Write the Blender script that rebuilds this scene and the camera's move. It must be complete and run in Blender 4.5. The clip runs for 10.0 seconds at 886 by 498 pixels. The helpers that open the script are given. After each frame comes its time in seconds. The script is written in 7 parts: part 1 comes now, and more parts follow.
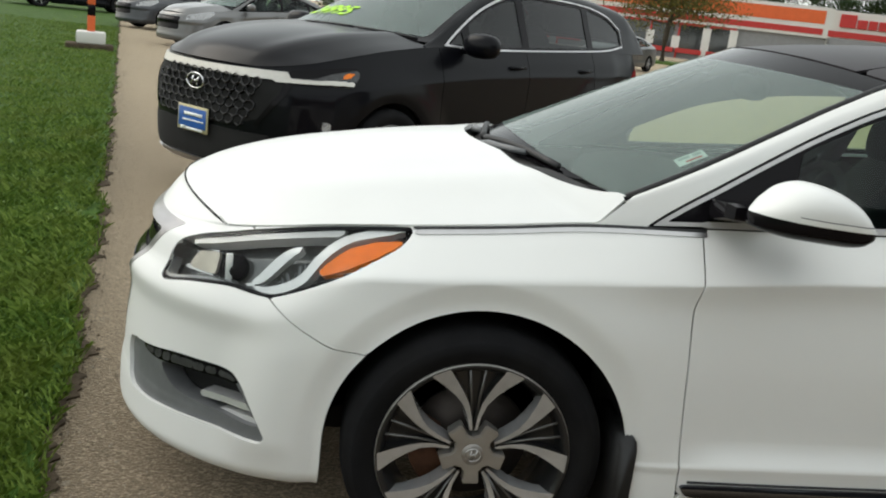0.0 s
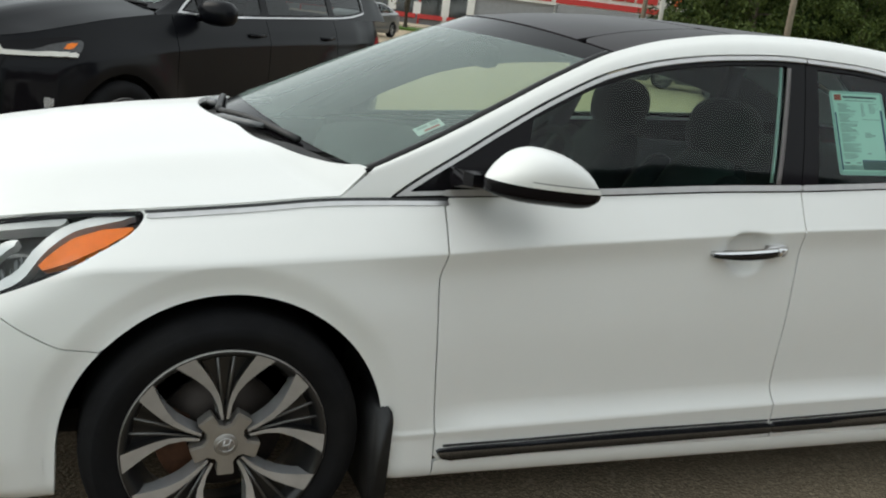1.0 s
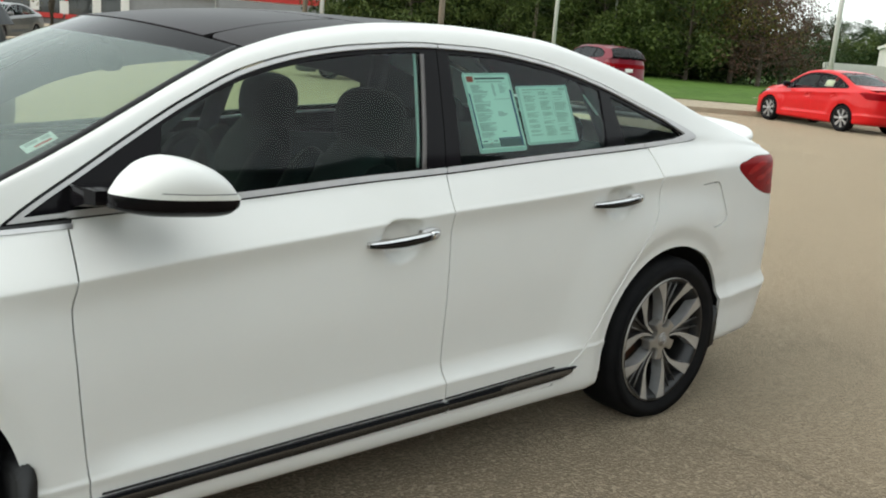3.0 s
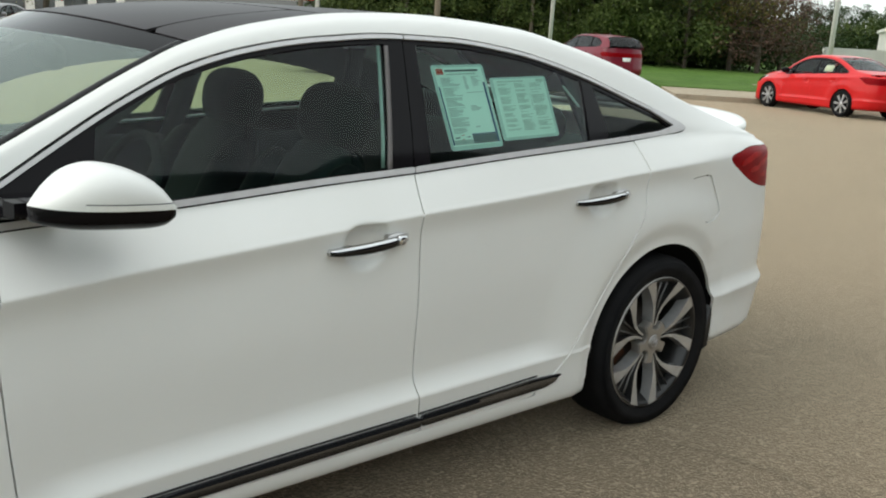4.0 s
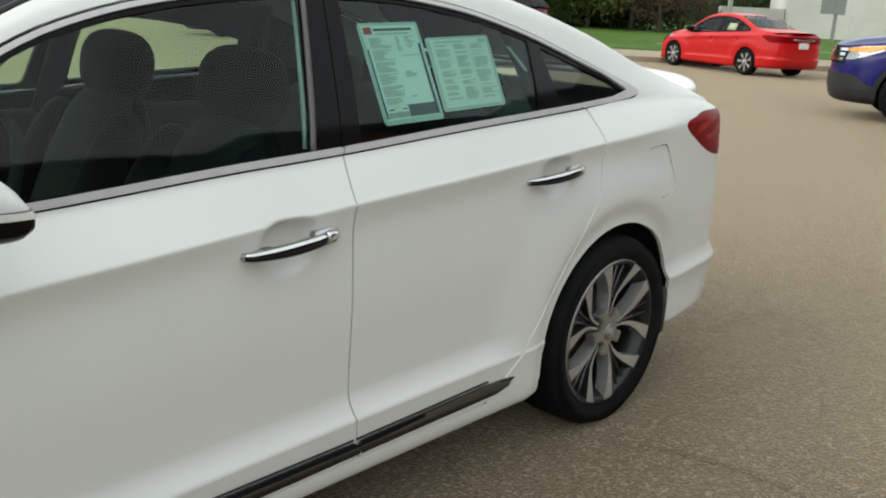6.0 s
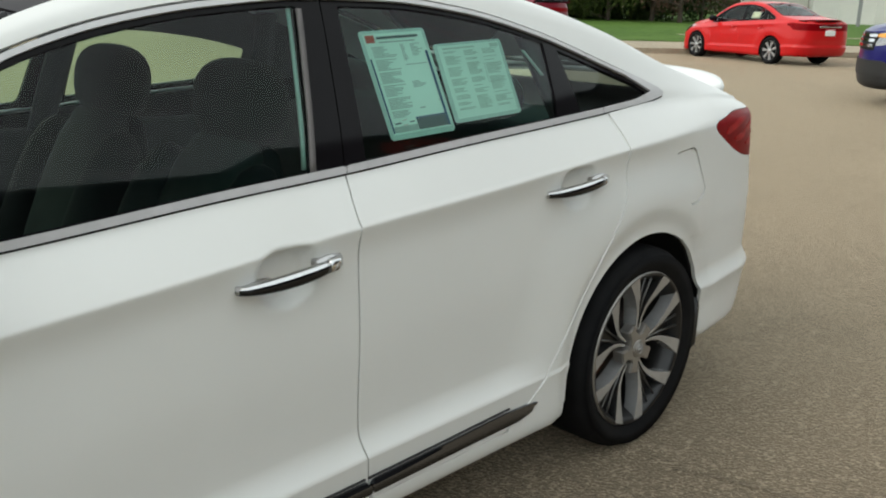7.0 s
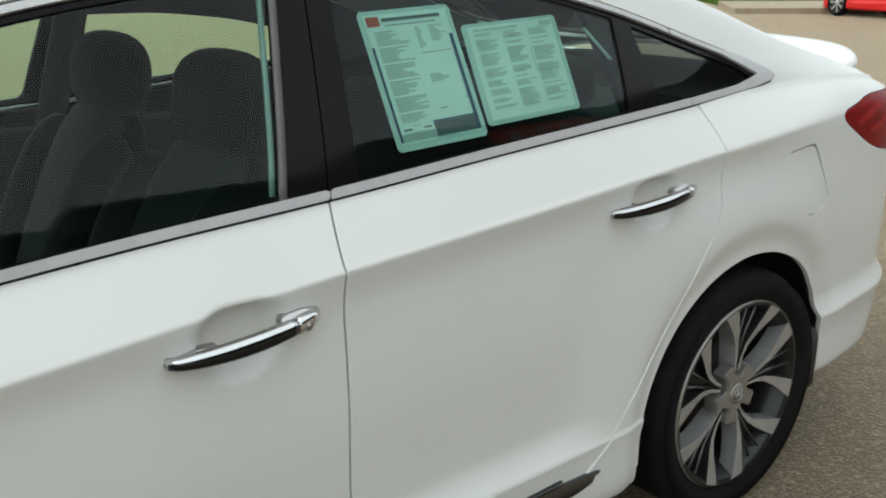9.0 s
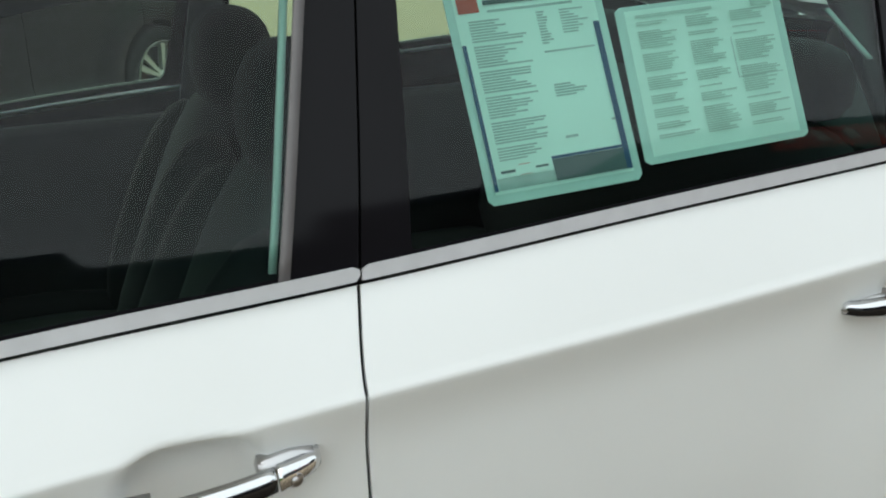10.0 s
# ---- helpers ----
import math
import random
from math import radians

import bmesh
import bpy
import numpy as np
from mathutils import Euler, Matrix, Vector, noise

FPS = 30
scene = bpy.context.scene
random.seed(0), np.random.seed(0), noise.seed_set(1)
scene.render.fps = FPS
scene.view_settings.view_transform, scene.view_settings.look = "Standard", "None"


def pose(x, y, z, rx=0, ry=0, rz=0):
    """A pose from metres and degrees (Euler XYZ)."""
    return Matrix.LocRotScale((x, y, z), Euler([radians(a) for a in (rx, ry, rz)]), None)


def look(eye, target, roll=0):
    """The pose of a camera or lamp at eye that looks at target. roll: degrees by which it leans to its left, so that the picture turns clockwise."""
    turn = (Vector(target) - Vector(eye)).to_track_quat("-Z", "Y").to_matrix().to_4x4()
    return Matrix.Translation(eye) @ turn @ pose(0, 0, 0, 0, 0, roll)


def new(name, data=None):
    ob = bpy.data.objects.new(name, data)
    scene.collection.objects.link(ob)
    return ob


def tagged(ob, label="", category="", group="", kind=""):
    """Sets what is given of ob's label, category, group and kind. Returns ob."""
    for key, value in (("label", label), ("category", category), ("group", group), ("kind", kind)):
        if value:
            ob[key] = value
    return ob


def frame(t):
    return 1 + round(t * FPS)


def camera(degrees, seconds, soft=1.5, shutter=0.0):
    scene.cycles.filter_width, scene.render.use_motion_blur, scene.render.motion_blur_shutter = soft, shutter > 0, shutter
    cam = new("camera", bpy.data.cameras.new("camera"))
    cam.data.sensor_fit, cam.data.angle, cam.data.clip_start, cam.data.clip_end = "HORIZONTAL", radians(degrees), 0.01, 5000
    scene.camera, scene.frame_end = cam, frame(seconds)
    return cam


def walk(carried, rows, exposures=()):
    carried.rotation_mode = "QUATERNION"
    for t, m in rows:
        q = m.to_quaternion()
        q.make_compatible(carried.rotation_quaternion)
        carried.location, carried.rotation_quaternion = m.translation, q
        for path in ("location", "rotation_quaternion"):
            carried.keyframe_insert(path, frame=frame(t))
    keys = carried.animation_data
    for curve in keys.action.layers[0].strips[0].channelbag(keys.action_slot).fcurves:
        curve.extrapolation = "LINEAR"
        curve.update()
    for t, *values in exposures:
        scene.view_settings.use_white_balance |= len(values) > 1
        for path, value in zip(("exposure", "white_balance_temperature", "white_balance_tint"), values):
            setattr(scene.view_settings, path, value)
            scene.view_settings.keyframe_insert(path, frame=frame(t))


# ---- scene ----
cam = camera(51.6, 10.0, soft=2.0)
PATH = [
    (0, (-0.38, -2.9852, 1.4049), (-0.153, -1.06, 0.9132), 6.73),
    (0.5, (-0.392, -2.9594, 1.4016), (0.055, -1.0754, 0.904), 7.06),
    (1, (-0.336, -2.9377, 1.4156), (0.401, -1.1469, 0.9175), 7.09),
    (1.5, (-0.283, -2.9249, 1.431), (0.706, -1.2545, 0.9488), 6.26),
    (2, (-0.253, -2.9197, 1.4347), (0.927, -1.3737, 0.9666), 5.63),
    (2.5, (-0.224, -2.9201, 1.4267), (1.044, -1.4404, 0.9749), 5.16),
    (3, (-0.184, -2.891, 1.4273), (1.116, -1.4381, 0.9808), 4.6),
    (4.5, (0.098, -2.7361, 1.4227), (1.405, -1.2975, 0.9499), 2.52),
    (5, (0.14, -2.6178, 1.4059), (1.524, -1.2555, 0.9278), 1.64),
    (5.5, (0.191, -2.4916, 1.4058), (1.661, -1.2364, 0.8888), 2.59),
    (6, (0.247, -2.438, 1.3971), (1.674, -1.1402, 0.8691), 3.23),
    (7.5, (0.443, -2.2871, 1.4308), (1.825, -0.9459, 0.8906), 0.87),
    (8, (0.503, -2.2355, 1.4433), (1.892, -0.917, 0.8682), 0.6),
    (8.5, (0.718, -2.1726, 1.4392), (2.014, -0.7687, 0.8499), 0.17),
    (9, (0.897, -2.1106, 1.4172), (2.072, -0.6094, 0.8121), -0.51),
    (9.5, (1.155, -1.9454, 1.4171), (2.256, -0.3857, 0.8212), 0.07),
    (10, (1.443, -1.7355, 1.4108), (2.082, 0.0323, 0.7277), -2.1),
]
walk(cam, [(t, look(eye, target, roll)) for t, eye, target, roll in PATH],
     exposures=[(0.0, -0.01, 6520, 10), (1.0, -0.01, 6400, 9), (1.5, 0.0, 6400, 9), (2.5, 0.27, 6450, 8), (4.5, 0.10, 6430, 8), (5.5, 0.08, 6500, 8), (7.5, 0.07, 6440, 8), (9.0, 0.15, 6350, 8), (9.5, 0.22, 6320, 8), (10.0, 0.40, 6260, 8)])

# ---- world, sun, exposure ----
world = bpy.data.worlds.new("overcast_sky")
scene.world = world
world.use_nodes = True
wn = world.node_tree
sky = wn.nodes.new("ShaderNodeTexSky")
sky.sky_type, sky.sun_disc = "NISHITA", False
sky.sun_elevation, sky.sun_rotation = radians(41), radians(298)
sky.air_density, sky.dust_density, sky.ozone_density = 1.0, 4.0, 1.0
pale = wn.nodes.new("ShaderNodeMix")
pale.data_type = "RGBA"
pale.inputs[0].default_value = 0.72
pale.inputs[7].default_value = (9.1, 9.6, 9.3, 1)
wn.links.new(sky.outputs[0], pale.inputs[6])
wn.links.new(pale.outputs[2], wn.nodes["Background"].inputs[0])
wn.nodes["Background"].inputs[1].default_value = 0.146
sun = new("sun", bpy.data.lights.new("sun", "SUN"))
sun.data.energy, sun.data.angle, sun.data.color = 0.70, radians(38), (1.0, 0.985, 0.91)
sun.matrix_world = look((0, 0, 30), (30, -16, 0))
scene.view_settings.exposure = 0.0


# ---- materials ----
def mat(name, color, rough=0.5, metal=0.0, spec=0.5, coat=0.0, vary=0.0, scale=8.0, bump=0.0, bump_scale=60.0, stain=None, stain_scale=1.5, stain_amount=0.5, emit=0.0, per_object=0.0, coat_rough=0.03):
    """A procedural surface: colour with grain at two scales, gloss that varies, fine relief."""
    m = bpy.data.materials.new(name)
    m.use_nodes = True
    n, l = m.node_tree.nodes, m.node_tree.links
    b = n["Principled BSDF"]
    b.inputs["Base Color"].default_value = (*color, 1)
    b.inputs["Roughness"].default_value = rough
    b.inputs["Metallic"].default_value = metal
    b.inputs["Specular IOR Level"].default_value = spec
    b.inputs["Coat Weight"].default_value = coat
    b.inputs["Coat Roughness"].default_value = coat_rough
    if emit:
        b.inputs["Emission Color"].default_value = (*color, 1)
        b.inputs["Emission Strength"].default_value = emit
    co = n.new("ShaderNodeTexCoord")
    out = None
    if vary:
        t = n.new("ShaderNodeTexNoise")
        t.inputs["Scale"].default_value, t.inputs["Detail"].default_value = scale, 6
        l.new(co.outputs["Object"], t.inputs["Vector"])
        r = n.new("ShaderNodeMapRange")
        r.inputs[1].default_value, r.inputs[2].default_value = 0.3, 0.7
        r.inputs[3].default_value, r.inputs[4].default_value = 1 - vary, 1 + vary
        l.new(t.outputs[0], r.inputs[0])
        x = n.new("ShaderNodeVectorMath")
        x.operation = "SCALE"
        x.inputs[0].default_value = color
        l.new(r.outputs[0], x.inputs[3])
        out = x.outputs[0]
    if stain:
        t = n.new("ShaderNodeTexNoise")
        t.inputs["Scale"].default_value, t.inputs["Detail"].default_value = stain_scale, 5
        l.new(co.outputs["Object"], t.inputs["Vector"])
        r = n.new("ShaderNodeMapRange")
        r.inputs[1].default_value, r.inputs[2].default_value = 0.45, 0.68
        r.inputs[4].default_value = stain_amount
        l.new(t.outputs[0], r.inputs[0])
        x = n.new("ShaderNodeMix")
        x.data_type = "RGBA"
        l.new(r.outputs[0], x.inputs[0])
        if out:
            l.new(out, x.inputs[6])
        else:
            x.inputs[6].default_value = (*color, 1)
        x.inputs[7].default_value = (*stain, 1)
        out = x.outputs[2]
    if per_object:
        oi = n.new("ShaderNodeObjectInfo")
        r = n.new("ShaderNodeMapRange")
        r.inputs[3].default_value, r.inputs[4].default_value = 1 - per_object, 1 + per_object
        l.new(oi.outputs["Random"], r.inputs[0])
        x = n.new("ShaderNodeVectorMath")
        x.operation = "SCALE"
        if out:
            l.new(out, x.inputs[0])
        else:
            x.inputs[0].default_value = color
        l.new(r.outputs[0], x.inputs[3])
        out = x.outputs[0]
    if out:
        l.new(out, b.inputs["Base Color"])
    if bump:
        t = n.new("ShaderNodeTexNoise")
        t.inputs["Scale"].default_value, t.inputs["Detail"].default_value = bump_scale, 4
        l.new(co.outputs["Object"], t.inputs["Vector"])
        p = n.new("ShaderNodeBump")
        p.inputs["Strength"].default_value, p.inputs["Distance"].default_value = bump, 0.01
        l.new(t.outputs[0], p.inputs["Height"])
        l.new(p.outputs[0], b.inputs["Normal"])
    return m


def glass(name, tint, rough=0.0, ior=1.5, dust_haze=0.0):
    """Thin tinted pane: light goes straight through its tint, with a Fresnel mirror on top."""
    m = bpy.data.materials.new(name)
    m.use_nodes = True
    n, l = m.node_tree.nodes, m.node_tree.links
    n.remove(n["Principled BSDF"])
    t, g, f, x = n.new("ShaderNodeBsdfTransparent"), n.new("ShaderNodeBsdfGlossy"), n.new("ShaderNodeFresnel"), n.new("ShaderNodeMixShader")
    t.inputs[0].default_value = (*tint, 1)
    g.inputs["Roughness"].default_value = rough
    f.inputs[0].default_value = ior
    l.new(f.outputs[0], x.inputs[0])
    l.new(t.outputs[0], x.inputs[1])
    l.new(g.outputs[0], x.inputs[2])
    last = x.outputs[0]
    if dust_haze:
        # a thin uneven film of dust, its green tone painting the reflected haze too
        d, w, k, r = n.new("ShaderNodeBsdfDiffuse"), n.new("ShaderNodeMixShader"), n.new("ShaderNodeTexNoise"), n.new("ShaderNodeMapRange")
        co = n.new("ShaderNodeTexCoord")
        d.inputs[0].default_value = (0.52, 0.66, 0.61, 1)
        k.inputs["Scale"].default_value, k.inputs["Detail"].default_value = 5, 6
        r.inputs[3].default_value, r.inputs[4].default_value = dust_haze * 0.6, dust_haze * 1.4
        l.new(co.outputs["Object"], k.inputs["Vector"])
        l.new(k.outputs[0], r.inputs[0])
        l.new(r.outputs[0], w.inputs[0])
        l.new(last, w.inputs[1])
        l.new(d.outputs[0], w.inputs[2])
        last = w.outputs[0]
    l.new(last, n["Material Output"].inputs[0])
    return m


white_paint = mat("white_paint", (0.79, 0.795, 0.78), 0.42, spec=0.32, coat=0.20, coat_rough=0.07, vary=0.012, scale=3, stain=(0.74, 0.74, 0.71), stain_scale=2.5, stain_amount=0.25)
black_paint = mat("black_paint", (0.004, 0.0042, 0.006), 0.28, spec=0.10, coat=0.12, vary=0.1, scale=3)
red_paint = mat("red_paint", (0.62, 0.008, 0.010), 0.35, spec=0.3, coat=0.35, vary=0.04, scale=3)
maroon_paint = mat("maroon_paint", (0.17, 0.006, 0.02), 0.35, spec=0.3, coat=0.4, vary=0.05, scale=3)
blue_paint = mat("blue_paint", (0.008, 0.008, 0.13), 0.3, spec=0.2, coat=0.3, vary=0.05, scale=3)
silver_paint = mat("silver_paint", (0.15, 0.15, 0.148), 0.3, metal=0.4, coat=0.6, vary=0.04, scale=3)
grey_paint = mat("grey_paint", (0.05, 0.053, 0.06), 0.3, metal=0.3, coat=0.5, vary=0.04, scale=3)
chrome = mat("chrome", (0.72, 0.72, 0.73), 0.13, metal=1.0, vary=0.03, scale=20)
champagne_trim = mat("champagne_trim", (0.58, 0.56, 0.51), 0.35, metal=0.6, vary=0.05, scale=30)
satin_trim = mat("satin_trim", (0.60, 0.59, 0.595), 0.45, metal=0.5, vary=0.05, scale=30)
satin_chrome = mat("satin_chrome", (0.55, 0.54, 0.54), 0.3, metal=1.0, vary=0.05, scale=30)
rib_alloy = mat("rib_alloy", (0.17, 0.168, 0.165), 0.3, metal=0.7, vary=0.1, scale=20)
machined = mat("machined_alloy", (0.47, 0.47, 0.475), 0.24, metal=0.55, vary=0.08, scale=25)
dark_alloy = mat("dark_alloy", (0.035, 0.035, 0.036), 0.28, metal=0.6, vary=0.1, scale=20)
grille_trim = mat("grille_trim", (0.33, 0.325, 0.335), 0.28, metal=0.8, vary=0.08, scale=20)
lamp_trim = mat("lamp_trim", (0.46, 0.465, 0.46), 0.3, metal=0.4, vary=0.08, scale=25)
lamp_grey = mat("lamp_grey", (0.26, 0.265, 0.265), 0.3, metal=0.5, vary=0.1, scale=20)
lamp_white = mat("lamp_white", (0.85, 0.86, 0.84), 0.25, vary=0.03, scale=30)
lamp_silver = mat("lamp_silver", (0.74, 0.74, 0.73), 0.25, metal=0.4, vary=0.05, scale=30)
lamp_dark = mat("lamp_dark", (0.05, 0.05, 0.052), 0.25, vary=0.2, scale=40)
wheel_silver = mat("wheel_silver", (0.55, 0.55, 0.56), 0.3, metal=0.6, vary=0.05, scale=20)
grey_alloy = mat("grey_alloy", (0.36, 0.345, 0.325), 0.4, metal=0.7, vary=0.08, scale=20)
rubber = mat("rubber", (0.008, 0.008, 0.009), 0.8, spec=0.14, vary=0.25, scale=12, stain=(0.015, 0.014, 0.013), stain_scale=5, stain_amount=0.35, bump=0.15, bump_scale=90)
black_plastic = mat("black_plastic", (0.018, 0.018, 0.019), 0.55, vary=0.2, scale=30, bump=0.1, bump_scale=300)
gloss_black = mat("gloss_black", (0.007, 0.0062, 0.0075), 0.10, spec=0.13, vary=0.1, scale=10)
grey_plastic = mat("grey_plastic", (0.13, 0.135, 0.14), 0.42, vary=0.1, scale=20)
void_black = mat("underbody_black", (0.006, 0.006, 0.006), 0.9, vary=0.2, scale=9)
roof_glass = mat("roof_glass", (0.030, 0.026, 0.029), 0.42, spec=0.12, coat=0.05, coat_rough=0.15, vary=0.1, scale=4, stain=(0.05, 0.047, 0.047), stain_scale=3, stain_amount=0.4)
side_glass = glass("side_glass", (0.66, 0.93, 0.84), ior=1.40)
far_glass = glass("far_side_glass", (0.82, 0.85, 0.70), ior=1.4)
dark_glass = glass("dark_glass", (0.20, 0.23, 0.22))
quarter_pane = glass("quarter_pane", (0.24, 0.31, 0.30), ior=1.28)
clear_glass = glass("clear_glass", (0.93, 0.95, 0.95), ior=1.22)
screen_glass = glass("screen_glass", (0.68, 0.84, 0.77), ior=1.6, dust_haze=0.17)
red_lens = mat("red_lens", (0.22, 0.002, 0.005), 0.35, spec=0.05, coat=0.04, vary=0.15, scale=18)
bright_red_lens = mat("bright_red_lens", (0.36, 0.008, 0.009), 0.35, spec=0.08, coat=0.06, vary=0.25, scale=45)
pale_amber = mat("pale_amber_lens", (0.85, 0.36, 0.05), 0.25, coat=0.2, vary=0.2, scale=15)
amber_lens = mat("amber_lens", (0.88, 0.20, 0.006), 0.3, spec=0.3, coat=0.2, vary=0.1, scale=60, bump=0.2, bump_scale=220)
seat_cloth = mat("seat_leather", (0.027, 0.030, 0.030), 0.8, spec=0.3, vary=0.1, scale=12)
seat_dark = mat("dark_upholstery", (0.014, 0.014, 0.015), 0.85, spec=0.3, vary=0.15, scale=12)
trim_grey = mat("cabin_trim", (0.035, 0.035, 0.037), 0.6, vary=0.1, scale=10)
paper = mat("paper", (0.92, 0.95, 0.92), 0.5, vary=0.02, scale=9)
ink = mat("grey_ink", (0.50, 0.54, 0.53), 0.6, vary=0.1, scale=30)
blue_ink = mat("blue_ink", (0.03, 0.07, 0.17), 0.5, vary=0.1, scale=30)
red_ink = mat("red_ink", (0.62, 0.06, 0.035), 0.5, vary=0.08, scale=30)
rust = mat("brake_rust", (0.085, 0.036, 0.018), 0.6, metal=0.4, vary=0.3, scale=30)
steel = mat("brake_steel", (0.06, 0.05, 0.045), 0.5, metal=0.6, vary=0.1, scale=30)
green_marker = mat("green_marker", (0.45, 0.85, 0.04), 0.6, vary=0.05, scale=20)


# ---- building helpers ----
def link(name, bm, material, parent=None, label="", smooth=True, m=None):
    """Links a bmesh as one object."""
    me = bpy.data.meshes.new(name)
    for f in bm.faces:
        f.smooth = smooth
    bm.to_mesh(me)
    bm.free()
    for x in (material if isinstance(material, (list, tuple)) else [material]):
        me.materials.append(x)
    ob = new(name, me)
    if m is not None:
        ob.matrix_basis = m
    if parent:
        ob.parent = parent
    return tagged(ob, label)


def part(name, bm, material, parent, label="", smooth=True):
    return link(name, bm, material, parent, label, smooth)


def thing(name, label, category, m=None, group="", kind=""):
    ob = new(name)
    ob.empty_display_size = 0.2
    if m is not None:
        ob.matrix_basis = m
    return tagged(ob, label, category, group, kind)


def smoothstep(a, b, x):
    t = np.clip((np.asarray(x, float) - a) / (b - a), 0, 1)
    return t * t * (3 - 2 * t)


def line(*pts):
    """A smooth monotone curve v(x) through the points (x, v), straight beyond its ends."""
    xs, ys = np.array([p[0] for p in pts], float), np.array([p[1] for p in pts], float)
    h, d = np.diff(xs), np.diff(ys) / np.diff(xs)
    m = np.zeros(len(xs))
    m[0], m[-1] = d[0], d[-1]
    for i in range(1, len(xs) - 1):
        if d[i - 1] * d[i] > 0:
            w1, w2 = 2 * h[i] + h[i - 1], h[i] + 2 * h[i - 1]
            m[i] = (w1 + w2) / (w1 / d[i - 1] + w2 / d[i])

    def f(x):
        x = np.asarray(x, float)
        i = np.clip(np.searchsorted(xs, x) - 1, 0, len(xs) - 2)
        t = np.clip((x - xs[i]) / h[i], 0, 1)
        v = ys[i] * (1 + 2 * t) * (1 - t) ** 2 + m[i] * h[i] * t * (1 - t) ** 2 + ys[i + 1] * t * t * (3 - 2 * t) + m[i + 1] * h[i] * t * t * (t - 1)
        return v + np.where(x < xs[0], (x - xs[0]) * m[0], 0) + np.where(x > xs[-1], (x - xs[-1]) * m[-1], 0)
    return f


def loop_curve(pts, n=10, closed=True):
    """Catmull-Rom points through a 2D outline."""
    out, k = [], len(pts)
    for i in range(k if closed else k - 1):
        p = [np.array(pts[(i + j) % k] if closed else pts[min(max(i + j, 0), k - 1)], float) for j in (-1, 0, 1, 2)]
        for t in np.linspace(0, 1, n, endpoint=False):
            out.append(0.5 * (2 * p[1] + (p[2] - p[0]) * t + (2 * p[0] - 5 * p[1] + 4 * p[2] - p[3]) * t * t + (3 * p[1] - p[0] - 3 * p[2] + p[3]) * t ** 3))
    if not closed:
        out.append(np.array(pts[-1], float))
    return np.array(out)


def inside(poly, x, z):
    """Signed distance to a closed outline, positive inside."""
    poly = np.asarray(poly, float)
    x, z = np.asarray(x, float), np.asarray(z, float)
    best, odd = np.full(x.shape, 1e9), np.zeros(x.shape, bool)
    for (ax, az), (bx, bz) in zip(poly, np.roll(poly, -1, axis=0)):
        ex, ez = bx - ax, bz - az
        t = np.clip(((x - ax) * ex + (z - az) * ez) / (ex * ex + ez * ez + 1e-12), 0, 1)
        best = np.minimum(best, np.hypot(x - ax - t * ex, z - az - t * ez))
        cross = (az > z) != (bz > z)
        with np.errstate(divide="ignore", invalid="ignore"):
            odd ^= cross & (x < ex * (z - az) / (ez if ez else 1e-12) + ax)
    return np.where(odd, best, -best)


def clip_grid(P, keep, lip=0.0, inward=None, flip=False, back=None):
    """The part of a grid of points P[i, j] where keep > 0, as a bmesh, its border turned in by lip along inward[i, j]."""
    bm, cache, nrm = bmesh.new(), {}, {}
    ni, nj = keep.shape

    def corner(i, j):
        if (i, j) not in cache:
            cache[i, j] = bm.verts.new(P[i, j])
            if inward is not None:
                nrm[cache[i, j]] = inward[i, j]
        return cache[i, j]

    def cut(a, b):
        key = (a, b) if a < b else (b, a)
        if key not in cache:
            fa, fb = keep[key[0]], keep[key[1]]
            t = min(max(fa / (fa - fb), 0.001), 0.999)
            cache[key] = bm.verts.new(P[key[0]] * (1 - t) + P[key[1]] * t)
            if inward is not None:
                nrm[cache[key]] = inward[key[0]] * (1 - t) + inward[key[1]] * t
        return cache[key]

    for i in range(ni - 1):
        for j in range(nj - 1):
            ring = [(i, j), (i + 1, j), (i + 1, j + 1), (i, j + 1)]
            on = [keep[c] > 0 for c in ring]
            if not any(on):
                continue
            vs = []
            for a in range(4):
                c, d = ring[a], ring[(a + 1) % 4]
                if on[a]:
                    vs.append(corner(*c))
                if on[a] != on[(a + 1) % 4]:
                    vs.append(cut(c, d))
            if flip:
                vs.reverse()
            if len(vs) > 2:
                try:
                    bm.faces.new(vs)
                except ValueError:
                    pass
    if lip and inward is not None:
        edges = [e for e in bm.edges if len(e.link_faces) == 1]
        low = {}
        for e in edges:
            e.smooth = False
            for v in e.verts:
                if v not in low:
                    low[v] = bm.verts.new(v.co + Vector(nrm[v]) * lip)
        for e in edges:
            f = e.link_faces[0]
            a, b = e.verts
            vs = list(f.verts)
            if vs[(vs.index(a) + 1) % len(vs)] == b:
                a, b = b, a
            try:
                bm.faces.new((a, b, low[b], low[a]))
            except ValueError:
                pass
    return bm


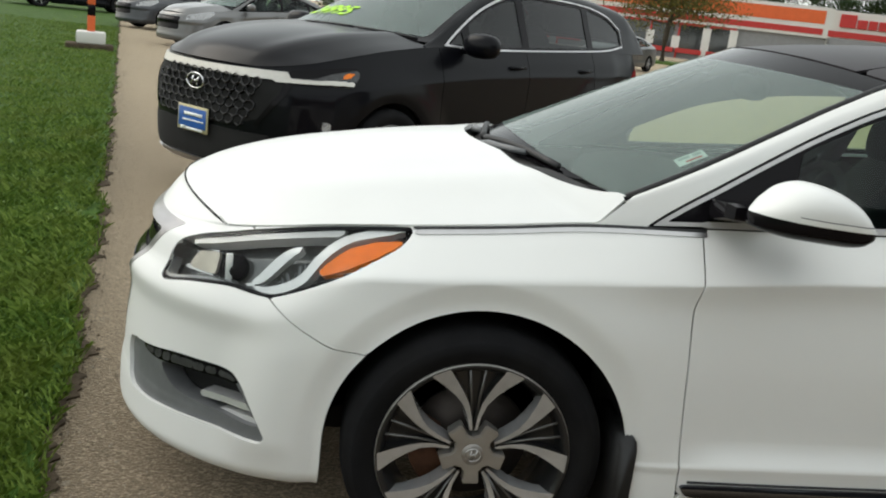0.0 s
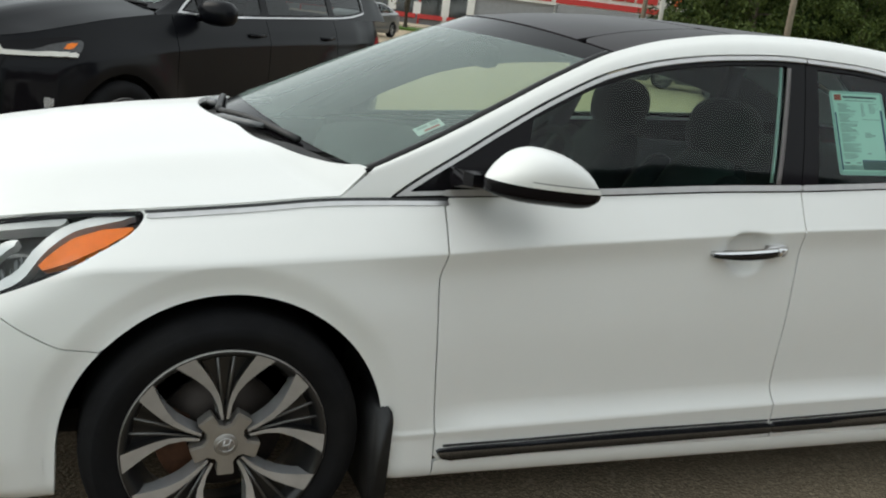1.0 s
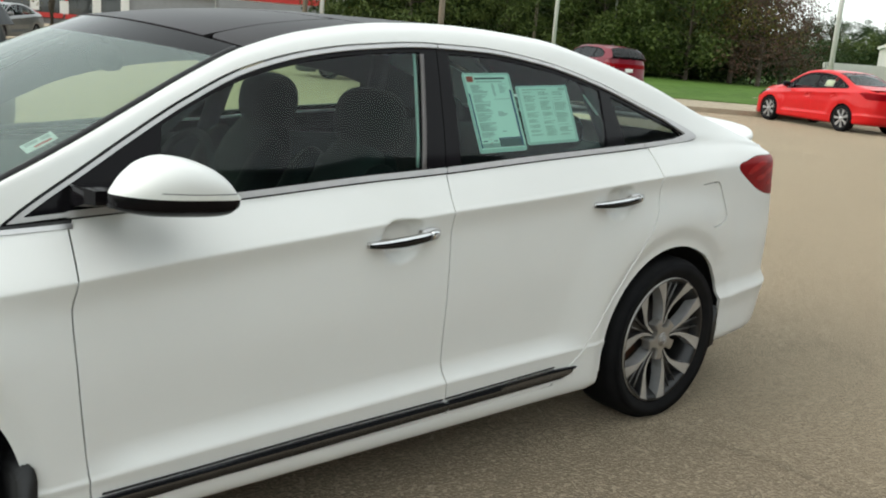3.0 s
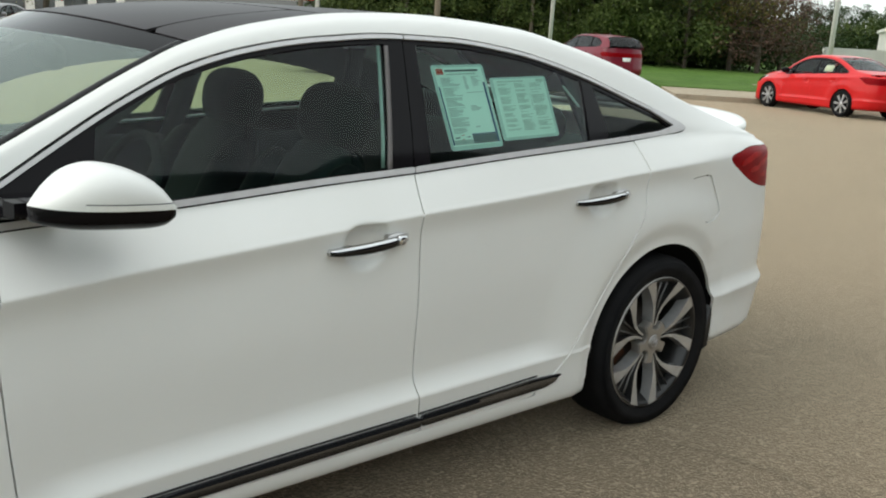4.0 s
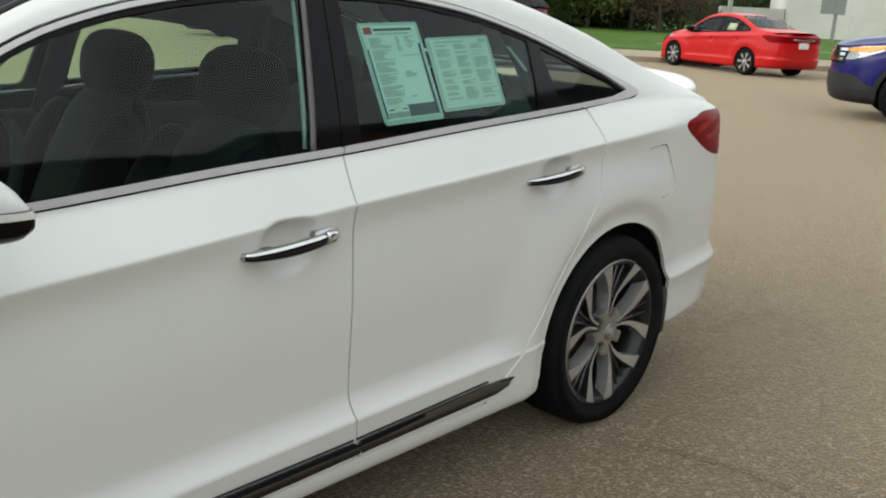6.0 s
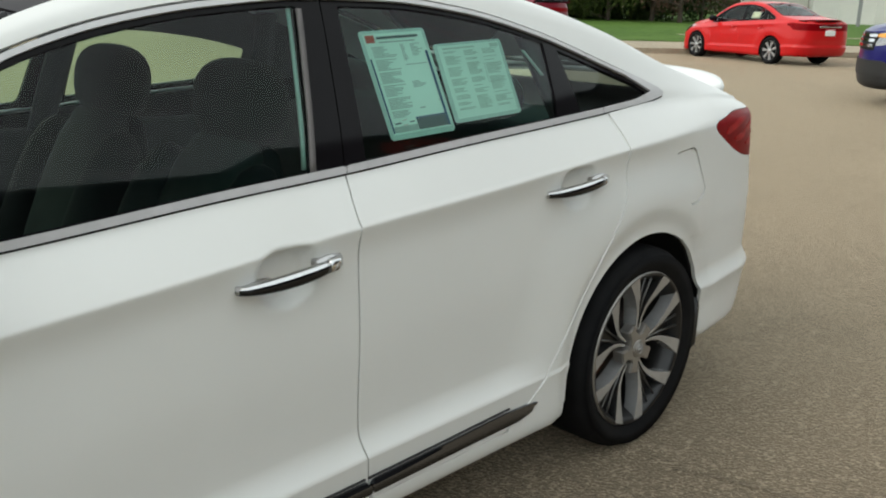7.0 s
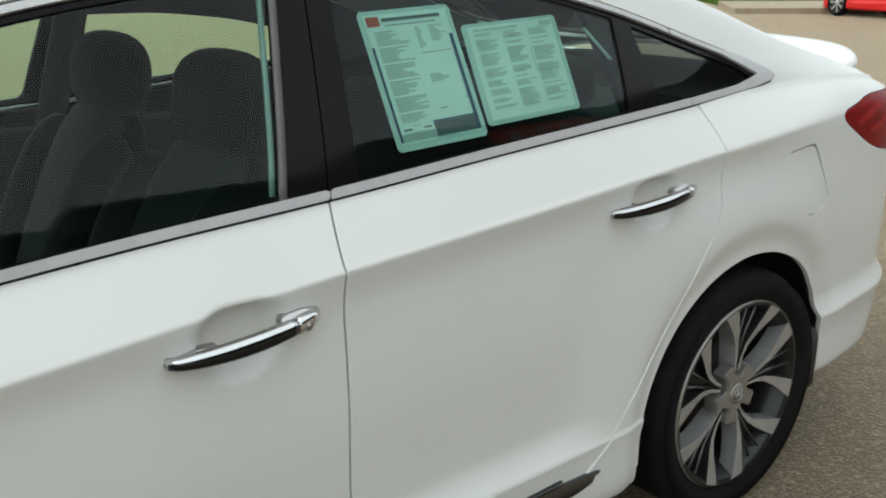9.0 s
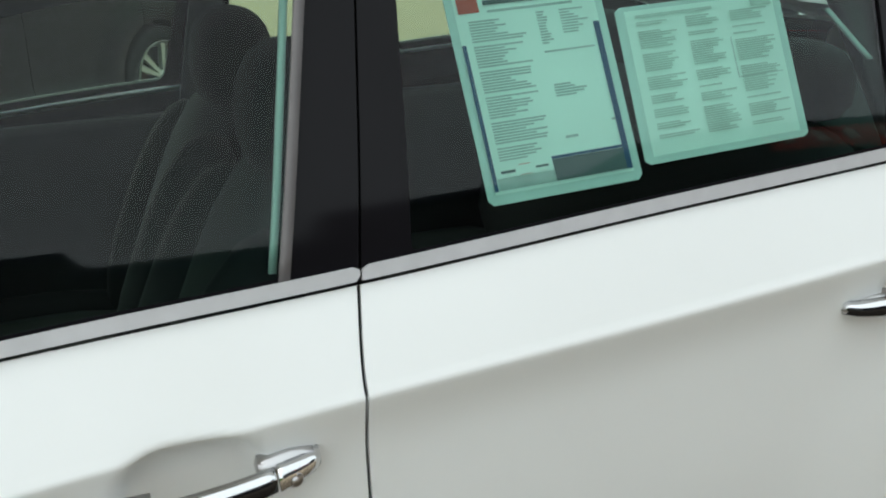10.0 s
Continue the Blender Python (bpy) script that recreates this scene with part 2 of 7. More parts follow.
def box(bm, x0, x1, y0, y1, z0, z1, m=None, bevel=0.0, mi=0):
    """A box with rounded edges."""
    r = bmesh.ops.create_cube(bm, size=1)
    vs = r["verts"]
    for v in vs:
        v.co = Vector((x0 + (x1 - x0) * (v.co.x + 0.5), y0 + (y1 - y0) * (v.co.y + 0.5), z0 + (z1 - z0) * (v.co.z + 0.5)))
    fs = {f for v in vs for f in v.link_faces}
    if bevel:
        b = bmesh.ops.bevel(bm, geom=list({e for f in fs for e in f.edges}), offset=bevel, segments=2, affect="EDGES", profile=0.5)
        fs = {f for v in b["verts"] for f in v.link_faces} | {f for f in fs if f.is_valid}
    for f in fs:
        f.material_index = mi
    if m is not None:
        bmesh.ops.transform(bm, matrix=m, verts=list({v for f in fs for v in f.verts}))
    return bm


def revolve(profile, n=64, axis="y", closed=False, bm=None, mi=0, part_of=1.0):
    """Spins (radius, offset) points round the y axis (or z)."""
    bm = bm or bmesh.new()
    rings = []
    count = n if part_of >= 1 else n + 1
    for i in range(count):
        a = 2 * math.pi * part_of * i / n
        c, s = math.cos(a), math.sin(a)
        rings.append([bm.verts.new((r * c, o, r * s) if axis == "y" else (r * c, r * s, o)) for r, o in profile])
    k = len(profile)
    for i in range(n if part_of >= 1 else n):
        a, b = rings[i], rings[(i + 1) % count]
        for j in range(k if closed else k - 1):
            f = bm.faces.new((a[j], b[j], b[(j + 1) % k], a[(j + 1) % k]))
            f.material_index = mi
    bmesh.ops.recalc_face_normals(bm, faces=bm.faces[:])
    return bm


def tube(bm, pts, r, n=8, mi=0, cap=True):
    """A round bar along points; r a number or one per point."""
    pts = [Vector(p) for p in pts]
    rs = [r] * len(pts) if isinstance(r, (int, float)) else r
    rings = []
    for i, p in enumerate(pts):
        d = (pts[min(i + 1, len(pts) - 1)] - pts[max(i - 1, 0)]).normalized()
        q = d.to_track_quat("Z", "Y")
        rings.append([bm.verts.new(p + q @ Vector((rs[i] * math.cos(a), rs[i] * math.sin(a), 0))) for a in (2 * math.pi * k / n for k in range(n))])
    for a, b in zip(rings, rings[1:]):
        for k in range(n):
            bm.faces.new((a[k], a[(k + 1) % n], b[(k + 1) % n], b[k])).material_index = mi
    if cap:
        bm.faces.new(rings[0][::-1]).material_index = mi
        bm.faces.new(rings[-1]).material_index = mi
    return bm


def prism(bm, outline, y0, y1, mi=0, side=None, plane="xz"):
    """A flat outline, (x, z) points, made solid between y0 and y1."""
    put = (lambda a, b, y: (a, y, b)) if plane == "xz" else (lambda a, b, y: (a, b, y))
    f0 = [bm.verts.new(put(a, b, y0)) for a, b in outline]
    f1 = [bm.verts.new(put(a, b, y1)) for a, b in outline]
    fs = [bm.faces.new(f0), bm.faces.new(f1[::-1])]
    for f in fs:
        f.material_index = mi
    for i in range(len(outline)):
        j = (i + 1) % len(outline)
        f = bm.faces.new((f0[j], f0[i], f1[i], f1[j]))
        f.material_index = mi if side is None else side
        fs.append(f)
    bmesh.ops.recalc_face_normals(bm, faces=fs)
    return bm


def ellipsoid(bm, centre, size, n=20, m=None, mi=0, power=2.0):
    """A rounded lump; power above 2 makes it boxier."""
    r = bmesh.ops.create_uvsphere(bm, u_segments=n, v_segments=max(6, n // 2), radius=1)
    for v in r["verts"]:
        c = v.co
        k = (abs(c.x) ** power + abs(c.y) ** power + abs(c.z) ** power) ** (-1 / power)
        v.co = Vector((c.x * k * size[0], c.y * k * size[1], c.z * k * size[2])) + Vector(centre)
        if m is not None:
            v.co = m @ v.co
        for f in v.link_faces:
            f.material_index = mi
    return bm


# ---- cars: shape ----
class Shape:
    """Body lines of a car: x runs from the front axle to the rear, y is the half width, z up."""

    def __init__(self, x0, nf, x1, nr, nose, tail, hub, wheels, flare, flare_r, sharp, dishes, rows, zb, yb, zr, yr, tumble):
        self.x0, self.nf, self.x1, self.nr, self.nose, self.tail = x0, nf, x1, nr, nose, tail
        self.hub, self.wheels, self.flare, self.flare_r, self.sharp, self.dishes = hub, wheels, flare, flare_r, sharp, dishes
        self.rows, self.zb, self.yb, self.zr, self.yr, self.tumble = rows, zb, yb, zr, yr, tumble

    def flank(self, step, rows, side):
        """Grid of points of the lower body side, nose centre to tail centre, sill to belt, with its inward directions."""
        nk = len(self.rows)
        nn = max(10, int(1.5 / step))
        nose = [("n", a) for a in np.linspace(math.pi / 2, 0, nn, endpoint=False)]
        mid = [("m", x) for x in np.arange(self.x0, self.x1, step)]
        tail = [("t", a) for a in np.linspace(0, math.pi / 2, max(8, int(1.2 / step)))]
        vs = np.linspace(0, nk - 1, rows)
        # rows lie closer where the key rows are far apart
        heights = np.array([r[0](1.2) if callable(r[0]) else r[0] for r in self.rows])
        cum = np.concatenate([[0], np.cumsum(np.maximum(np.diff(heights), 0.02))])
        vs = np.interp(np.linspace(0, cum[-1], rows), cum, np.arange(nk))
        for key in self.sharp:
            vs[np.argmin(abs(vs - key))] = key
        P = np.zeros((len(nose) + len(mid) + len(tail), rows, 3))
        for i, (kind, a) in enumerate(nose + mid + tail):
            zk, wk, xk = np.zeros(nk), np.zeros(nk), np.zeros(nk)
            for k, (zm, wm, zn, wn_, xf, zt, wt, xr) in enumerate(self.rows):
                c = 1.0
                if kind == "n":
                    x = self.x0 - (self.x0 - xf) * abs(math.sin(a)) ** (2 / self.nf)
                    c = abs(math.cos(a)) ** (2 / self.nf)
                elif kind == "t":
                    x = self.x1 + (xr - self.x1) * abs(math.sin(a)) ** (2 / self.nr)
                    c = abs(math.cos(a)) ** (2 / self.nr)
                else:
                    x = a
                nb, tb = float(smoothstep(*self.nose, x)), float(smoothstep(*self.tail, x))
                z0, w0 = (float(zm(x)) if callable(zm) else zm), (float(wm(x)) if callable(wm) else wm)
                z1, w1 = (float(zn(x)) if callable(zn) else zn), wn_
                z2, w2 = (float(zt(x)) if callable(zt) else zt), wt
                zk[k] = z0 + (z1 - z0) * nb + (z2 - z0) * tb
                wk[k] = (w0 + (w1 - w0) * nb + (w2 - w0) * tb) * c
                xk[k] = x
            idx = np.arange(nk)
            x, w, z = (line(*zip(idx, q))(vs) for q in (xk, wk, zk))
            for wx in self.wheels:
                # the side swells softly round each wheel, with a flat band along the arch
                r = np.hypot(x - wx, z - self.hub)
                drop = 0.05 * smoothstep(0.22, 0.5, abs(x - wx)) * (1 if (x[0] < 0 or x[0] > self.wheels[1]) else 0)
                low = 1 - smoothstep(self.hub - 0.02, self.hub - 0.16, z)
                high = 1 - smoothstep(self.zb(x) - 0.30, self.zb(x) - 0.08, z)
                w = np.where(w > 0.3, w + np.maximum(self.flare - drop - w, 0) * smoothstep(self.flare_r + 0.24, self.flare_r + 0.004, r) * low * high, w)
                # the band next to the opening leans in from a clear edge
                straight = np.where(z < self.hub, abs(x - wx), r)
                w = np.where(w > 0.3, w - 0.013 * np.clip((self.flare_r - straight) / 0.05, 0, 1), w)
            for dx, dz, dr, zt in self.dishes:
                r = np.hypot(x - dx, (z - dz) * 1.05)
                w = w - 0.036 * (1 - smoothstep(0.68 * dr, dr, r)) * smoothstep(zt + 0.002, zt - 0.022, z) * (1 if 0 < x[0] < self.x1 else 0)
            P[i, :, 0], P[i, :, 1], P[i, :, 2] = x, side * w, z
        return P, inward_of(P, side)

    def ring_y(self, x):
        """Half width of the belt line, also round the nose."""
        nb = float(smoothstep(*self.nose, x))
        w = float(self.yb(x)) * (1 - nb) + self.rows[-1][3] * nb
        s = min(1.0, max(0.0, (self.x0 - x) / (self.x0 - self.rows[-1][4]))) ** (self.nf / 2)
        return w * (1 - s * s) ** (1 / self.nf)

    def upper(self, step, rows, side, xa, xb):
        """Grid of the side windows' surface, belt to roof edge."""
        xs = np.arange(xa, xb + step * 0.5, step)
        w = np.linspace(0, 1, rows)
        X, Wv = np.meshgrid(xs, w, indexing="ij")
        zb, zr, yb, yr = self.zb(X), np.maximum(self.zr(X), self.zb(X) + 0.002), self.yb(X), self.yr(X)
        Y = yb - (yb - yr) * self.tumble(Wv)
        P = np.stack([X, side * Y, zb + (zr - zb) * Wv], axis=-1)
        return P, inward_of(P, side)


def inward_of(P, side):
    n = np.cross(np.gradient(P, axis=0), np.gradient(P, axis=1))
    n /= np.linalg.norm(n, axis=2, keepdims=True) + 1e-9
    return n * (-side) * np.sign(n[P.shape[0] // 2, P.shape[1] // 2, 1] + 1e-9)


def crown(edge, centre, na, nb, xp=2.0, zp=2.2, a0=-1.0, a1=1.0, b0=0.0, b1=1.0, bulge=0.0):
    """Grid across the car: edge(b) gives (x, y, z) of the border, centre(b) gives (x, z) on the middle line."""
    P = np.zeros((na, nb, 3))
    A = np.linspace(a0, a1, na)
    for j, b in enumerate(np.linspace(b0, b1, nb)):
        xe, ye, ze = edge(b)
        xc, zc = centre(b)
        P[:, j, 0] = xc + (xe - xc) * abs(A) ** xp
        P[:, j, 1] = A * ye
        P[:, j, 2] = zc + (ze - zc) * abs(A) ** zp + bulge * math.sin(math.pi * b) * (1 - A * A)
    n = np.cross(np.gradient(P, axis=0), np.gradient(P, axis=1))
    n /= np.linalg.norm(n, axis=2, keepdims=True) + 1e-9
    n *= -np.sign(n[na // 2, nb // 2, 2])
    return P, n, np.repeat(A[:, None], nb, 1), np.repeat(np.linspace(b0, b1, nb)[None, :], na, 0)


def panel(name, P, inn, keep, material, parent, lip=0.012, offset=0.0, label="", flip=None):
    """A piece of a body surface as a part with turned-in edges; offset moves it outwards."""
    Q = P - inn * offset
    bm = clip_grid(Q, keep, lip, inn)
    if not bm.faces:
        bm.free()
        return None
    bm.normal_update()
    f = max(bm.faces, key=lambda q: q.calc_area())
    c = f.calc_center_median()
    k = np.argmin(((Q.reshape(-1, 3) - np.array(c)) ** 2).sum(1))
    if f.normal.dot(Vector(inn.reshape(-1, 3)[k])) > 0:
        bmesh.ops.reverse_faces(bm, faces=bm.faces[:])
    return part(name, bm, material, parent, label)


# ---- wheels ----
def wheel(parent, x, y, z, radius=0.335, rim=0.238, width=0.225, style="twin", turn=0.0, dark=None, name="wheel", n=72):
    """Alloy wheel with its tyre, facing -y; turn: degrees round its axle."""
    w = new(name)
    w.parent = parent
    side = 1 if y < 0 else -1
    w.matrix_basis = pose(x, y, z) @ (Matrix.Identity(4) if y < 0 else pose(0, 0, 0, 0, 0, 180)) @ pose(0, 0, 0, 0, turn, 0)
    # the outer face lies at y = 0
    h = width / 2
    prof = [(rim - 0.004, 0.012), (rim + 0.012, 0.004), (rim + 0.03, -0.006), (rim + 0.06, -0.012), (radius - 0.03, -0.004), (radius - 0.012, 0.008), (radius - 0.003, 0.024), (radius, 0.05),
            (radius, width - 0.05), (radius - 0.003, width - 0.03), (radius - 0.03, width - 0.006), (rim + 0.03, width), (rim - 0.004, width - 0.012)]
    part("tyre", revolve(prof, n), rubber, w, "black rubber tyre")
    bm = revolve([(rim - 0.016, width - 0.02), (rim - 0.03, 0.14), (rim - 0.045, 0.10), (rim - 0.03, 0.045), (rim - 0.018, 0.016), (rim - 0.010, 0.004), (rim, 0.001), (rim + 0.003, 0.008)], n)
    for f in bm.faces:
        rr = math.hypot(f.calc_center_median().x, f.calc_center_median().z)
        f.material_index = 1 if rr > rim - 0.002 and f.calc_center_median().y < 0.02 else 0
    part("rim", bm, [dark_alloy, grey_alloy], w, "alloy rim with bright lip")
    bm = revolve([(0.03, 0.10), (0.155, 0.10), (0.155, 0.112), (0.03, 0.112)], 48)
    part("brake_disc", bm, steel, w, "steel brake disc")
    bm = bmesh.new()
    prism(bm, [(0.165 * math.cos(a), 0.165 * math.sin(a)) for a in np.linspace(2.6, 3.9, 8)] + [(0.09 * math.cos(a), 0.09 * math.sin(a)) for a in np.linspace(3.9, 2.6, 8)], 0.085, 0.125)
    part("brake_caliper", bm, rust, w, "rusty brown brake caliper", smooth=False)

    def polar(r, deg):
        return (r * math.cos(radians(deg)), r * math.sin(radians(deg)))
    if style == "twin":
        for k in range(5):
            ax = 90 + 72 * k
            for s in (-1, 1):
                # a machined arm that leans away from the axis of its pair, dished towards the hub
                bm = bmesh.new()
                stations = [(0.062, 2.5, 9.0, 0.024), (0.100, 4.2, 10.0, 0.024), (0.135, 6.8, 13.0, 0.021), (0.168, 10.2, 18.0, 0.015), (0.202, 13.6, 23.2, 0.009), (rim - 0.003, 17.0, 28.6, 0.002)]
                top = [[bm.verts.new((polar(r, ax + s * d)[0], yy, polar(r, ax + s * d)[1])) for d in (d0, d1)] for r, d0, d1, yy in stations]
                low = [[bm.verts.new((polar(r, ax + s * d)[0], yy + 0.045, polar(r, ax + s * d)[1])) for d in (d0 - 0.8, d1 + 5.5 * max(0.0, 1 - (r - 0.06) / 0.14))] for r, d0, d1, yy in stations]
                for i in range(len(stations) - 1):
                    bm.faces.new((top[i][0], top[i][1], top[i + 1][1], top[i + 1][0])).material_index = 0
                    bm.faces.new((top[i][0], top[i + 1][0], low[i + 1][0], low[i][0])).material_index = 1
                    bm.faces.new((top[i][1], low[i][1], low[i + 1][1], top[i + 1][1])).material_index = 2
                bmesh.ops.recalc_face_normals(bm, faces=bm.faces[:])
                part("spoke", bm, [machined, dark_alloy, machined], w, smooth=False)
                # thin rib inside the pair
                bm = bmesh.new()
                a, b = polar(0.075, ax + s * 2.2), polar(rim - 0.016, ax + s * 5.0)
                tube(bm, [(a[0], 0.034, a[1]), (0.5 * (a[0] + b[0]), 0.03, 0.5 * (a[1] + b[1])), (b[0], 0.016, b[1])], [0.004, 0.0035, 0.0035], 6)
                part("spoke_rib", bm, rib_alloy, w)
            # web between the pair
            bm = bmesh.new()
            pts = [polar(0.06, ax - 7), polar(0.16, ax - 9), polar(0.20, ax - 13), polar(rim - 0.02, ax - 16), polar(rim - 0.02, ax + 16), polar(0.20, ax + 13), polar(0.16, ax + 9), polar(0.06, ax + 7)]
            prism(bm, pts, 0.042, 0.06)
            part("spoke_web", bm, dark_alloy, w, smooth=False)
        # star-shaped hub cover
        star = []
        for k in range(5):
            d = 54 + 72 * k
            star += [polar(0.047, d - 33), polar(0.054, d - 20), polar(0.082, d - 15), polar(0.086, d - 12), polar(0.086, d + 12), polar(0.082, d + 15), polar(0.054, d + 20)]
        bm = bmesh.new()
        prism(bm, star, 0.012, 0.05)
        bmesh.ops.bevel(bm, geom=[e for e in bm.edges if all(v.co.y < 0.013 for v in e.verts)], offset=0.004, segments=2, affect="EDGES")
        part("hub_cover", bm, grey_alloy, w, "grey five-lobed hub cover", smooth=False)
        bm = revolve([(0.0001, 0.007), (0.026, 0.008), (0.029, 0.011), (0.029, 0.016)], 32)
        cap = part("centre_cap", bm, grey_alloy, w)
        bm = bmesh.new()
        for s in (-1, 1):
            tube(bm, [(s * 0.007 - 0.004, 0.006, -0.013), (s * 0.007, 0.005, 0), (s * 0.007 + 0.004, 0.006, 0.013)], 0.0022, 6)
        tube(bm, [(-0.009, 0.0055, -0.002), (0.009, 0.0055, 0.003)], 0.0022, 6)
        tube(bm, [(0.019 * math.cos(a) * 1.05, 0.0065, 0.017 * math.sin(a)) for a in np.linspace(0, 2 * math.pi, 25)], 0.0018, 6)
        part("emblem", bm, satin_chrome, w)
    else:
        count = {"seven": 7, "ten": 5, "five": 5}[style]
        for k in range(count):
            d = 90 + 360 / count * k
            bm = bmesh.new()
            sp = 7.0 if style != "ten" else 11
            for s in ((-1, 1) if style == "ten" else (0,)):
                c = d + s * sp
                prism(bm, [polar(0.05, c - 14), polar(rim - 0.012, c - (5 if style == "ten" else 8)), polar(rim - 0.012, c + (5 if style == "ten" else 8)), polar(0.05, c + 14)], 0.01, 0.045)
            part("spoke", bm, dark or machined, w, smooth=False)
        bm = revolve([(0.0001, 0.004), (0.05, 0.006), (0.06, 0.015), (0.06, 0.05)], 24)
        part("centre_cap", bm, dark or machined, w)
        bm = revolve([(0.0001, 0.085), (rim - 0.03, 0.085)], 32)
        part("wheel_back", bm, void_black, w)
    return w


# ---- the white sedan ----
crease_z = line((-0.3, 0.765), (0.22, 0.806), (0.53, 0.831), (0.81, 0.858), (1.15, 0.883), (1.63, 0.919), (2.05, 0.943), (2.35, 0.963), (2.70, 0.987), (3.1, 1.006), (3.35, 1.014), (3.8, 1.018))
belt_z = line((-0.93, 0.772), (-0.80, 0.786), (-0.674, 0.800), (-0.553, 0.823), (-0.384, 0.853), (-0.2, 0.878), (0.04, 0.906), (0.26, 0.933), (0.57, 0.950), (0.98, 0.974), (1.39, 1.005), (1.68, 1.021), (2.10, 1.050), (2.64, 1.080), (2.98, 1.099), (3.3, 1.10), (3.6, 1.075), (3.85, 1.04))
belt_y = line((-0.9, 0.66), (-0.4, 0.71), (-0.2, 0.728), (0.2, 0.745), (0.4, 0.755), (0.577, 0.765), (1.2, 0.785), (1.68, 0.797), (2.2, 0.80), (2.66, 0.792), (3.0, 0.768), (3.5, 0.735), (3.9, 0.70))
inset_z = line((0.4, 0.338), (0.544, 0.342), (1.185, 0.359), (1.644, 0.370), (2.4, 0.381))
scallop = line((-0.1, 0.0), (0.15, 0.0), (0.55, 1.0), (2.9, 1.0), (3.4, 0.5))
bz, cz = belt_z, crease_z
sedan = Shape(
    x0=0.0, nf=2.5, x1=3.15, nr=3.6, nose=(-0.28, -0.60), tail=(2.80, 3.45), hub=0.335, wheels=(0.006, 2.836), flare=0.893, flare_r=0.452, sharp=(3, 4, 5, 6, 10, 11),
    dishes=((1.468, 0.853, 0.080, 0.911), (2.462, 0.912, 0.076, 0.961)),
    rows=[
        # height and half width along the doors, at the nose with the nose's own x, at the tail with the tail's x
        (0.19, 0.845, 0.160, 0.80, -0.955, 0.235, 0.80, 3.770),
        (0.215, 0.882, 0.174, 0.845, -1.010, 0.25, 0.84, 3.825),
        (0.255, 0.892, 0.215, 0.872, -1.034, 0.29, 0.87, 3.855),
        (0.302, 0.890, 0.270, 0.866, -1.034, 0.39, 0.872, 3.896),
        (lambda x: inset_z(x) - 0.006, 0.8962, 0.322, 0.862, -1.028, 0.456, 0.8842, 3.9052),
        (inset_z, 0.897, 0.33, 0.861, -1.026, 0.462, 0.885, 3.906),
        (lambda x: inset_z(x) + 0.006, 0.8952, 0.338, 0.861, -1.025, 0.468, 0.8835, 3.9047),
        (lambda x: inset_z(x) + 0.068, 0.866, 0.42, 0.862, -1.02, 0.525, 0.862, 3.890),
        (lambda x: 0.5 * inset_z(x) + 0.5 * cz(x), 0.873, 0.545, 0.857, -1.011, 0.65, 0.862, 3.898),
        (lambda x: cz(x) - 0.075, lambda x: 0.873 - 0.010 * scallop(x), 0.612, 0.864, -1.020, 0.82, 0.85, 3.895),
        (lambda x: cz(x) - 0.005, lambda x: 0.8725 + 0.001 * scallop(x), 0.668, 0.838, -0.985, lambda x: cz(x) - 0.008, 0.835, 3.885),
        (lambda x: cz(x) + 0.006, lambda x: 0.8685 - 0.002 * scallop(x), 0.68, 0.828, -0.98, lambda x: cz(x) + 0.006, 0.828, 3.885),
        (lambda x: 0.5 * (cz(x) + bz(x)), lambda x: 0.5 * (0.866 + belt_y(x)) + 0.003, lambda x: 0.35 * 0.68 + 0.65 * bz(x), 0.79, -0.962, lambda x: 0.5 * (cz(x) + bz(x)), 0.80, 3.885),
        (lambda x: bz(x) - 0.012, lambda x: belt_y(x) + 0.009, lambda x: bz(x) - 0.012, 0.735, -0.942, lambda x: bz(x) - 0.012, 0.765, 3.885),
        (bz, belt_y, bz, 0.722, -0.93, bz, 0.755, 3.880),
    ],
    zb=belt_z, yb=belt_y,
    zr=line((0.10, 0.93), (0.22, 0.950), (0.335, 1.000), (0.51, 1.082), (0.61, 1.133), (0.71, 1.186), (0.925, 1.297), (1.07, 1.360), (1.30, 1.42), (1.60, 1.461), (1.85, 1.471), (2.25, 1.452), (2.54, 1.40), (2.86, 1.32), (3.20, 1.205), (3.45, 1.13), (3.6, 1.085)),
    yr=line((0.10, 0.745), (0.335, 0.725), (0.61, 0.690), (0.925, 0.632), (1.07, 0.602), (1.3, 0.562), (1.65, 0.538), (1.9, 0.54), (2.25, 0.56), (2.55, 0.585), (2.86, 0.61), (3.2, 0.64), (3.6, 0.69)),
    tumble=line((0, 0), (0.2, 0.13), (0.45, 0.325), (0.8, 0.62), (0.88, 0.70), (0.95, 0.81), (1, 1)),
)
# wheel openings: x, z and radius
ARCHES = ((0.012, 0.325, 0.393), (2.838, 0.308, 0.400))
gap_f = line((0.25, 0.551), (0.29, 0.549), (0.60, 0.526), (0.76, 0.520), (0.812, 0.530), (0.97, 0.548))
gap_b = line((0.25, 1.676), (0.33, 1.665), (0.41, 1.657), (0.53, 1.653), (0.65, 1.655), (0.78, 1.658), (0.92, 1.661), (1.037, 1.682), (1.2, 1.706))
gap_r = line((0.25, 2.13), (0.312, 2.235), (0.361, 2.302), (0.478, 2.405), (0.636, 2.537), (0.748, 2.616), (0.815, 2.667), (0.87, 2.692), (0.95, 2.700), (1.0, 2.703), (1.10, 2.69))
seam_f = line((-0.66, 0.76), (-0.535, 0.668), (-0.44, 0.612), (-0.36, 0.584), (-0.28, 0.578))
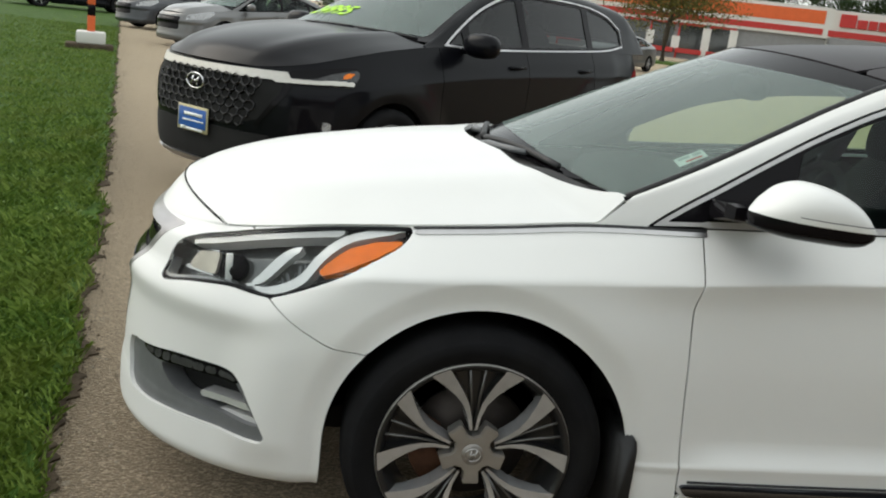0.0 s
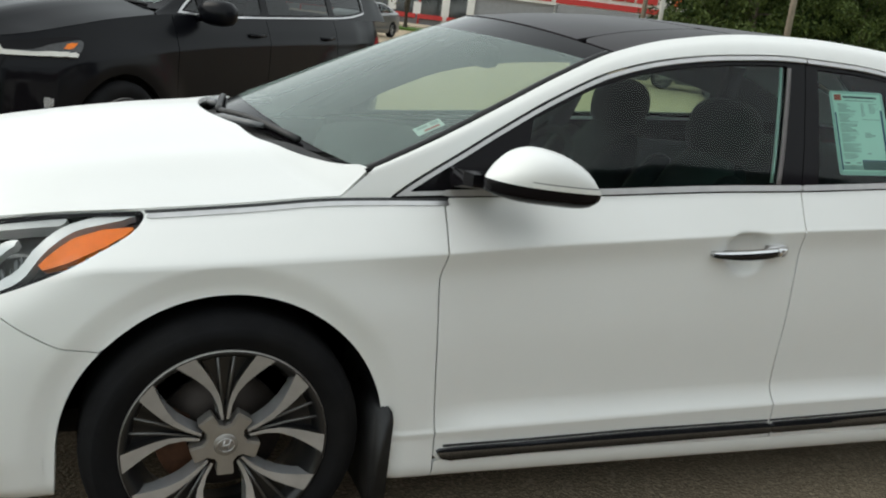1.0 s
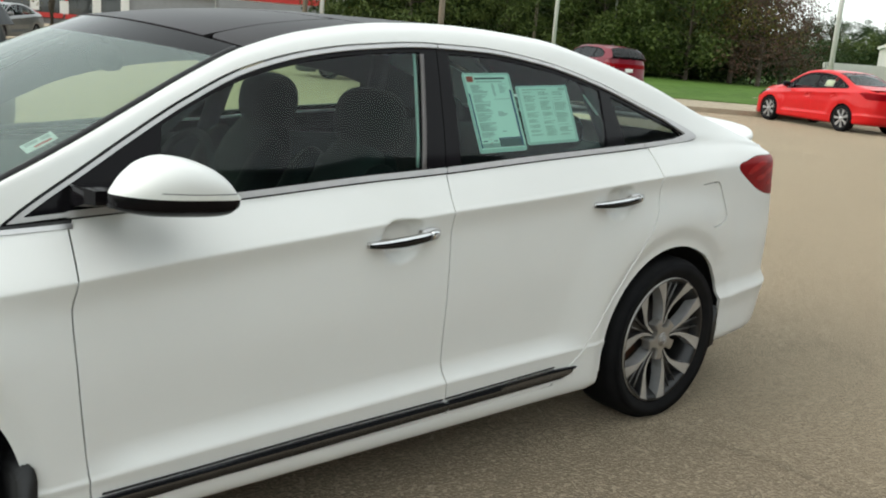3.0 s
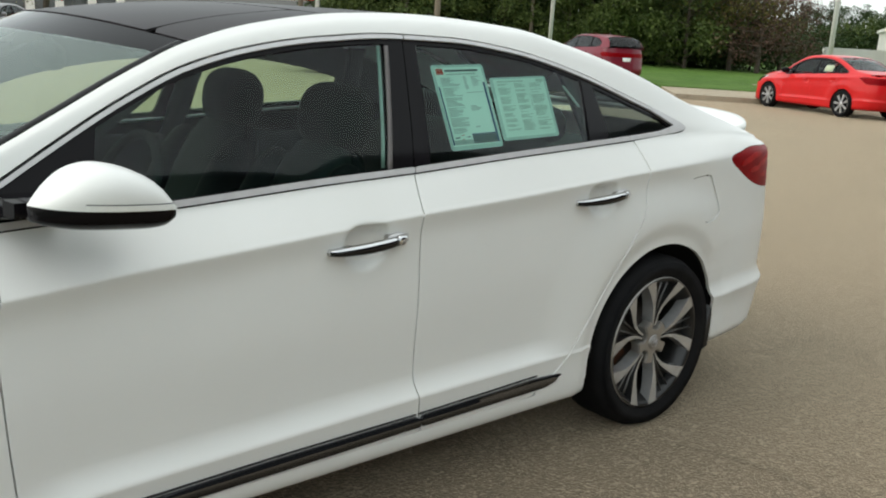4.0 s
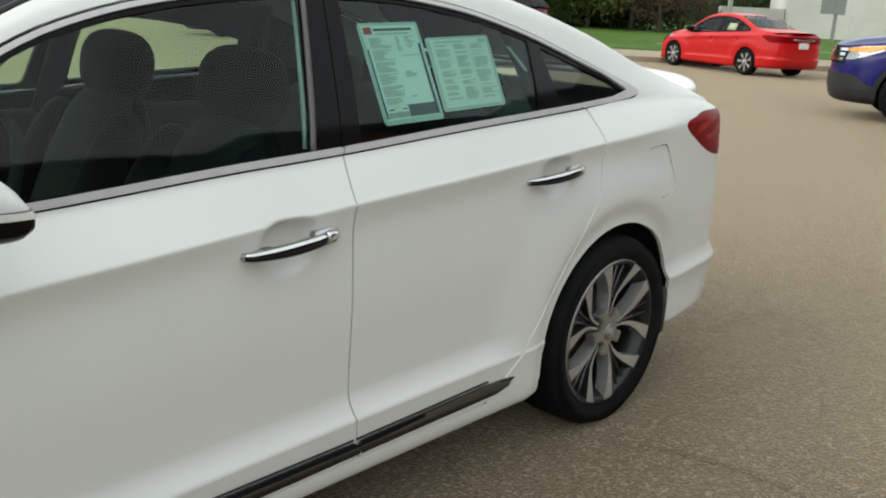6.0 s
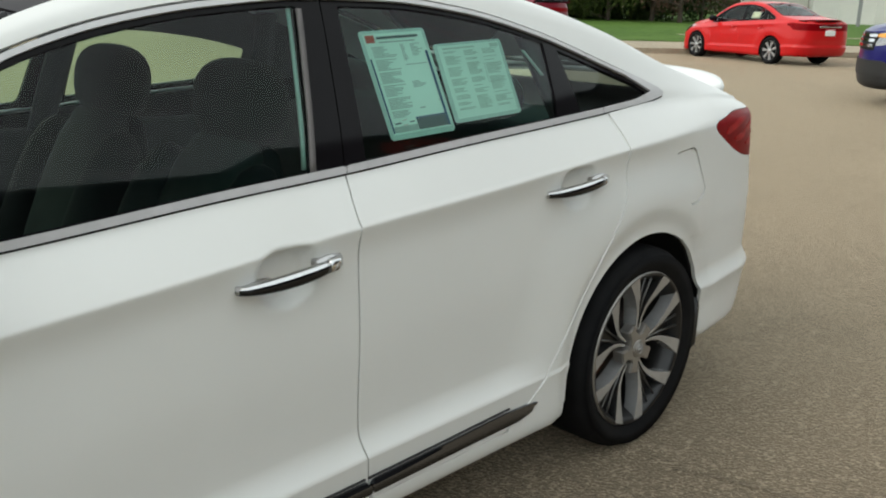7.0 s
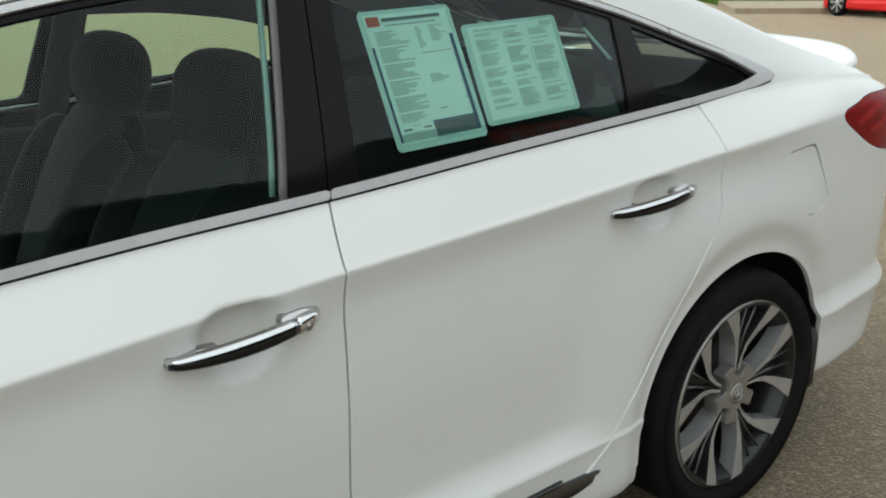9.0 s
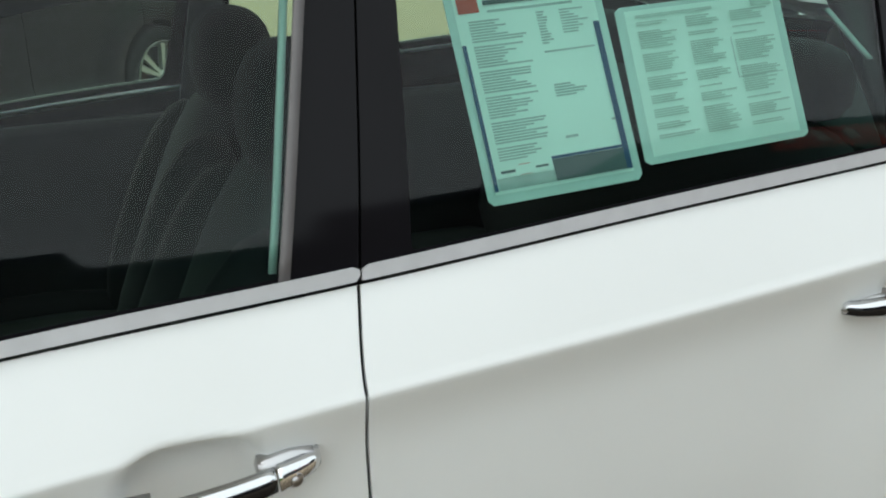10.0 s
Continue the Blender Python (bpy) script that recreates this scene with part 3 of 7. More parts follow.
headlamp_outline = loop_curve([(-0.272, 0.644), (-0.296, 0.689), (-0.269, 0.737), (-0.19, 0.766), (-0.092, 0.785), (0.087, 0.819), (0.30, 0.852), (0.50, 0.873), (0.528, 0.871), (0.545, 0.838), (0.515, 0.80), (0.466, 0.764), (0.36, 0.718), (0.252, 0.681), (0.19, 0.672), (0.129, 0.673), (0.041, 0.675), (-0.115, 0.662)], 6)
fog_outline = loop_curve([(-0.52, 0.415), (-0.30, 0.442), (-0.136, 0.46), (0.0, 0.466), (0.12, 0.466), (0.17, 0.452), (0.215, 0.42), (0.30, 0.328), (0.298, 0.31), (0.264, 0.298), (-0.006, 0.297), (-0.20, 0.292), (-0.341, 0.287), (-0.46, 0.295), (-0.52, 0.34)], 6)
tail_outline = loop_curve([(3.262, 1.004), (3.36, 1.024), (3.46, 1.038), (3.64, 1.032), (3.95, 1.015), (3.98, 0.95), (3.95, 0.875), (3.72, 0.866), (3.60, 0.868), (3.46, 0.896), (3.33, 0.956)], 6)
fuel_outline = loop_curve([(2.980, 0.933), (3.0, 0.944), (3.09, 0.949), (3.118, 0.938), (3.148, 0.89), (3.190, 0.81), (3.186, 0.791), (3.15, 0.779), (3.08, 0.771), (3.052, 0.780), (3.018, 0.84)], 5)
sill_outline = [(0.552, 0.294), (0.82, 0.298), (1.18, 0.307), (1.634, 0.311), (1.95, 0.318), (2.16, 0.324), (2.293, 0.320), (2.255, 0.300), (2.205, 0.284), (1.95, 0.281), (1.64, 0.277), (1.19, 0.270), (0.83, 0.267), (0.60, 0.259), (0.568, 0.268)]
dlo_top = line((0.404, 0.943), (0.45, 0.977), (0.59, 1.064), (0.70, 1.132), (0.865, 1.226), (1.05, 1.310), (1.25, 1.361), (1.456, 1.391), (1.718, 1.409), (1.925, 1.407), (2.184, 1.382), (2.463, 1.322), (2.772, 1.224), (2.95, 1.167), (3.03, 1.138))
dlo_low = line((0.404, 0.938), (0.575, 0.951), (0.986, 0.975), (1.39, 1.005), (1.68, 1.021), (2.104, 1.050), (2.64, 1.080), (2.978, 1.100))
dlo_outline = [(x, float(dlo_low(x)) + 0.003) for x in np.linspace(0.404, 2.97, 50)] + [(3.03, 1.110), (3.055, 1.122)] + [(x, float(dlo_top(x))) for x in np.linspace(3.03, 0.404, 60)]


def pane_outline(xa0, xa1, xb0, xb1, low=0.024, top=0.026):
    """Outline of a side pane between two leaning posts: x at its foot and head, front and rear."""
    f = lambda z, p, q: p + (q - p) * (z - 1.0) / 0.4
    zs = [float(dlo_low(x)) + low for x in np.linspace(xa0, xb0, 12)]
    pts = list(zip(np.linspace(xa0, xb0, 12), zs))
    return pts + [(x, float(dlo_top(x)) - top) for x in np.linspace(xb1, xa1, 18)]


glass_f = pane_outline(0.765, 0.80, 1.592, 1.676)
glass_r = pane_outline(1.748, 1.79, 2.458, 2.492)
glass_q = pane_outline(2.568, 2.545, 2.955, 2.90, top=0.03)

# headlamp and pocket details, as (distance round the nose, height)
lamp_blade_a = loop_curve([(0.09, 0.684), (0.13, 0.71), (0.167, 0.752), (0.207, 0.796), (0.25, 0.806), (0.285, 0.800), (0.25, 0.784), (0.224, 0.752), (0.18, 0.705), (0.13, 0.682)], 5)
lamp_blade_b = loop_curve([(0.095, 0.686), (0.18, 0.692), (0.244, 0.712), (0.295, 0.745), (0.313, 0.79), (0.330, 0.834), (0.40, 0.858), (0.518, 0.868), (0.42, 0.842), (0.376, 0.822), (0.352, 0.775), (0.329, 0.725), (0.27, 0.694), (0.19, 0.680)], 5)
lamp_amber = [(0.350, 0.742), (0.374, 0.782), (0.400, 0.816), (0.455, 0.836), (0.545, 0.848), (0.51, 0.812), (0.447, 0.776)]
lamp_ribs = [(0.19, 0.70), (0.30, 0.80), (0.335, 0.83), (0.30, 0.75), (0.25, 0.705)]
lamp_bowl = [(-0.205, 0.688), (-0.175, 0.728), (-0.155, 0.738), (-0.06, 0.75), (-0.05, 0.69)]
fog_hole = loop_curve([(-0.245, 0.405), (-0.10, 0.425), (0.12, 0.436), (0.165, 0.425), (0.262, 0.352), (0.255, 0.338), (0.15, 0.336), (-0.107, 0.345), (-0.20, 0.368)], 5)
fog_led = loop_curve([(-0.40, 0.424), (-0.20, 0.450), (0.0, 0.459), (0.13, 0.458), (0.165, 0.435), (0.10, 0.432), (-0.10, 0.422), (-0.30, 0.408)], 5)


def arch_field(x, z):
    """Distance outside the wheel openings, which run straight down below their centres."""
    return np.minimum.reduce([np.where(z < az, abs(x - ax), np.hypot(x - ax, z - az)) - r for ax, az, r in ARCHES])


def side_of_sedan(car, side, step, rows):
    """Panels of one side: fender, doors, quarter, sills, window frames and panes."""
    P, inn = sedan.flank(step, rows, side)
    X, Y, Z = P[..., 0], abs(P[..., 1]), P[..., 2]
    arch = arch_field(X, Z)
    C = X + Y
    X0_, Z0_ = X, Z
    front = X < 0.3
    lamp, fog, tail = np.where(front, inside(headlamp_outline, C, Z), -1.0), np.where(front, inside(fog_outline, C, Z), -1.0), inside(tail_outline, X, Z)
    lamp0 = lamp
    fuel = inside(fuel_outline, X, Z) if side < 0 else np.full(X.shape, -1.0)
    grille = np.where(X < -0.5, np.minimum(np.minimum(0.475 - 0.60 * np.maximum(0.76 - Z, 0) - Y, 0.772 - Z), Z - 0.36), -1.0)
    g = 0.0022
    bump_f = np.where(X < -0.25, np.where(X < -0.60, np.maximum(seam_f(X) - Z, 0.02), seam_f(X) - Z), -1.0)
    body = np.minimum.reduce([arch, -lamp - g, -fog, -tail - g, -fuel - np.where((Z > 0.80) & (Z < 0.93), 0.0004, g), -grille])
    panel("front_bumper_side", P, inn, np.minimum(body, bump_f - g), white_paint, car)
    panel("front_fender", P, inn, np.minimum.reduce([body, -bump_f - g * 0.6, gap_f(Z) - X - g]), white_paint, car)
    panel("front_door", P, inn, np.minimum.reduce([body, X - gap_f(Z) - g, gap_b(Z) - X - g, Z - 0.264]), white_paint, car, label="white front door with dished handle recess")
    panel("rear_door", P, inn, np.minimum.reduce([body, X - gap_b(Z) - g, gap_r(Z) - X - g * 0.5, Z - 0.264]), white_paint, car, label="white rear door with dished handle recess")
    panel("rocker_panel", P, inn, np.minimum.reduce([arch, X - gap_f(Z) - g, 0.262 - Z, 2.45 - X]), white_paint, car)
    bump_r = np.where(X > 3.0, 0.655 + 0.14 * np.clip(X - 3.18, 0, 0.42) - Z, -1.0)
    panel("rear_quarter", P, inn, np.minimum.reduce([body, X - gap_r(Z) - g * 0.5, -bump_r - g * 0.4, np.maximum(Z - 0.264, X - 2.46)]), white_paint, car, offset=0.0035)
    panel("rear_bumper_side", P, inn, np.minimum.reduce([body, bump_r - g * 0.4, X - 2.9]), white_paint, car)
    if side < 0:
        panel("fuel_flap", P, inn, np.minimum(fuel - g, 1.0), white_paint, car, label="round-cornered white fuel flap")
    sill = inside(sill_outline, X, Z)
    for xa, xb in ((0.575, 1.652), (1.664, 2.17)):
        bm = bmesh.new()
        tube(bm, [(x, side * 0.8945, 0.0085 + float(np.interp(x, [q[0] for q in sill_outline[:7]], [q[1] for q in sill_outline[:7]]))) for x in np.linspace(xa, xb, 24)], 0.0032, 6)
        part("sill_seal", bm, black_plastic, car)
    swell = 0.004 + 0.010 * np.clip(1 - ((Z - 0.284 - 0.012 * (X - 0.82)) / 0.024) ** 2, 0, 1)[..., None]
    panel("sill_trim", P, inn, np.minimum(sill, gap_b(Z) - X - 0.001), sill_chrome, car, offset=swell, label="dark chrome sill trim strip")
    panel("sill_trim", P, inn, np.minimum(sill, X - gap_b(Z) - 0.001), sill_chrome, car, offset=swell, label="dark chrome sill trim strip")
    panel("tail_lamp", P, inn, np.minimum(tail, 0.84 * 10), red_lens, car, offset=0.004, lip=0.03, label="red wrap-around tail lamp")
    for k in range(-3, 5):
        panel("tail_lamp_cell", P, inn, np.minimum.reduce([tail - 0.022, 0.012 - abs(Z - 0.25 * X - 0.055 * k - 0.0275)]), bright_red_lens, car, offset=0.006, lip=0.006, label="brighter red lamp cell")
    # headlamp: dark housing, chrome blades, projector, amber reflector, clear cover
    lamp_unit = new("headlamp")
    lamp_unit.parent = car
    tagged(lamp_unit, "clear headlamp with projector lens and amber reflector")
    wide = np.minimum(lamp + 0.03, 0.2)
    panel("housing", P, inn, wide, lamp_housing, lamp_unit, lip=0.0, offset=-0.055)
    panel("bezel", P, inn, np.minimum(lamp + 0.004, 0.0065 - lamp), gloss_black, lamp_unit, lip=0.05, offset=-0.003)
    if side < 0:
        panel("upper_trim", P, inn, np.minimum.reduce([lamp - 0.0075, 0.021 - lamp, 0.33 - C, C + 0.20, Z - 0.715 - 0.2 * np.maximum(C, 0)]), lamp_trim, lamp_unit, lip=0.03, offset=-0.006, label="pale grey upper lamp trim")
        panel("lower_trim", P, inn, np.minimum.reduce([lamp - 0.0075, 0.014 - lamp, 0.05 - C, 0.70 - Z]), lamp_grey, lamp_unit, lip=0.03, offset=-0.006)
        for o, slim in ((lamp_blade_a, 0.0045 + 0.0 * C), (lamp_blade_b, 0.003 * np.clip((C - 0.22) / 0.08, 0, 1) * np.clip((0.42 - C) / 0.05, 0, 1))):
            panel("chrome_blade", P, inn, np.minimum(lamp - 0.006, inside(o, C, Z) - slim), lamp_silver, lamp_unit, lip=0.025, offset=-0.007)
    panel("amber_reflector", P, inn, np.minimum(inside(lamp_amber, C, Z) + 0.002, lamp - 0.0095), amber_lens, lamp_unit, lip=0.02, offset=-0.005, label="amber side reflector")
    for k in range(28, 39):
        panel("rib", P, inn, np.minimum(inside(lamp_ribs, C, Z), 0.006 - abs(C * 0.8 + Z * 0.6 - 0.020 * k - 0.010)), grey_plastic, lamp_unit, lip=0.006, offset=-0.022)
    panel("reflector_bowl", P, inn, inside(lamp_bowl, C, Z), bowl_silver, lamp_unit, lip=0.01, offset=-0.02)
    panel("bowl_rim", P, inn, np.minimum(inside(lamp_bowl, C, Z) + 0.004, 0.001 - inside(lamp_bowl, C, Z)), lamp_silver, lamp_unit, lip=0.02, offset=-0.016)
    i = np.unravel_index(np.argmin((C - 0.012) ** 2 + (Z - 0.727) ** 2 + (X > 0.2)), X.shape)
    bm = bmesh.new()
    ellipsoid(bm, P[i] + inn[i] * 0.042, (0.037, 0.037, 0.037), 20)
    part("projector_lens", bm, gloss_black, lamp_unit)
    # the lens's upright glint, modelled as a thin white bar
    bm = bmesh.new()
    cx, cy, cz = P[i] + inn[i] * 0.004
    box(bm, cx - 0.004, cx + 0.014, cy - 0.004, cy + 0.004, cz - 0.036, cz + 0.034, bevel=0.003)
    part("projector_glint", bm, lamp_white, lamp_unit, "white upright bar standing in for the glint on the projector")
    ob = panel("cover", P, inn, lamp - 0.001, clear_glass, lamp_unit, lip=0.0, offset=-0.002)
    ob.visible_shadow = False
    # fog lamp pocket: satin grey surround, dark recess, two bright fins and a lamp strip
    pocket = new("fog_lamp_pocket")
    pocket.parent = car
    tagged(pocket, "grey air intake pocket with daytime lamp strip")
    hole = inside(fog_hole, C, Z)
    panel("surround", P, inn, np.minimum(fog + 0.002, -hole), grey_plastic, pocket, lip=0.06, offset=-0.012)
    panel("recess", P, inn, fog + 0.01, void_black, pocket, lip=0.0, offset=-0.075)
    panel("lamp_strip", P, inn, inside(fog_led, C, Z), gloss_black, pocket, lip=0.02, offset=-0.010)
    panel("lamp_cell", P, inn, np.minimum(inside(fog_led, C, Z) - 0.006, 0.024 - abs(C % 0.06 - 0.03)), lamp_dark, pocket, lip=0.01, offset=-0.006)
    for k in (0, 1):
        zf = 0.335 + 0.032 * k + 0.05 * (C - 0.1)
        panel("fin", P, inn, np.minimum.reduce([hole, 0.009 - abs(Z - zf), C - 0.02 + 0.06 * k]), lamp_silver, pocket, lip=0.05, offset=-0.03)
    # grille half
    panel("grille_frame", P, inn, np.minimum(grille + 0.002, 0.028 - grille), grille_trim, car, lip=0.02, offset=0.001, label="satin chrome grille frame")
    panel("grille", P, inn, np.minimum(grille - 0.03, abs(Z % 0.05 - 0.025) - 0.008), gloss_black, car, lip=0.01, offset=-0.015)
    panel("grille_back", P, inn, grille, void_black, car, lip=0.0, offset=-0.05)
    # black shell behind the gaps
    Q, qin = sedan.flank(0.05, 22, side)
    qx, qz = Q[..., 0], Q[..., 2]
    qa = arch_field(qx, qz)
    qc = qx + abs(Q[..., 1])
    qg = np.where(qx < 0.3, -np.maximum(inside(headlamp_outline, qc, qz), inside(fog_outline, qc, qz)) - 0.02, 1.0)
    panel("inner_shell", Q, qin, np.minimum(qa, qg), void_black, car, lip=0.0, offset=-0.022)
    # bright strip from the lamp along the hood to the door windows; the dark band above it paints the hood gap's shade
    edge_band = bz(X0_) - Z0_
    along = np.minimum(0.555 - X0_, -lamp0 - 0.006)
    panel("hood_gap_band", P, inn, np.minimum.reduce([0.007 - edge_band, np.minimum(along, X0_ + 0.55)]), black_plastic, car, lip=0.004, offset=0.0015)
    panel("hood_strip", P, inn, np.minimum.reduce([0.0175 - edge_band, edge_band - 0.0075, np.minimum(along, X0_ + 0.42)]), satin_chrome, car, lip=0.004, offset=0.003, label="thin satin chrome strip along the hood edge")
    # window surface
    U, uin = sedan.upper(step * 0.8, int(rows * 0.8), side, 0.12, 3.58)
    X, Z = U[..., 0], U[..., 2]
    dlo = inside(dlo_outline, X, Z)
    low = Z - dlo_low(X)
    panel("roof_rail", U, uin, np.minimum(-dlo - 0.003, X - 0.272 - (Z - 0.935) * 1.15), white_paint, car, lip=0.012, label="white roof rail and pillar")
    panes = [inside(o, X, Z) for o in (glass_f, glass_r, glass_q)]
    frame_field = np.minimum.reduce([dlo - 0.001] + [-p for p in panes])
    b_gap = X - (1.683 + (Z - 1.03) * 0.17)
    for k in (-1, 1):
        panel("window_frame", U, uin, np.minimum(frame_field, k * b_gap - 0.0016), gloss_black, car, lip=0.012, offset=-0.004, label="gloss black window frame and pillar covers")
    # bright strip along the belt and over the windows
    strip = np.where(low < 0.03, 0.0205 - low, 0.0135 - dlo)
    strip = np.maximum(np.minimum(dlo - 0.004, 0.0145 - dlo), np.minimum(dlo - 0.001, np.where(X > 0.55, 0.020 - low, -1)))
    strip = np.where(X > 2.86, np.maximum(strip, np.minimum(dlo - 0.001, 0.016 + 0.10 * np.maximum(X - 2.86, 0) - dlo)), strip)
    for gap in (-b_gap - 0.001, np.minimum(b_gap - 0.001, 2.667 - X), X - 2.669):
        panel("window_trim", U, uin, np.minimum(strip, gap), satin_trim, car, lip=0.008, offset=0.005, label="satin chrome window surround")
    for name, p in (("front_door_glass", panes[0]), ("rear_door_glass", panes[1])):
        ob = panel(name, U, uin, p + 0.004, side_glass if side < 0 else far_glass, car, lip=0.0, offset=-0.008, label="green-tinted side glass")
        ob.visible_shadow = False
    ob = panel("quarter_glass", U, uin, panes[2] + 0.004, quarter_pane, car, lip=0.0, offset=-0.008, label="dark tinted quarter glass")
    ob.visible_shadow = False
    if side > 0:
        panel("header_lining", U, uin, np.minimum(dlo + 0.01, np.maximum(Z - dlo_top(X) + 0.125, X - 2.43)), trim_grey, car, lip=0.0, offset=-0.03)
    # cabin side below the glass
    bm = bmesh.new()
    for xa, xb in ((0.58, 1.62), (1.70, 2.62)):
        box(bm, xa, xb, -0.03, 0.03, 0.30, 0.955, bevel=0.02)
    ob = part("door_card", bm, trim_grey, car)
    ob.matrix_basis = pose(0, side * 0.735, 0)


lamp_housing = mat("lamp_housing", (0.17, 0.172, 0.168), 0.22, metal=0.6, vary=0.3, scale=18)
bowl_silver = mat("bowl_silver", (0.55, 0.50, 0.42), 0.3, metal=0.4, vary=0.25, scale=25)
sill_chrome = mat("dark_chrome", (0.115, 0.12, 0.135), 0.07, metal=1.0, vary=0.05, scale=15)
grip_dark_reflection = mat("grip_dark_reflection", (0.035, 0.035, 0.038), 0.12, metal=0.8, vary=0.1, scale=15)
car = thing("sedan", "glossy white four-door sedan with black glass roof, parked on asphalt", "car")
side_of_sedan(car, -1, 0.012, 104)
side_of_sedan(car, 1, 0.032, 34)


def lerp_path(*pts):
    """A smooth path p(b), b from 0 to 1, through points."""
    b = np.linspace(0, 1, len(pts))
    fs = [line(*zip(b, c)) for c in zip(*pts)]
    return lambda t: tuple(float(f(t)) for f in fs)


# hood, from the gap behind the nose to the cowl
def hood_edge(b):
    x = -0.68 + min(b / 0.88, 1.0) * (0.272 + 0.68)
    k = max(0.0, (b - 0.88) / 0.12)
    # the rear corner climbs along the foot of the windscreen pillar
    return (x + 0.080 * k, sedan.ring_y(x) - 0.006 - 0.033 * k, float(belt_z(x)) + 0.004 + 0.070 * k)


hood_centre = lerp_path((-0.875, 0.845), (-0.80, 0.885), (-0.65, 0.935), (-0.45, 0.977), (-0.25, 1.012), (-0.1, 1.033), (0.0, 1.045))
P, inn, A, B = crown(hood_edge, hood_centre, 61, 50, xp=2.0, zp=2.6)
crest = 0.012 * np.exp(-((abs(A) - 0.72) / 0.10) ** 2) * smoothstep(0.02, 0.5, B)
P[..., 2] += crest
hood_back = line((0.0, 0.03), (0.2, 0.05), (0.36, 0.078), (0.456, 0.104), (0.545, 0.159), (0.617, 0.234), (0.669, 0.30), (0.72, 0.40))(abs(P[..., 1]))
panel("cowl_apron", P, inn, P[..., 0] - hood_back + 0.03, black_plastic, car, lip=0.0, offset=-0.018)
panel("hood", P, inn, hood_back - P[..., 0], white_paint, car, lip=0.015, label="white hood with soft crease lines")


# nose cap between bumper and hood
def ring_at(v_y):
    t = min(1.0, abs(v_y) / 0.72)
    c = t ** (sedan.nf / 2)
    s = max(0.0, 1 - c * c) ** 0.5
    x = -0.93 * s ** (2 / sedan.nf)
    return x


na, nb = 61, 12
P = np.zeros((na, nb, 3))
for i, a in enumerate(np.linspace(-1, 1, na)):
    xe, ye, ze = hood_edge(0)
    xc, zc = hood_centre(0)
    top = np.array([xc + (xe - xc) * a * a, a * ye, zc + (ze - zc) * abs(a) ** 2.6 - 0.003])
    yb_ = a * 0.566
    xb_ = ring_at(yb_)
    low = np.array([xb_, yb_, float(belt_z(xb_))])
    for j, b in enumerate(np.linspace(0, 1, nb)):
        P[i, j] = low * (1 - b) + top * b + np.array([-0.003, 0, 0.002]) * math.sin(math.pi * b) - np.array([0.004, 0, 0]) * (b == 1)
n = np.cross(np.gradient(P, axis=0), np.gradient(P, axis=1))
n /= np.linalg.norm(n, axis=2, keepdims=True) + 1e-9
n *= -np.sign(n[na // 2, nb // 2, 2])
panel("nose_cap", P, n, np.ones((na, nb)), white_paint, car, lip=0.012)
# near-black tube that draws the shade in the gap before the hood
bm = bmesh.new()
tube(bm, [tuple(p) for p in P[:, -1] + np.array([0.002, 0, 0.0012])], 0.0032, 6)
part("hood_front_gap_line", bm, void_black, car)

# windscreen, cowl, roof, rear window, boot lid
ws_edge = lambda b: (0.34 + b * 0.74, float(sedan.yr(0.34 + b * 0.74)) - 0.004, float(sedan.zr(0.34 + b * 0.74)) - 0.003)
ws_centre = lerp_path((0.01, 1.012), (0.22, 1.112), (0.45, 1.218), (0.68, 1.320), (0.90, 1.412))
P, inn, A, B = crown(ws_edge, ws_centre, 49, 44, xp=2.0, zp=2.3)
cowl_line = 0.012 + 0.073 * (1 - A * A)
glass_line = 0.012 + 0.140 * np.maximum(1 - A * A, 0) ** 1.3
frit = np.minimum(np.minimum(B - glass_line, 0.90 - 0.03 * (1 - A * A) - B), np.where(A > 0, 0.95, 0.985) - abs(A))
panel("windscreen", P, inn, frit, screen_glass, car, lip=0.0, label="raked windscreen glass").visible_shadow = False
panel("windscreen_border", P, inn, np.minimum(-frit, B - cowl_line + 0.01), gloss_black, car, lip=0.004, offset=-0.001)
panel("cowl", P, inn, cowl_line - B, black_plastic, car, lip=0.01, offset=-0.012, label="matt black plastic cowl")
roof_edge = lambda b: (1.085 + b * 1.42, float(sedan.yr(1.085 + b * 1.42)) - 0.003, float(sedan.zr(1.085 + b * 1.42)) - 0.002)
roof_centre = lerp_path((0.905, 1.415), (1.2, 1.455), (1.55, 1.478), (1.9, 1.476), (2.2, 1.462), (2.52, 1.43))
P, inn, A, B = crown(roof_edge, roof_centre, 41, 60, xp=2.0, zp=2.4)
for b0, b1, a0, a1 in ((0.0, 0.31, -0.80, 0.80), (0.0, 0.31, 0.808, 1.1), (0.0, 0.31, -1.1, -0.808), (0.316, 0.80, -1.1, 1.1)):
    panel("roof_glass", P, inn, np.minimum.reduce([B - b0, b1 - B, A - a0, a1 - A]) + 1e-4, roof_glass, car, lip=0.008, label="black panoramic roof glass")
panel("roof_panel", P, inn, B - 0.805, white_paint, car, lip=0.008)
rw_edge = lambda b: (2.51 + b * 0.72, float(sedan.yr(2.51 + b * 0.72)) - 0.003, float(sedan.zr(2.51 + b * 0.72)) - 0.002)
rw_centre = lerp_path((2.53, 1.43), (2.78, 1.355), (3.03, 1.262), (3.30, 1.165))
P, inn, A, B = crown(rw_edge, rw_centre, 33, 26, xp=2.0, zp=2.3)
frit = np.minimum(np.minimum(B - 0.07, 0.95 - B), 0.93 - abs(A))
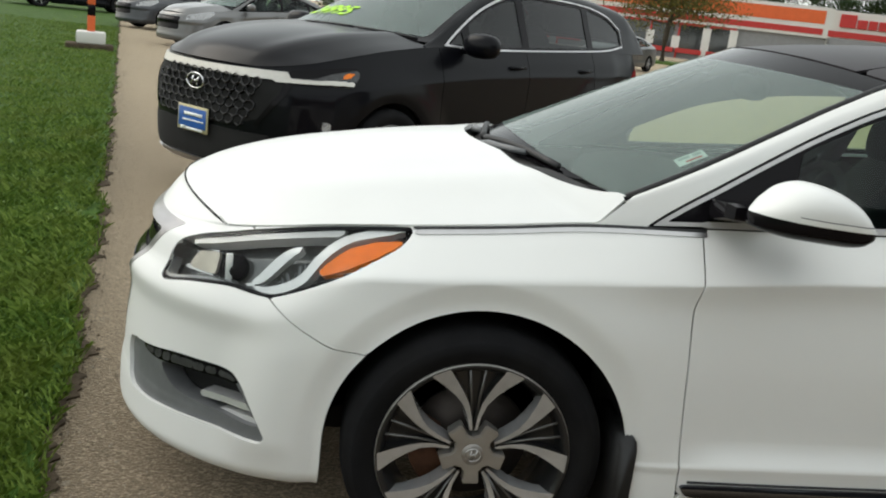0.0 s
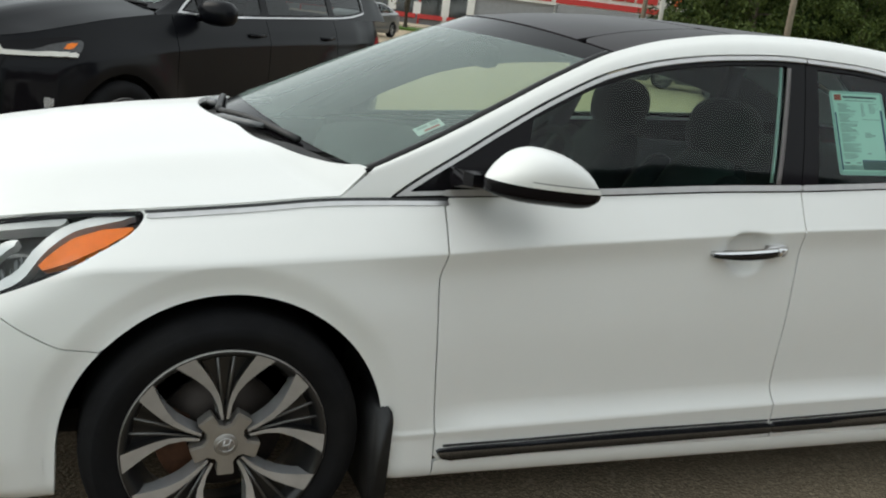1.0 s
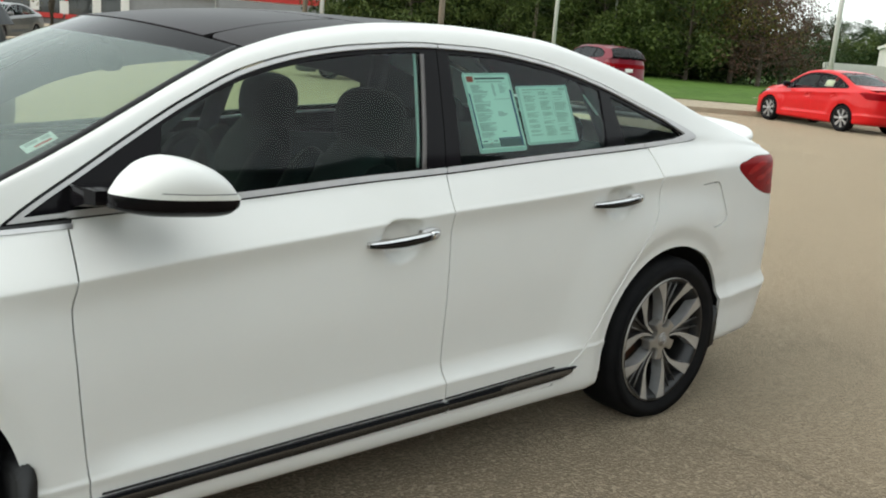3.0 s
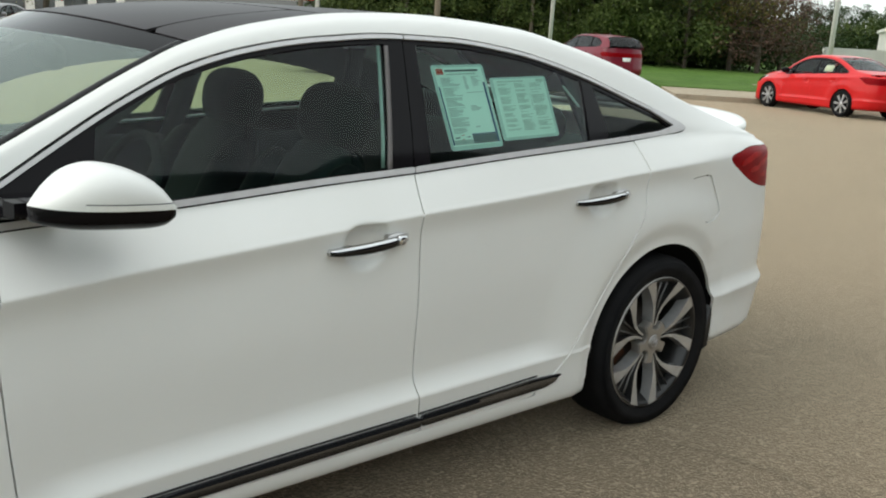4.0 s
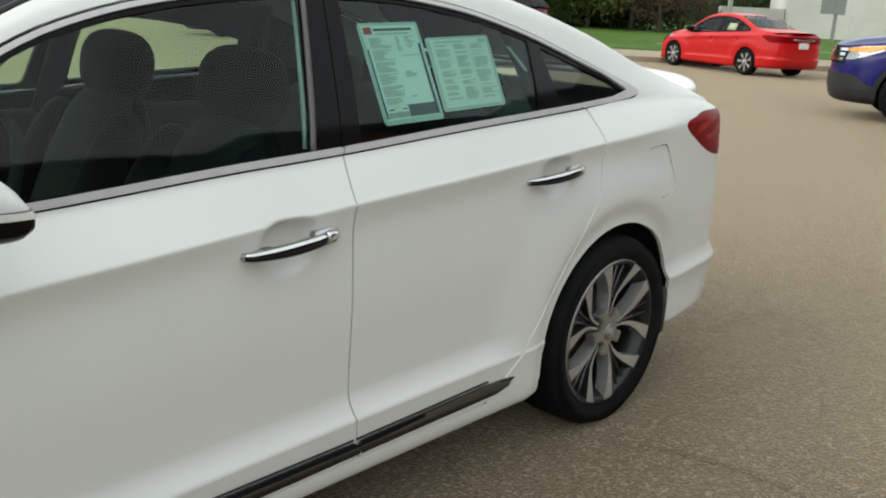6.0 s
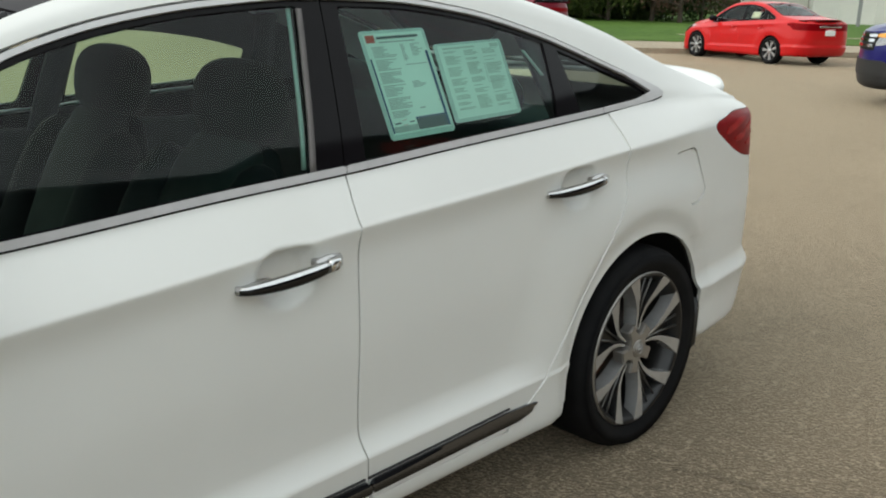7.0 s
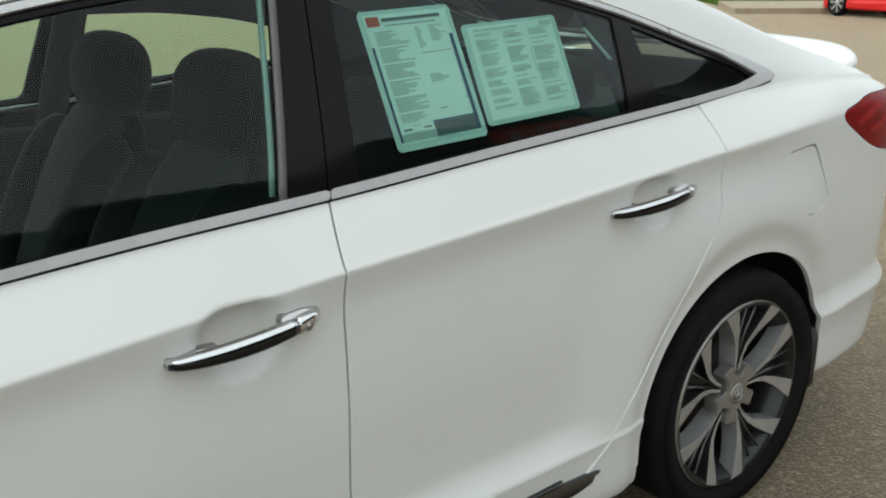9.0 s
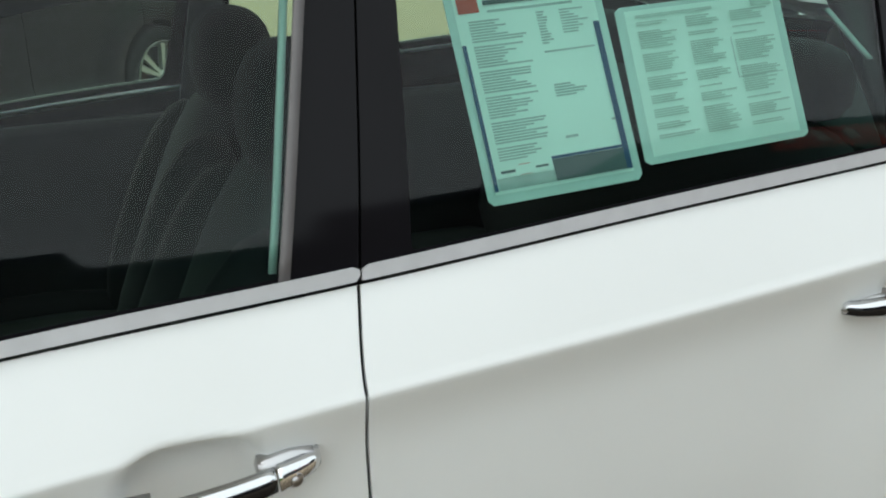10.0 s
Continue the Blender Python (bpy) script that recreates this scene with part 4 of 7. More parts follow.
panel("rear_window", P, inn, frit, side_glass, car, lip=0.0).visible_shadow = False
panel("rear_window_border", P, inn, -frit, gloss_black, car, lip=0.004, offset=-0.001)
deck_edge = lambda b: (3.235 + b * 0.41, float(sedan.yr(3.235)) + 0.045 * b, float(sedan.zr(3.235)) - 0.002 - 0.125 * b)
deck_centre = lerp_path((3.305, 1.163), (3.5, 1.15), (3.7, 1.135), (3.865, 1.115))
P, inn, A, B = crown(deck_edge, deck_centre, 41, 20, xp=3.4, zp=3.0)
panel("boot_lid", P, inn, np.ones(P.shape[:2]), white_paint, car, lip=0.015)
# lip spoiler
bm = bmesh.new()
prof = [(-0.17, 0.0), (-0.10, 0.014), (-0.03, 0.026), (0.012, 0.03), (0.018, 0.024), (0.008, 0.0), (-0.02, -0.03)]
rings = []
for a in np.linspace(-1, 1, 41):
    cx, cz_ = 3.135 + 0.73 * (1 - abs(a * 0.65 / 0.755) ** 3.6) ** (1 / 3.6) - 0.05 * abs(a) ** 6, 1.124 - 0.026 * a * a - 0.008 * abs(a) ** 8
    k = 1 - 0.55 * abs(a) ** 10
    rings.append([bm.verts.new((cx + u * k, a * 0.65, cz_ + v * k)) for u, v in prof])
for r0, r1 in zip(rings, rings[1:]):
    for q in range(len(prof)):
        bm.faces.new((r0[q], r1[q], r1[(q + 1) % len(prof)], r0[(q + 1) % len(prof)]))
bm.faces.new(rings[0]), bm.faces.new(rings[-1][::-1])
bmesh.ops.recalc_face_normals(bm, faces=bm.faces[:])
part("lip_spoiler", bm, white_paint, car, "white lip spoiler on the boot lid")
# rear face
bm = bmesh.new()
box(bm, 3.58, 3.77, -0.61, 0.61, 0.30, 1.06, bevel=0.05)
part("rear_face", bm, white_paint, car)
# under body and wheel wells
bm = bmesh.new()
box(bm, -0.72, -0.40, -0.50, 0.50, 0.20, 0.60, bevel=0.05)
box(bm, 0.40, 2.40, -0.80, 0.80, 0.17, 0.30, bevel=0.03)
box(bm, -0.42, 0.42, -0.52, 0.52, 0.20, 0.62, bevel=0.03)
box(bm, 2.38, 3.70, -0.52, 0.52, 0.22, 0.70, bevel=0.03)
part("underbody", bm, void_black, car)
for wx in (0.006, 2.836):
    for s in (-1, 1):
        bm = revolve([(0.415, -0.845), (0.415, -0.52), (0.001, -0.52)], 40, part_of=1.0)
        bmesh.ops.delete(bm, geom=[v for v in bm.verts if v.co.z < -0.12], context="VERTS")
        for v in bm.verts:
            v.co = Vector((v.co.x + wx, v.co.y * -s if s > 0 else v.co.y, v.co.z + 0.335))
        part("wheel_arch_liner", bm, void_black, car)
        wheel(car, wx, s * 0.886, 0.333 if wx < 1 else 0.324, radius=0.339 if wx < 1 else 0.335, rim=0.248 if wx < 1 else 0.254, turn=-3 if wx < 1 else 8)


# ---- the white sedan: fittings ----
def loft(bm, rings, mi=0, cap=True, closed=True):
    vs = [[bm.verts.new(p) for p in r] for r in rings]
    k = len(rings[0])
    for a, b in zip(vs, vs[1:]):
        for j in range(k if closed else k - 1):
            bm.faces.new((a[j], a[(j + 1) % k], b[(j + 1) % k], b[j])).material_index = mi
    if cap:
        bm.faces.new(vs[0][::-1]).material_index = mi
        bm.faces.new(vs[-1]).material_index = mi
    bmesh.ops.recalc_face_normals(bm, faces=bm.faces[:])
    return bm


def door_handle(parent, x0, x1, z0, z1, y0, side, lock):
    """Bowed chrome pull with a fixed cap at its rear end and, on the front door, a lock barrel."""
    h = new("door_handle")
    h.parent = parent
    tagged(h, "bowed chrome door handle")

    def bow(t0, t1, thick, n=18):
        rings = []
        for t in np.linspace(t0, t1, n):
            x, z = x0 + (x1 - x0) * t, z0 + (z1 - z0) * t
            out = 0.036 * math.sin(math.pi * min(max(t, 0.0), 1.0)) ** 0.55
            hz = (0.0055 + 0.0095 * math.sin(math.pi * (0.06 + 0.86 * t)) ** 0.7) * thick
            c = y0 + out
            # section: bright sloped upper face, round nose, flat under face
            sec = [(-0.006, hz), (0.005, hz * 0.85), (0.010, hz * 0.5), (0.0105, -hz * 0.6), (0.004, -hz), (-0.007, -hz * 0.9), (-0.010, 0)]
            rings.append([(x, side * (c + u), z + v) for u, v in sec])
        return rings
    bm = loft(bmesh.new(), bow(0.0, 0.80 if lock else 0.84, 1.0))
    # the dark ground mirrored in the chrome is put into the lower faces' colour
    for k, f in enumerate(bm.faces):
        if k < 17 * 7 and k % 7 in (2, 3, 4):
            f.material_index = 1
    part("grip", bm, [chrome, grip_dark_reflection], h, "chrome grip with a dark reflection painted on its lower face")
    bm = loft(bmesh.new(), bow(0.81 if lock else 0.85, 1.0, 1.15, 7))
    part("end_cap", bm, chrome, h)
    # feet: a long thin wedge in front, a rounded block behind
    ya, yb_ = sorted((side * (y0 - 0.015), side * (y0 + 0.013)))
    for foot in ([(x0 - 0.004, z0 - 0.003), (x0 + 0.012, z0 + 0.006), (x0 + 0.05, z0 + 0.011), (x0 + 0.085, z0 + 0.010), (x0 + 0.06, z0 + 0.002)],
                 [(x1 - 0.07, z1 - 0.006), (x1 - 0.066, z1 + 0.009), (x1 - 0.03, z1 + 0.014), (x1 - 0.004, z1 + 0.010), (x1 - 0.004, z1 - 0.004)]):
        bm = bmesh.new()
        prism(bm, foot, ya, yb_)
        bmesh.ops.recalc_face_normals(bm, faces=bm.faces[:])
        bmesh.ops.bevel(bm, geom=bm.edges[:], offset=0.002, segments=2, affect="EDGES")
        part("base", bm, satin_chrome, h)
    if lock:
        bm = revolve([(0.0001, -0.003), (0.004, -0.003), (0.0045, 0.001), (0.0085, 0.0), (0.0095, 0.004), (0.0095, 0.02)], 24)
        for v in bm.verts:
            v.co = Vector((v.co.x + x1 - 0.033, side * (y0 + 0.031) - side * v.co.y, v.co.z + z1 - 0.007))
        bmesh.ops.recalc_face_normals(bm, faces=bm.faces[:])
        part("lock_barrel", bm, satin_chrome, h)


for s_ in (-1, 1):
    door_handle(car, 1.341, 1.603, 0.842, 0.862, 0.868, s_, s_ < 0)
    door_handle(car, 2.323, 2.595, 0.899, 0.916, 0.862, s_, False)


def door_mirror(parent, side):
    m_ = new("door_mirror")
    m_.parent = parent
    tagged(m_, "white door mirror with black lower shell and clear indicator strip")
    top = line((0.535, 1.044), (0.56, 1.060), (0.60, 1.089), (0.65, 1.114), (0.70, 1.122), (0.75, 1.117), (0.80, 1.102), (0.835, 1.082), (0.852, 1.060))
    low = line((0.535, 1.012), (0.58, 1.000), (0.65, 0.990), (0.72, 0.986), (0.80, 0.983), (0.835, 0.985), (0.852, 0.998))
    half = line((0.535, 0.012), (0.56, 0.045), (0.60, 0.075), (0.66, 0.098), (0.72, 0.108), (0.80, 0.110), (0.852, 0.104))
    rings = []
    for x in np.concatenate([np.linspace(0.535, 0.60, 7), np.linspace(0.615, 0.852, 18)]):
        zt, zl, hy = float(top(x)), float(low(x)), float(half(x))
        c = 0.5 * (zt + zl)
        ring = []
        for a in np.linspace(0, 2 * math.pi, 36, endpoint=False):
            ca, sa = math.cos(a), math.sin(a)
            k = (abs(ca) ** 2.6 + abs(sa) ** 2.6) ** (-1 / 2.6)
            ring.append((x + 0.012 * ca * (x - 0.535) * 3, side * (0.945 + hy * ca * k), c + 0.5 * (zt - zl) * sa * k))
        rings.append(ring)

    rings = [[(0.70 + (p[0] - 0.695) * 0.80, p[1], p[2]) for p in r_] for r_ in rings]

    def slice_(z_a, slope, keep_above, extra=None):
        bm = loft(bmesh.new(), rings)
        geom = bm.verts[:] + bm.edges[:] + bm.faces[:]
        n = Vector((-slope, 0, 1)).normalized()
        bmesh.ops.bisect_plane(bm, geom=geom, plane_co=(0.70, 0, z_a), plane_no=n, clear_inner=keep_above, clear_outer=not keep_above)
        if extra:
            bmesh.ops.bisect_plane(bm, geom=bm.verts[:] + bm.edges[:] + bm.faces[:], plane_co=(0.70, 0, extra), plane_no=n, clear_inner=not keep_above, clear_outer=keep_above)
        return bm
    part("mirror_cap", slice_(1.0385, -0.04, True), white_paint, m_, "white painted mirror cap")
    # the indicator lies 2 mm proud of the cap, over its outer two thirds
    bm = slice_(1.0395, -0.04, True, 1.051)
    bmesh.ops.bisect_plane(bm, geom=bm.verts[:] + bm.edges[:] + bm.faces[:], plane_co=(0.655, 0, 0), plane_no=(1, 0, 0), clear_inner=True)
    for v in bm.verts:
        v.co.x, v.co.y = 0.70 + (v.co.x - 0.70) * 1.018, side * 0.945 + (v.co.y - side * 0.945) * 1.018
    edge = slice_(1.0513, -0.04, True, 1.0535)
    bmesh.ops.bisect_plane(edge, geom=edge.verts[:] + edge.edges[:] + edge.faces[:], plane_co=(0.655, 0, 0), plane_no=(1, 0, 0), clear_inner=True)
    for v in edge.verts:
        v.co.x, v.co.y = 0.70 + (v.co.x - 0.70) * 1.012, side * 0.945 + (v.co.y - side * 0.945) * 1.012
    part("indicator_edge", edge, grey_plastic, m_)
    part("indicator", bm, indicator_lens, m_, "clear indicator strip")
    part("lower_shell", slice_(1.038, -0.04, False), gloss_black, m_, "black mirror lower shell")
    bm = bmesh.new()
    box(bm, 0.823, 0.829, side * 0.945 - 0.085, side * 0.945 + 0.085, 1.01, 1.04, bevel=0.002)
    part("mirror_glass", bm, chrome, m_)
    arm = [[(x, side * y, z) for x, z in ((xa, z0), (xb, z0 - 0.004), (xb, z1), (xa, z1))] for y, xa, xb, z0, z1 in ((0.735, 0.56, 0.70, 0.972, 1.03), (0.79, 0.55, 0.68, 0.985, 1.035), (0.86, 0.55, 0.68, 1.005, 1.042), (0.90, 0.56, 0.70, 1.008, 1.04))]
    part("arm", loft(bmesh.new(), arm), gloss_black, m_, smooth=False)


indicator_lens = mat("indicator_lens", (0.86, 0.87, 0.85), 0.15, metal=0.0, coat=1.0, vary=0.06, scale=60)
door_mirror(car, -1)
door_mirror(car, 1)

# mud flaps behind the wheels
for wx, z0, z1 in ((0.405, 0.14, 0.425), (3.19, 0.225, 0.42)):
    for s_ in (-1, 1):
        bm = bmesh.new()
        outl = [(wx - 0.03, z0), (wx + 0.020, z0 + 0.015), (wx + 0.022, z1 - 0.04), (wx + 0.014, z1 - 0.01), (wx - 0.002, z1), (wx - 0.03, z1 - 0.03)]
        prism(bm, outl, s_ * 0.66, s_ * (0.902 if wx < 1 else 0.880))
        bmesh.ops.bevel(bm, geom=bm.edges[:], offset=0.006, segments=2, affect="EDGES")
        part("mud_flap", bm, black_plastic, car, "black rubber mud flap")


# wipers and sticker on the windscreen
def on_screen(a, b, out=0.0):
    xe, ye, ze = ws_edge(b)
    xc, zc = ws_centre(b)
    return Vector((xc + (xe - xc) * a * a - out * 0.45, a * ye, zc + (ze - zc) * abs(a) ** 2.3 + out * 0.9))


for s_ in (-1, 1):
    bm = bmesh.new()
    tube(bm, [on_screen(s_ * 0.988, b, 0.001) for b in np.linspace(0.02, 0.98, 24)], 0.0085, 6)
    part("windscreen_moulding", bm, black_plastic, car, "black rubber windscreen moulding")
for a0, a1, pa in ((0.45, -0.10, 0.35), (-0.12, -0.70, -0.16)):
    w_ = new("wiper")
    w_.parent = car
    tagged(w_, "black windscreen wiper")
    bm = bmesh.new()
    tube(bm, [on_screen(a, 0.052 + 0.03 * math.sin(3 * (a - a1) / (a0 - a1)), 0.012) for a in np.linspace(a0, a1, 10)], 0.010, 8)
    part("blade", bm, black_plastic, w_)
    bm = bmesh.new()
    pts = [on_screen(pa, 0.02, 0.0)] + [on_screen(pa + (a1 - pa) * t * 0.62, 0.022 + 0.045 * t, 0.012) for t in (0.25, 0.5, 0.75, 1.0)]
    tube(bm, pts, [0.016, 0.014, 0.012, 0.010, 0.008], 8)
    part("arm", bm, grey_plastic, w_)
bm = bmesh.new()
c0, c1, c2 = on_screen(-0.934, 0.258, -0.005), on_screen(-0.886, 0.284, -0.005), on_screen(-0.892, 0.376, -0.005)
sx, sy = (c2 - c1), (c0 - c1)
for u0, u1, v0, v1, mi, lift in [(0, 1, 0, 1, 0, 0), (0.30, 0.85, 0.66, 0.86, 1, 0.0012), (0.1, 0.5, 0.15, 0.45, 2, 0.0012), (0.6, 0.9, 0.15, 0.5, 2, 0.0012)]:
    up = Vector((-0.45, 0, 0.9)) * lift
    f = bm.faces.new([bm.verts.new(c1 + sx * u + sy * v + up) for u, v in ((u0, v0), (u1, v0), (u1, v1), (u0, v1))])
    f.material_index = mi
tagged(link("windscreen_sticker", bm, [paper, red_ink, ink], smooth=False), "small white sticker with red band on the windscreen", "sticker")


# ---- cabin ----
def seat(parent, x, y, lean=24):
    s_ = new("seat")
    s_.parent = parent
    s_.matrix_basis = pose(x, y, 0.30)
    tagged(s_, "grey leather front seat with dark side bolsters")
    bm = bmesh.new()
    ellipsoid(bm, (-0.30, 0, 0.17), (0.29, 0.20, 0.085), 24, power=3.5)
    part("cushion", bm, seat_cloth, s_)
    tilt = Matrix.Translation((-0.04, 0, 0.20)) @ Matrix.Rotation(radians(lean), 4, "Y")
    bm = bmesh.new()
    ellipsoid(bm, (0, 0, 0.30), (0.075, 0.17, 0.33), 24, tilt, power=3.0)
    part("backrest", bm, seat_cloth, s_)
    bm = bmesh.new()
    for k in (-1, 1):
        ellipsoid(bm, (-0.025, k * 0.205, 0.26), (0.085, 0.06, 0.29), 20, tilt, power=2.6)
        ellipsoid(bm, (-0.30, k * 0.215, 0.19), (0.27, 0.055, 0.085), 16, power=2.6)
    ellipsoid(bm, (0.05, 0, 0.30), (0.06, 0.21, 0.32), 20, tilt, power=3.0)
    part("bolster", bm, seat_dark, s_)
    bm = bmesh.new()
    for k in (-1, 1):
        tube(bm, [tilt @ Vector((0.01, k * 0.06, 0.58)), tilt @ Vector((-0.005, k * 0.06, 0.70))], 0.007, 8)
    part("headrest_post", bm, chrome, s_)
    bm = bmesh.new()
    ht = tilt @ Matrix.Translation((-0.01, 0, 0.69)) @ Matrix.Rotation(radians(-lean * 0.7), 4, "Y")
    ellipsoid(bm, (0, 0, 0), (0.085, 0.155, 0.112), 28, ht, power=2.6)
    part("headrest", bm, seat_dark, s_, "dark rounded headrest")
    return s_


seat(car, 1.48, -0.34)
seat(car, 1.48, 0.34)
bm = bmesh.new()
ellipsoid(bm, (2.22, 0, 0.50), (0.28, 0.66, 0.10), 24, power=4)
ellipsoid(bm, (2.52, 0, 0.78), (0.10, 0.66, 0.30), 24, Matrix.Translation((2.52, 0, 0.78)) @ Matrix.Rotation(radians(20), 4, "Y") @ Matrix.Translation((-2.52, 0, -0.78)), power=4)
for y_ in (-0.36, 0.36):
    ellipsoid(bm, (2.66, y_, 1.10), (0.06, 0.12, 0.075), 16, power=2.6)
part("rear_bench", bm, seat_dark, car)
bm = bmesh.new()
ellipsoid(bm, (0.72, 0, 0.89), (0.28, 0.62, 0.10), 24, power=3)
ellipsoid(bm, (0.88, -0.36, 0.955), (0.09, 0.17, 0.06), 16, power=2.6)
part("dashboard", bm, seat_dark, car)
bm = bmesh.new()
box(bm, 0.75, 1.9, -0.11, 0.11, 0.35, 0.62, bevel=0.04)
part("centre_console", bm, seat_dark, car)
bm = bmesh.new()
box(bm, 2.62, 3.15, -0.62, 0.62, 0.98, 1.02, bevel=0.01)
part("parcel_shelf", bm, seat_dark, car)
bm = bmesh.new()
tube(bm, [(0.99 + 0.07 * math.sin(a), -0.37 + 0.185 * math.cos(a), 0.93 + 0.17 * math.sin(a)) for a in np.linspace(0, 2 * math.pi, 33)], 0.014, 8)
ellipsoid(bm, (0.98, -0.37, 0.92), (0.03, 0.08, 0.06), 12)
tube(bm, [(0.98, -0.54, 0.93), (0.98, -0.20, 0.93)], 0.012, 6)
part("steering_wheel", bm, seat_dark, car)
bm = bmesh.new()
ellipsoid(bm, (0.93, 0.0, 1.29), (0.025, 0.125, 0.042), 16, power=3)
tube(bm, [(0.95, 0, 1.31), (0.90, 0, 1.395)], 0.012, 6)
part("interior_mirror", bm, seat_dark, car)
# head lining, floor, pillar trims
P, inn, A, B = crown(lambda b: (1.0 + b * 1.5, float(sedan.yr(1.0 + b * 1.5)) - 0.02, float(sedan.zr(1.0 + b * 1.5)) - 0.05), lambda b: (0.95 + b * 1.58, 1.40 + 0.035 * math.sin(math.pi * b)), 17, 14)
panel("head_lining", P, inn, np.ones(P.shape[:2]), trim_grey, car, lip=0.0)
bm = bmesh.new()
box(bm, 0.3, 2.7, -0.70, 0.70, 0.28, 0.33, bevel=0.01)
part("cabin_floor", bm, seat_dark, car)


def on_side(x, z, inset, side=-1):
    zb, zr = float(sedan.zb(x)), float(sedan.zr(x))
    yb, yr = float(sedan.yb(x)), float(sedan.yr(x))
    return Vector((x, side * (yb - (yb - yr) * float(sedan.tumble((z - zb) / (zr - zb))) - inset), z))


run_grey = mat("run_grey", (0.13, 0.12, 0.12), 0.5, vary=0.1, scale=20)
pale_trim = mat("pale_pillar_trim", (0.62, 0.66, 0.64), 0.45, vary=0.05, scale=20)
for x0_, z0_, x1_, z1_ in ((1.576, 1.040, 1.652, 1.378), (2.395, 1.27, 2.45, 1.20)):
    bm = bmesh.new()
    rings = []
    for t in np.linspace(0, 1, 10):
        p = on_side(x0_ + (x1_ - x0_) * t, z0_ + (z1_ - z0_) * t, 0.018)
        rings.append([p + Vector(q) for q in ((0.008, 0, 0), (0.017, 0, 0), (0.017, 0.006, 0), (0.008, 0.006, 0))])
    part("pillar_trim", loft(bm, rings), pale_trim, car, "pale pillar trim strip behind the glass")
bm, rings = bmesh.new(), []
for t in np.linspace(0, 1, 12):
    p = on_side(1.596 + 0.083 * t, 1.030 + 0.345 * t, -0.001)
    rings.append([p + Vector(q) for q in ((-0.006, 0, 0), (0.006, 0, 0), (0.006, 0.008, 0), (-0.006, 0.008, 0))])
part("glass_run", loft(bm, rings), run_grey, car, "grey rubber glass run")
for s_ in (-1, 1):
    for xa, za, xb, zb_ in ((1.66, 0.95, 1.74, 1.40), (0.55, 0.98, 1.02, 1.30), (2.55, 1.0, 2.48, 1.33)):
        bm, rings = bmesh.new(), []
        for t in np.linspace(0, 1, 8):
            p = on_side(xa + (xb - xa) * t, za + (zb_ - za) * t, 0.035, s_)
            rings.append([p + Vector((u, -s_ * v, 0)) for u, v in ((-0.04, 0), (0.04, 0), (0.04, 0.03), (-0.04, 0.03))])
        part("pillar_lining", loft(bm, rings), trim_grey, car)


# the two sheets behind the rear door glass
def sheet_behind_glass(name, label, corners, design):
    """A sheet in a clear sleeve; corners foot left, foot right, head left as (x, z) on the glass."""
    a, b, c = (on_side(x, z, 0.034) for x, z in corners)
    ux, uz = b - a, c - a
    n = ux.cross(uz).normalized()
    if n.y > 0:
        n = -n
    th = thing(name, label, "paper sheet")

    def quad(bm, u0, u1, v0, v1, lift, mi=0):
        f = bm.faces.new([bm.verts.new(a + ux * u + uz * v + n * lift) for u, v in ((u0, v0), (u1, v0), (u1, v1), (u0, v1))])
        f.material_index = mi
    bm = bmesh.new()
    prof = [(0.03, 0), (0.97, 0), (1, 0.025), (1, 0.975), (0.97, 1), (0.03, 1), (0, 0.975), (0, 0.025)]
    lo = [bm.verts.new(a + ux * u + uz * v - n * 0.0015) for u, v in prof]
    hi = [bm.verts.new(a + ux * u + uz * v) for u, v in prof]
    bm.faces.new(hi), bm.faces.new(lo[::-1])
    for i in range(8):
        bm.faces.new((lo[i], lo[(i + 1) % 8], hi[(i + 1) % 8], hi[i]))
    bmesh.ops.recalc_face_normals(bm, faces=bm.faces[:])
    part("sleeve", bm, sleeve_plastic, th, "pale plastic sleeve", smooth=False)
    bm = bmesh.new()
    quad(bm, 0.05, 0.95, 0.045, 0.97, 0.0008)
    part("page", bm, paper, th, smooth=False)
    bm = bmesh.new()
    design(lambda u0, u1, v0, v1, mi=0: quad(bm, u0, u1, v0, v1, 0.0016 + 0.0003 * mi, mi))
    part("print", bm, [ink, blue_ink, red_ink, paper, dark_ink, pale_ink], th, smooth=False)


sleeve_plastic = mat("sleeve_plastic", (0.66, 0.74, 0.72), 0.25, vary=0.05, scale=20)
pale_ink = mat("pale_ink", (0.60, 0.66, 0.62), 0.6, vary=0.1, scale=30)
dark_ink = mat("dark_ink", (0.10, 0.12, 0.13), 0.6, vary=0.1, scale=30)


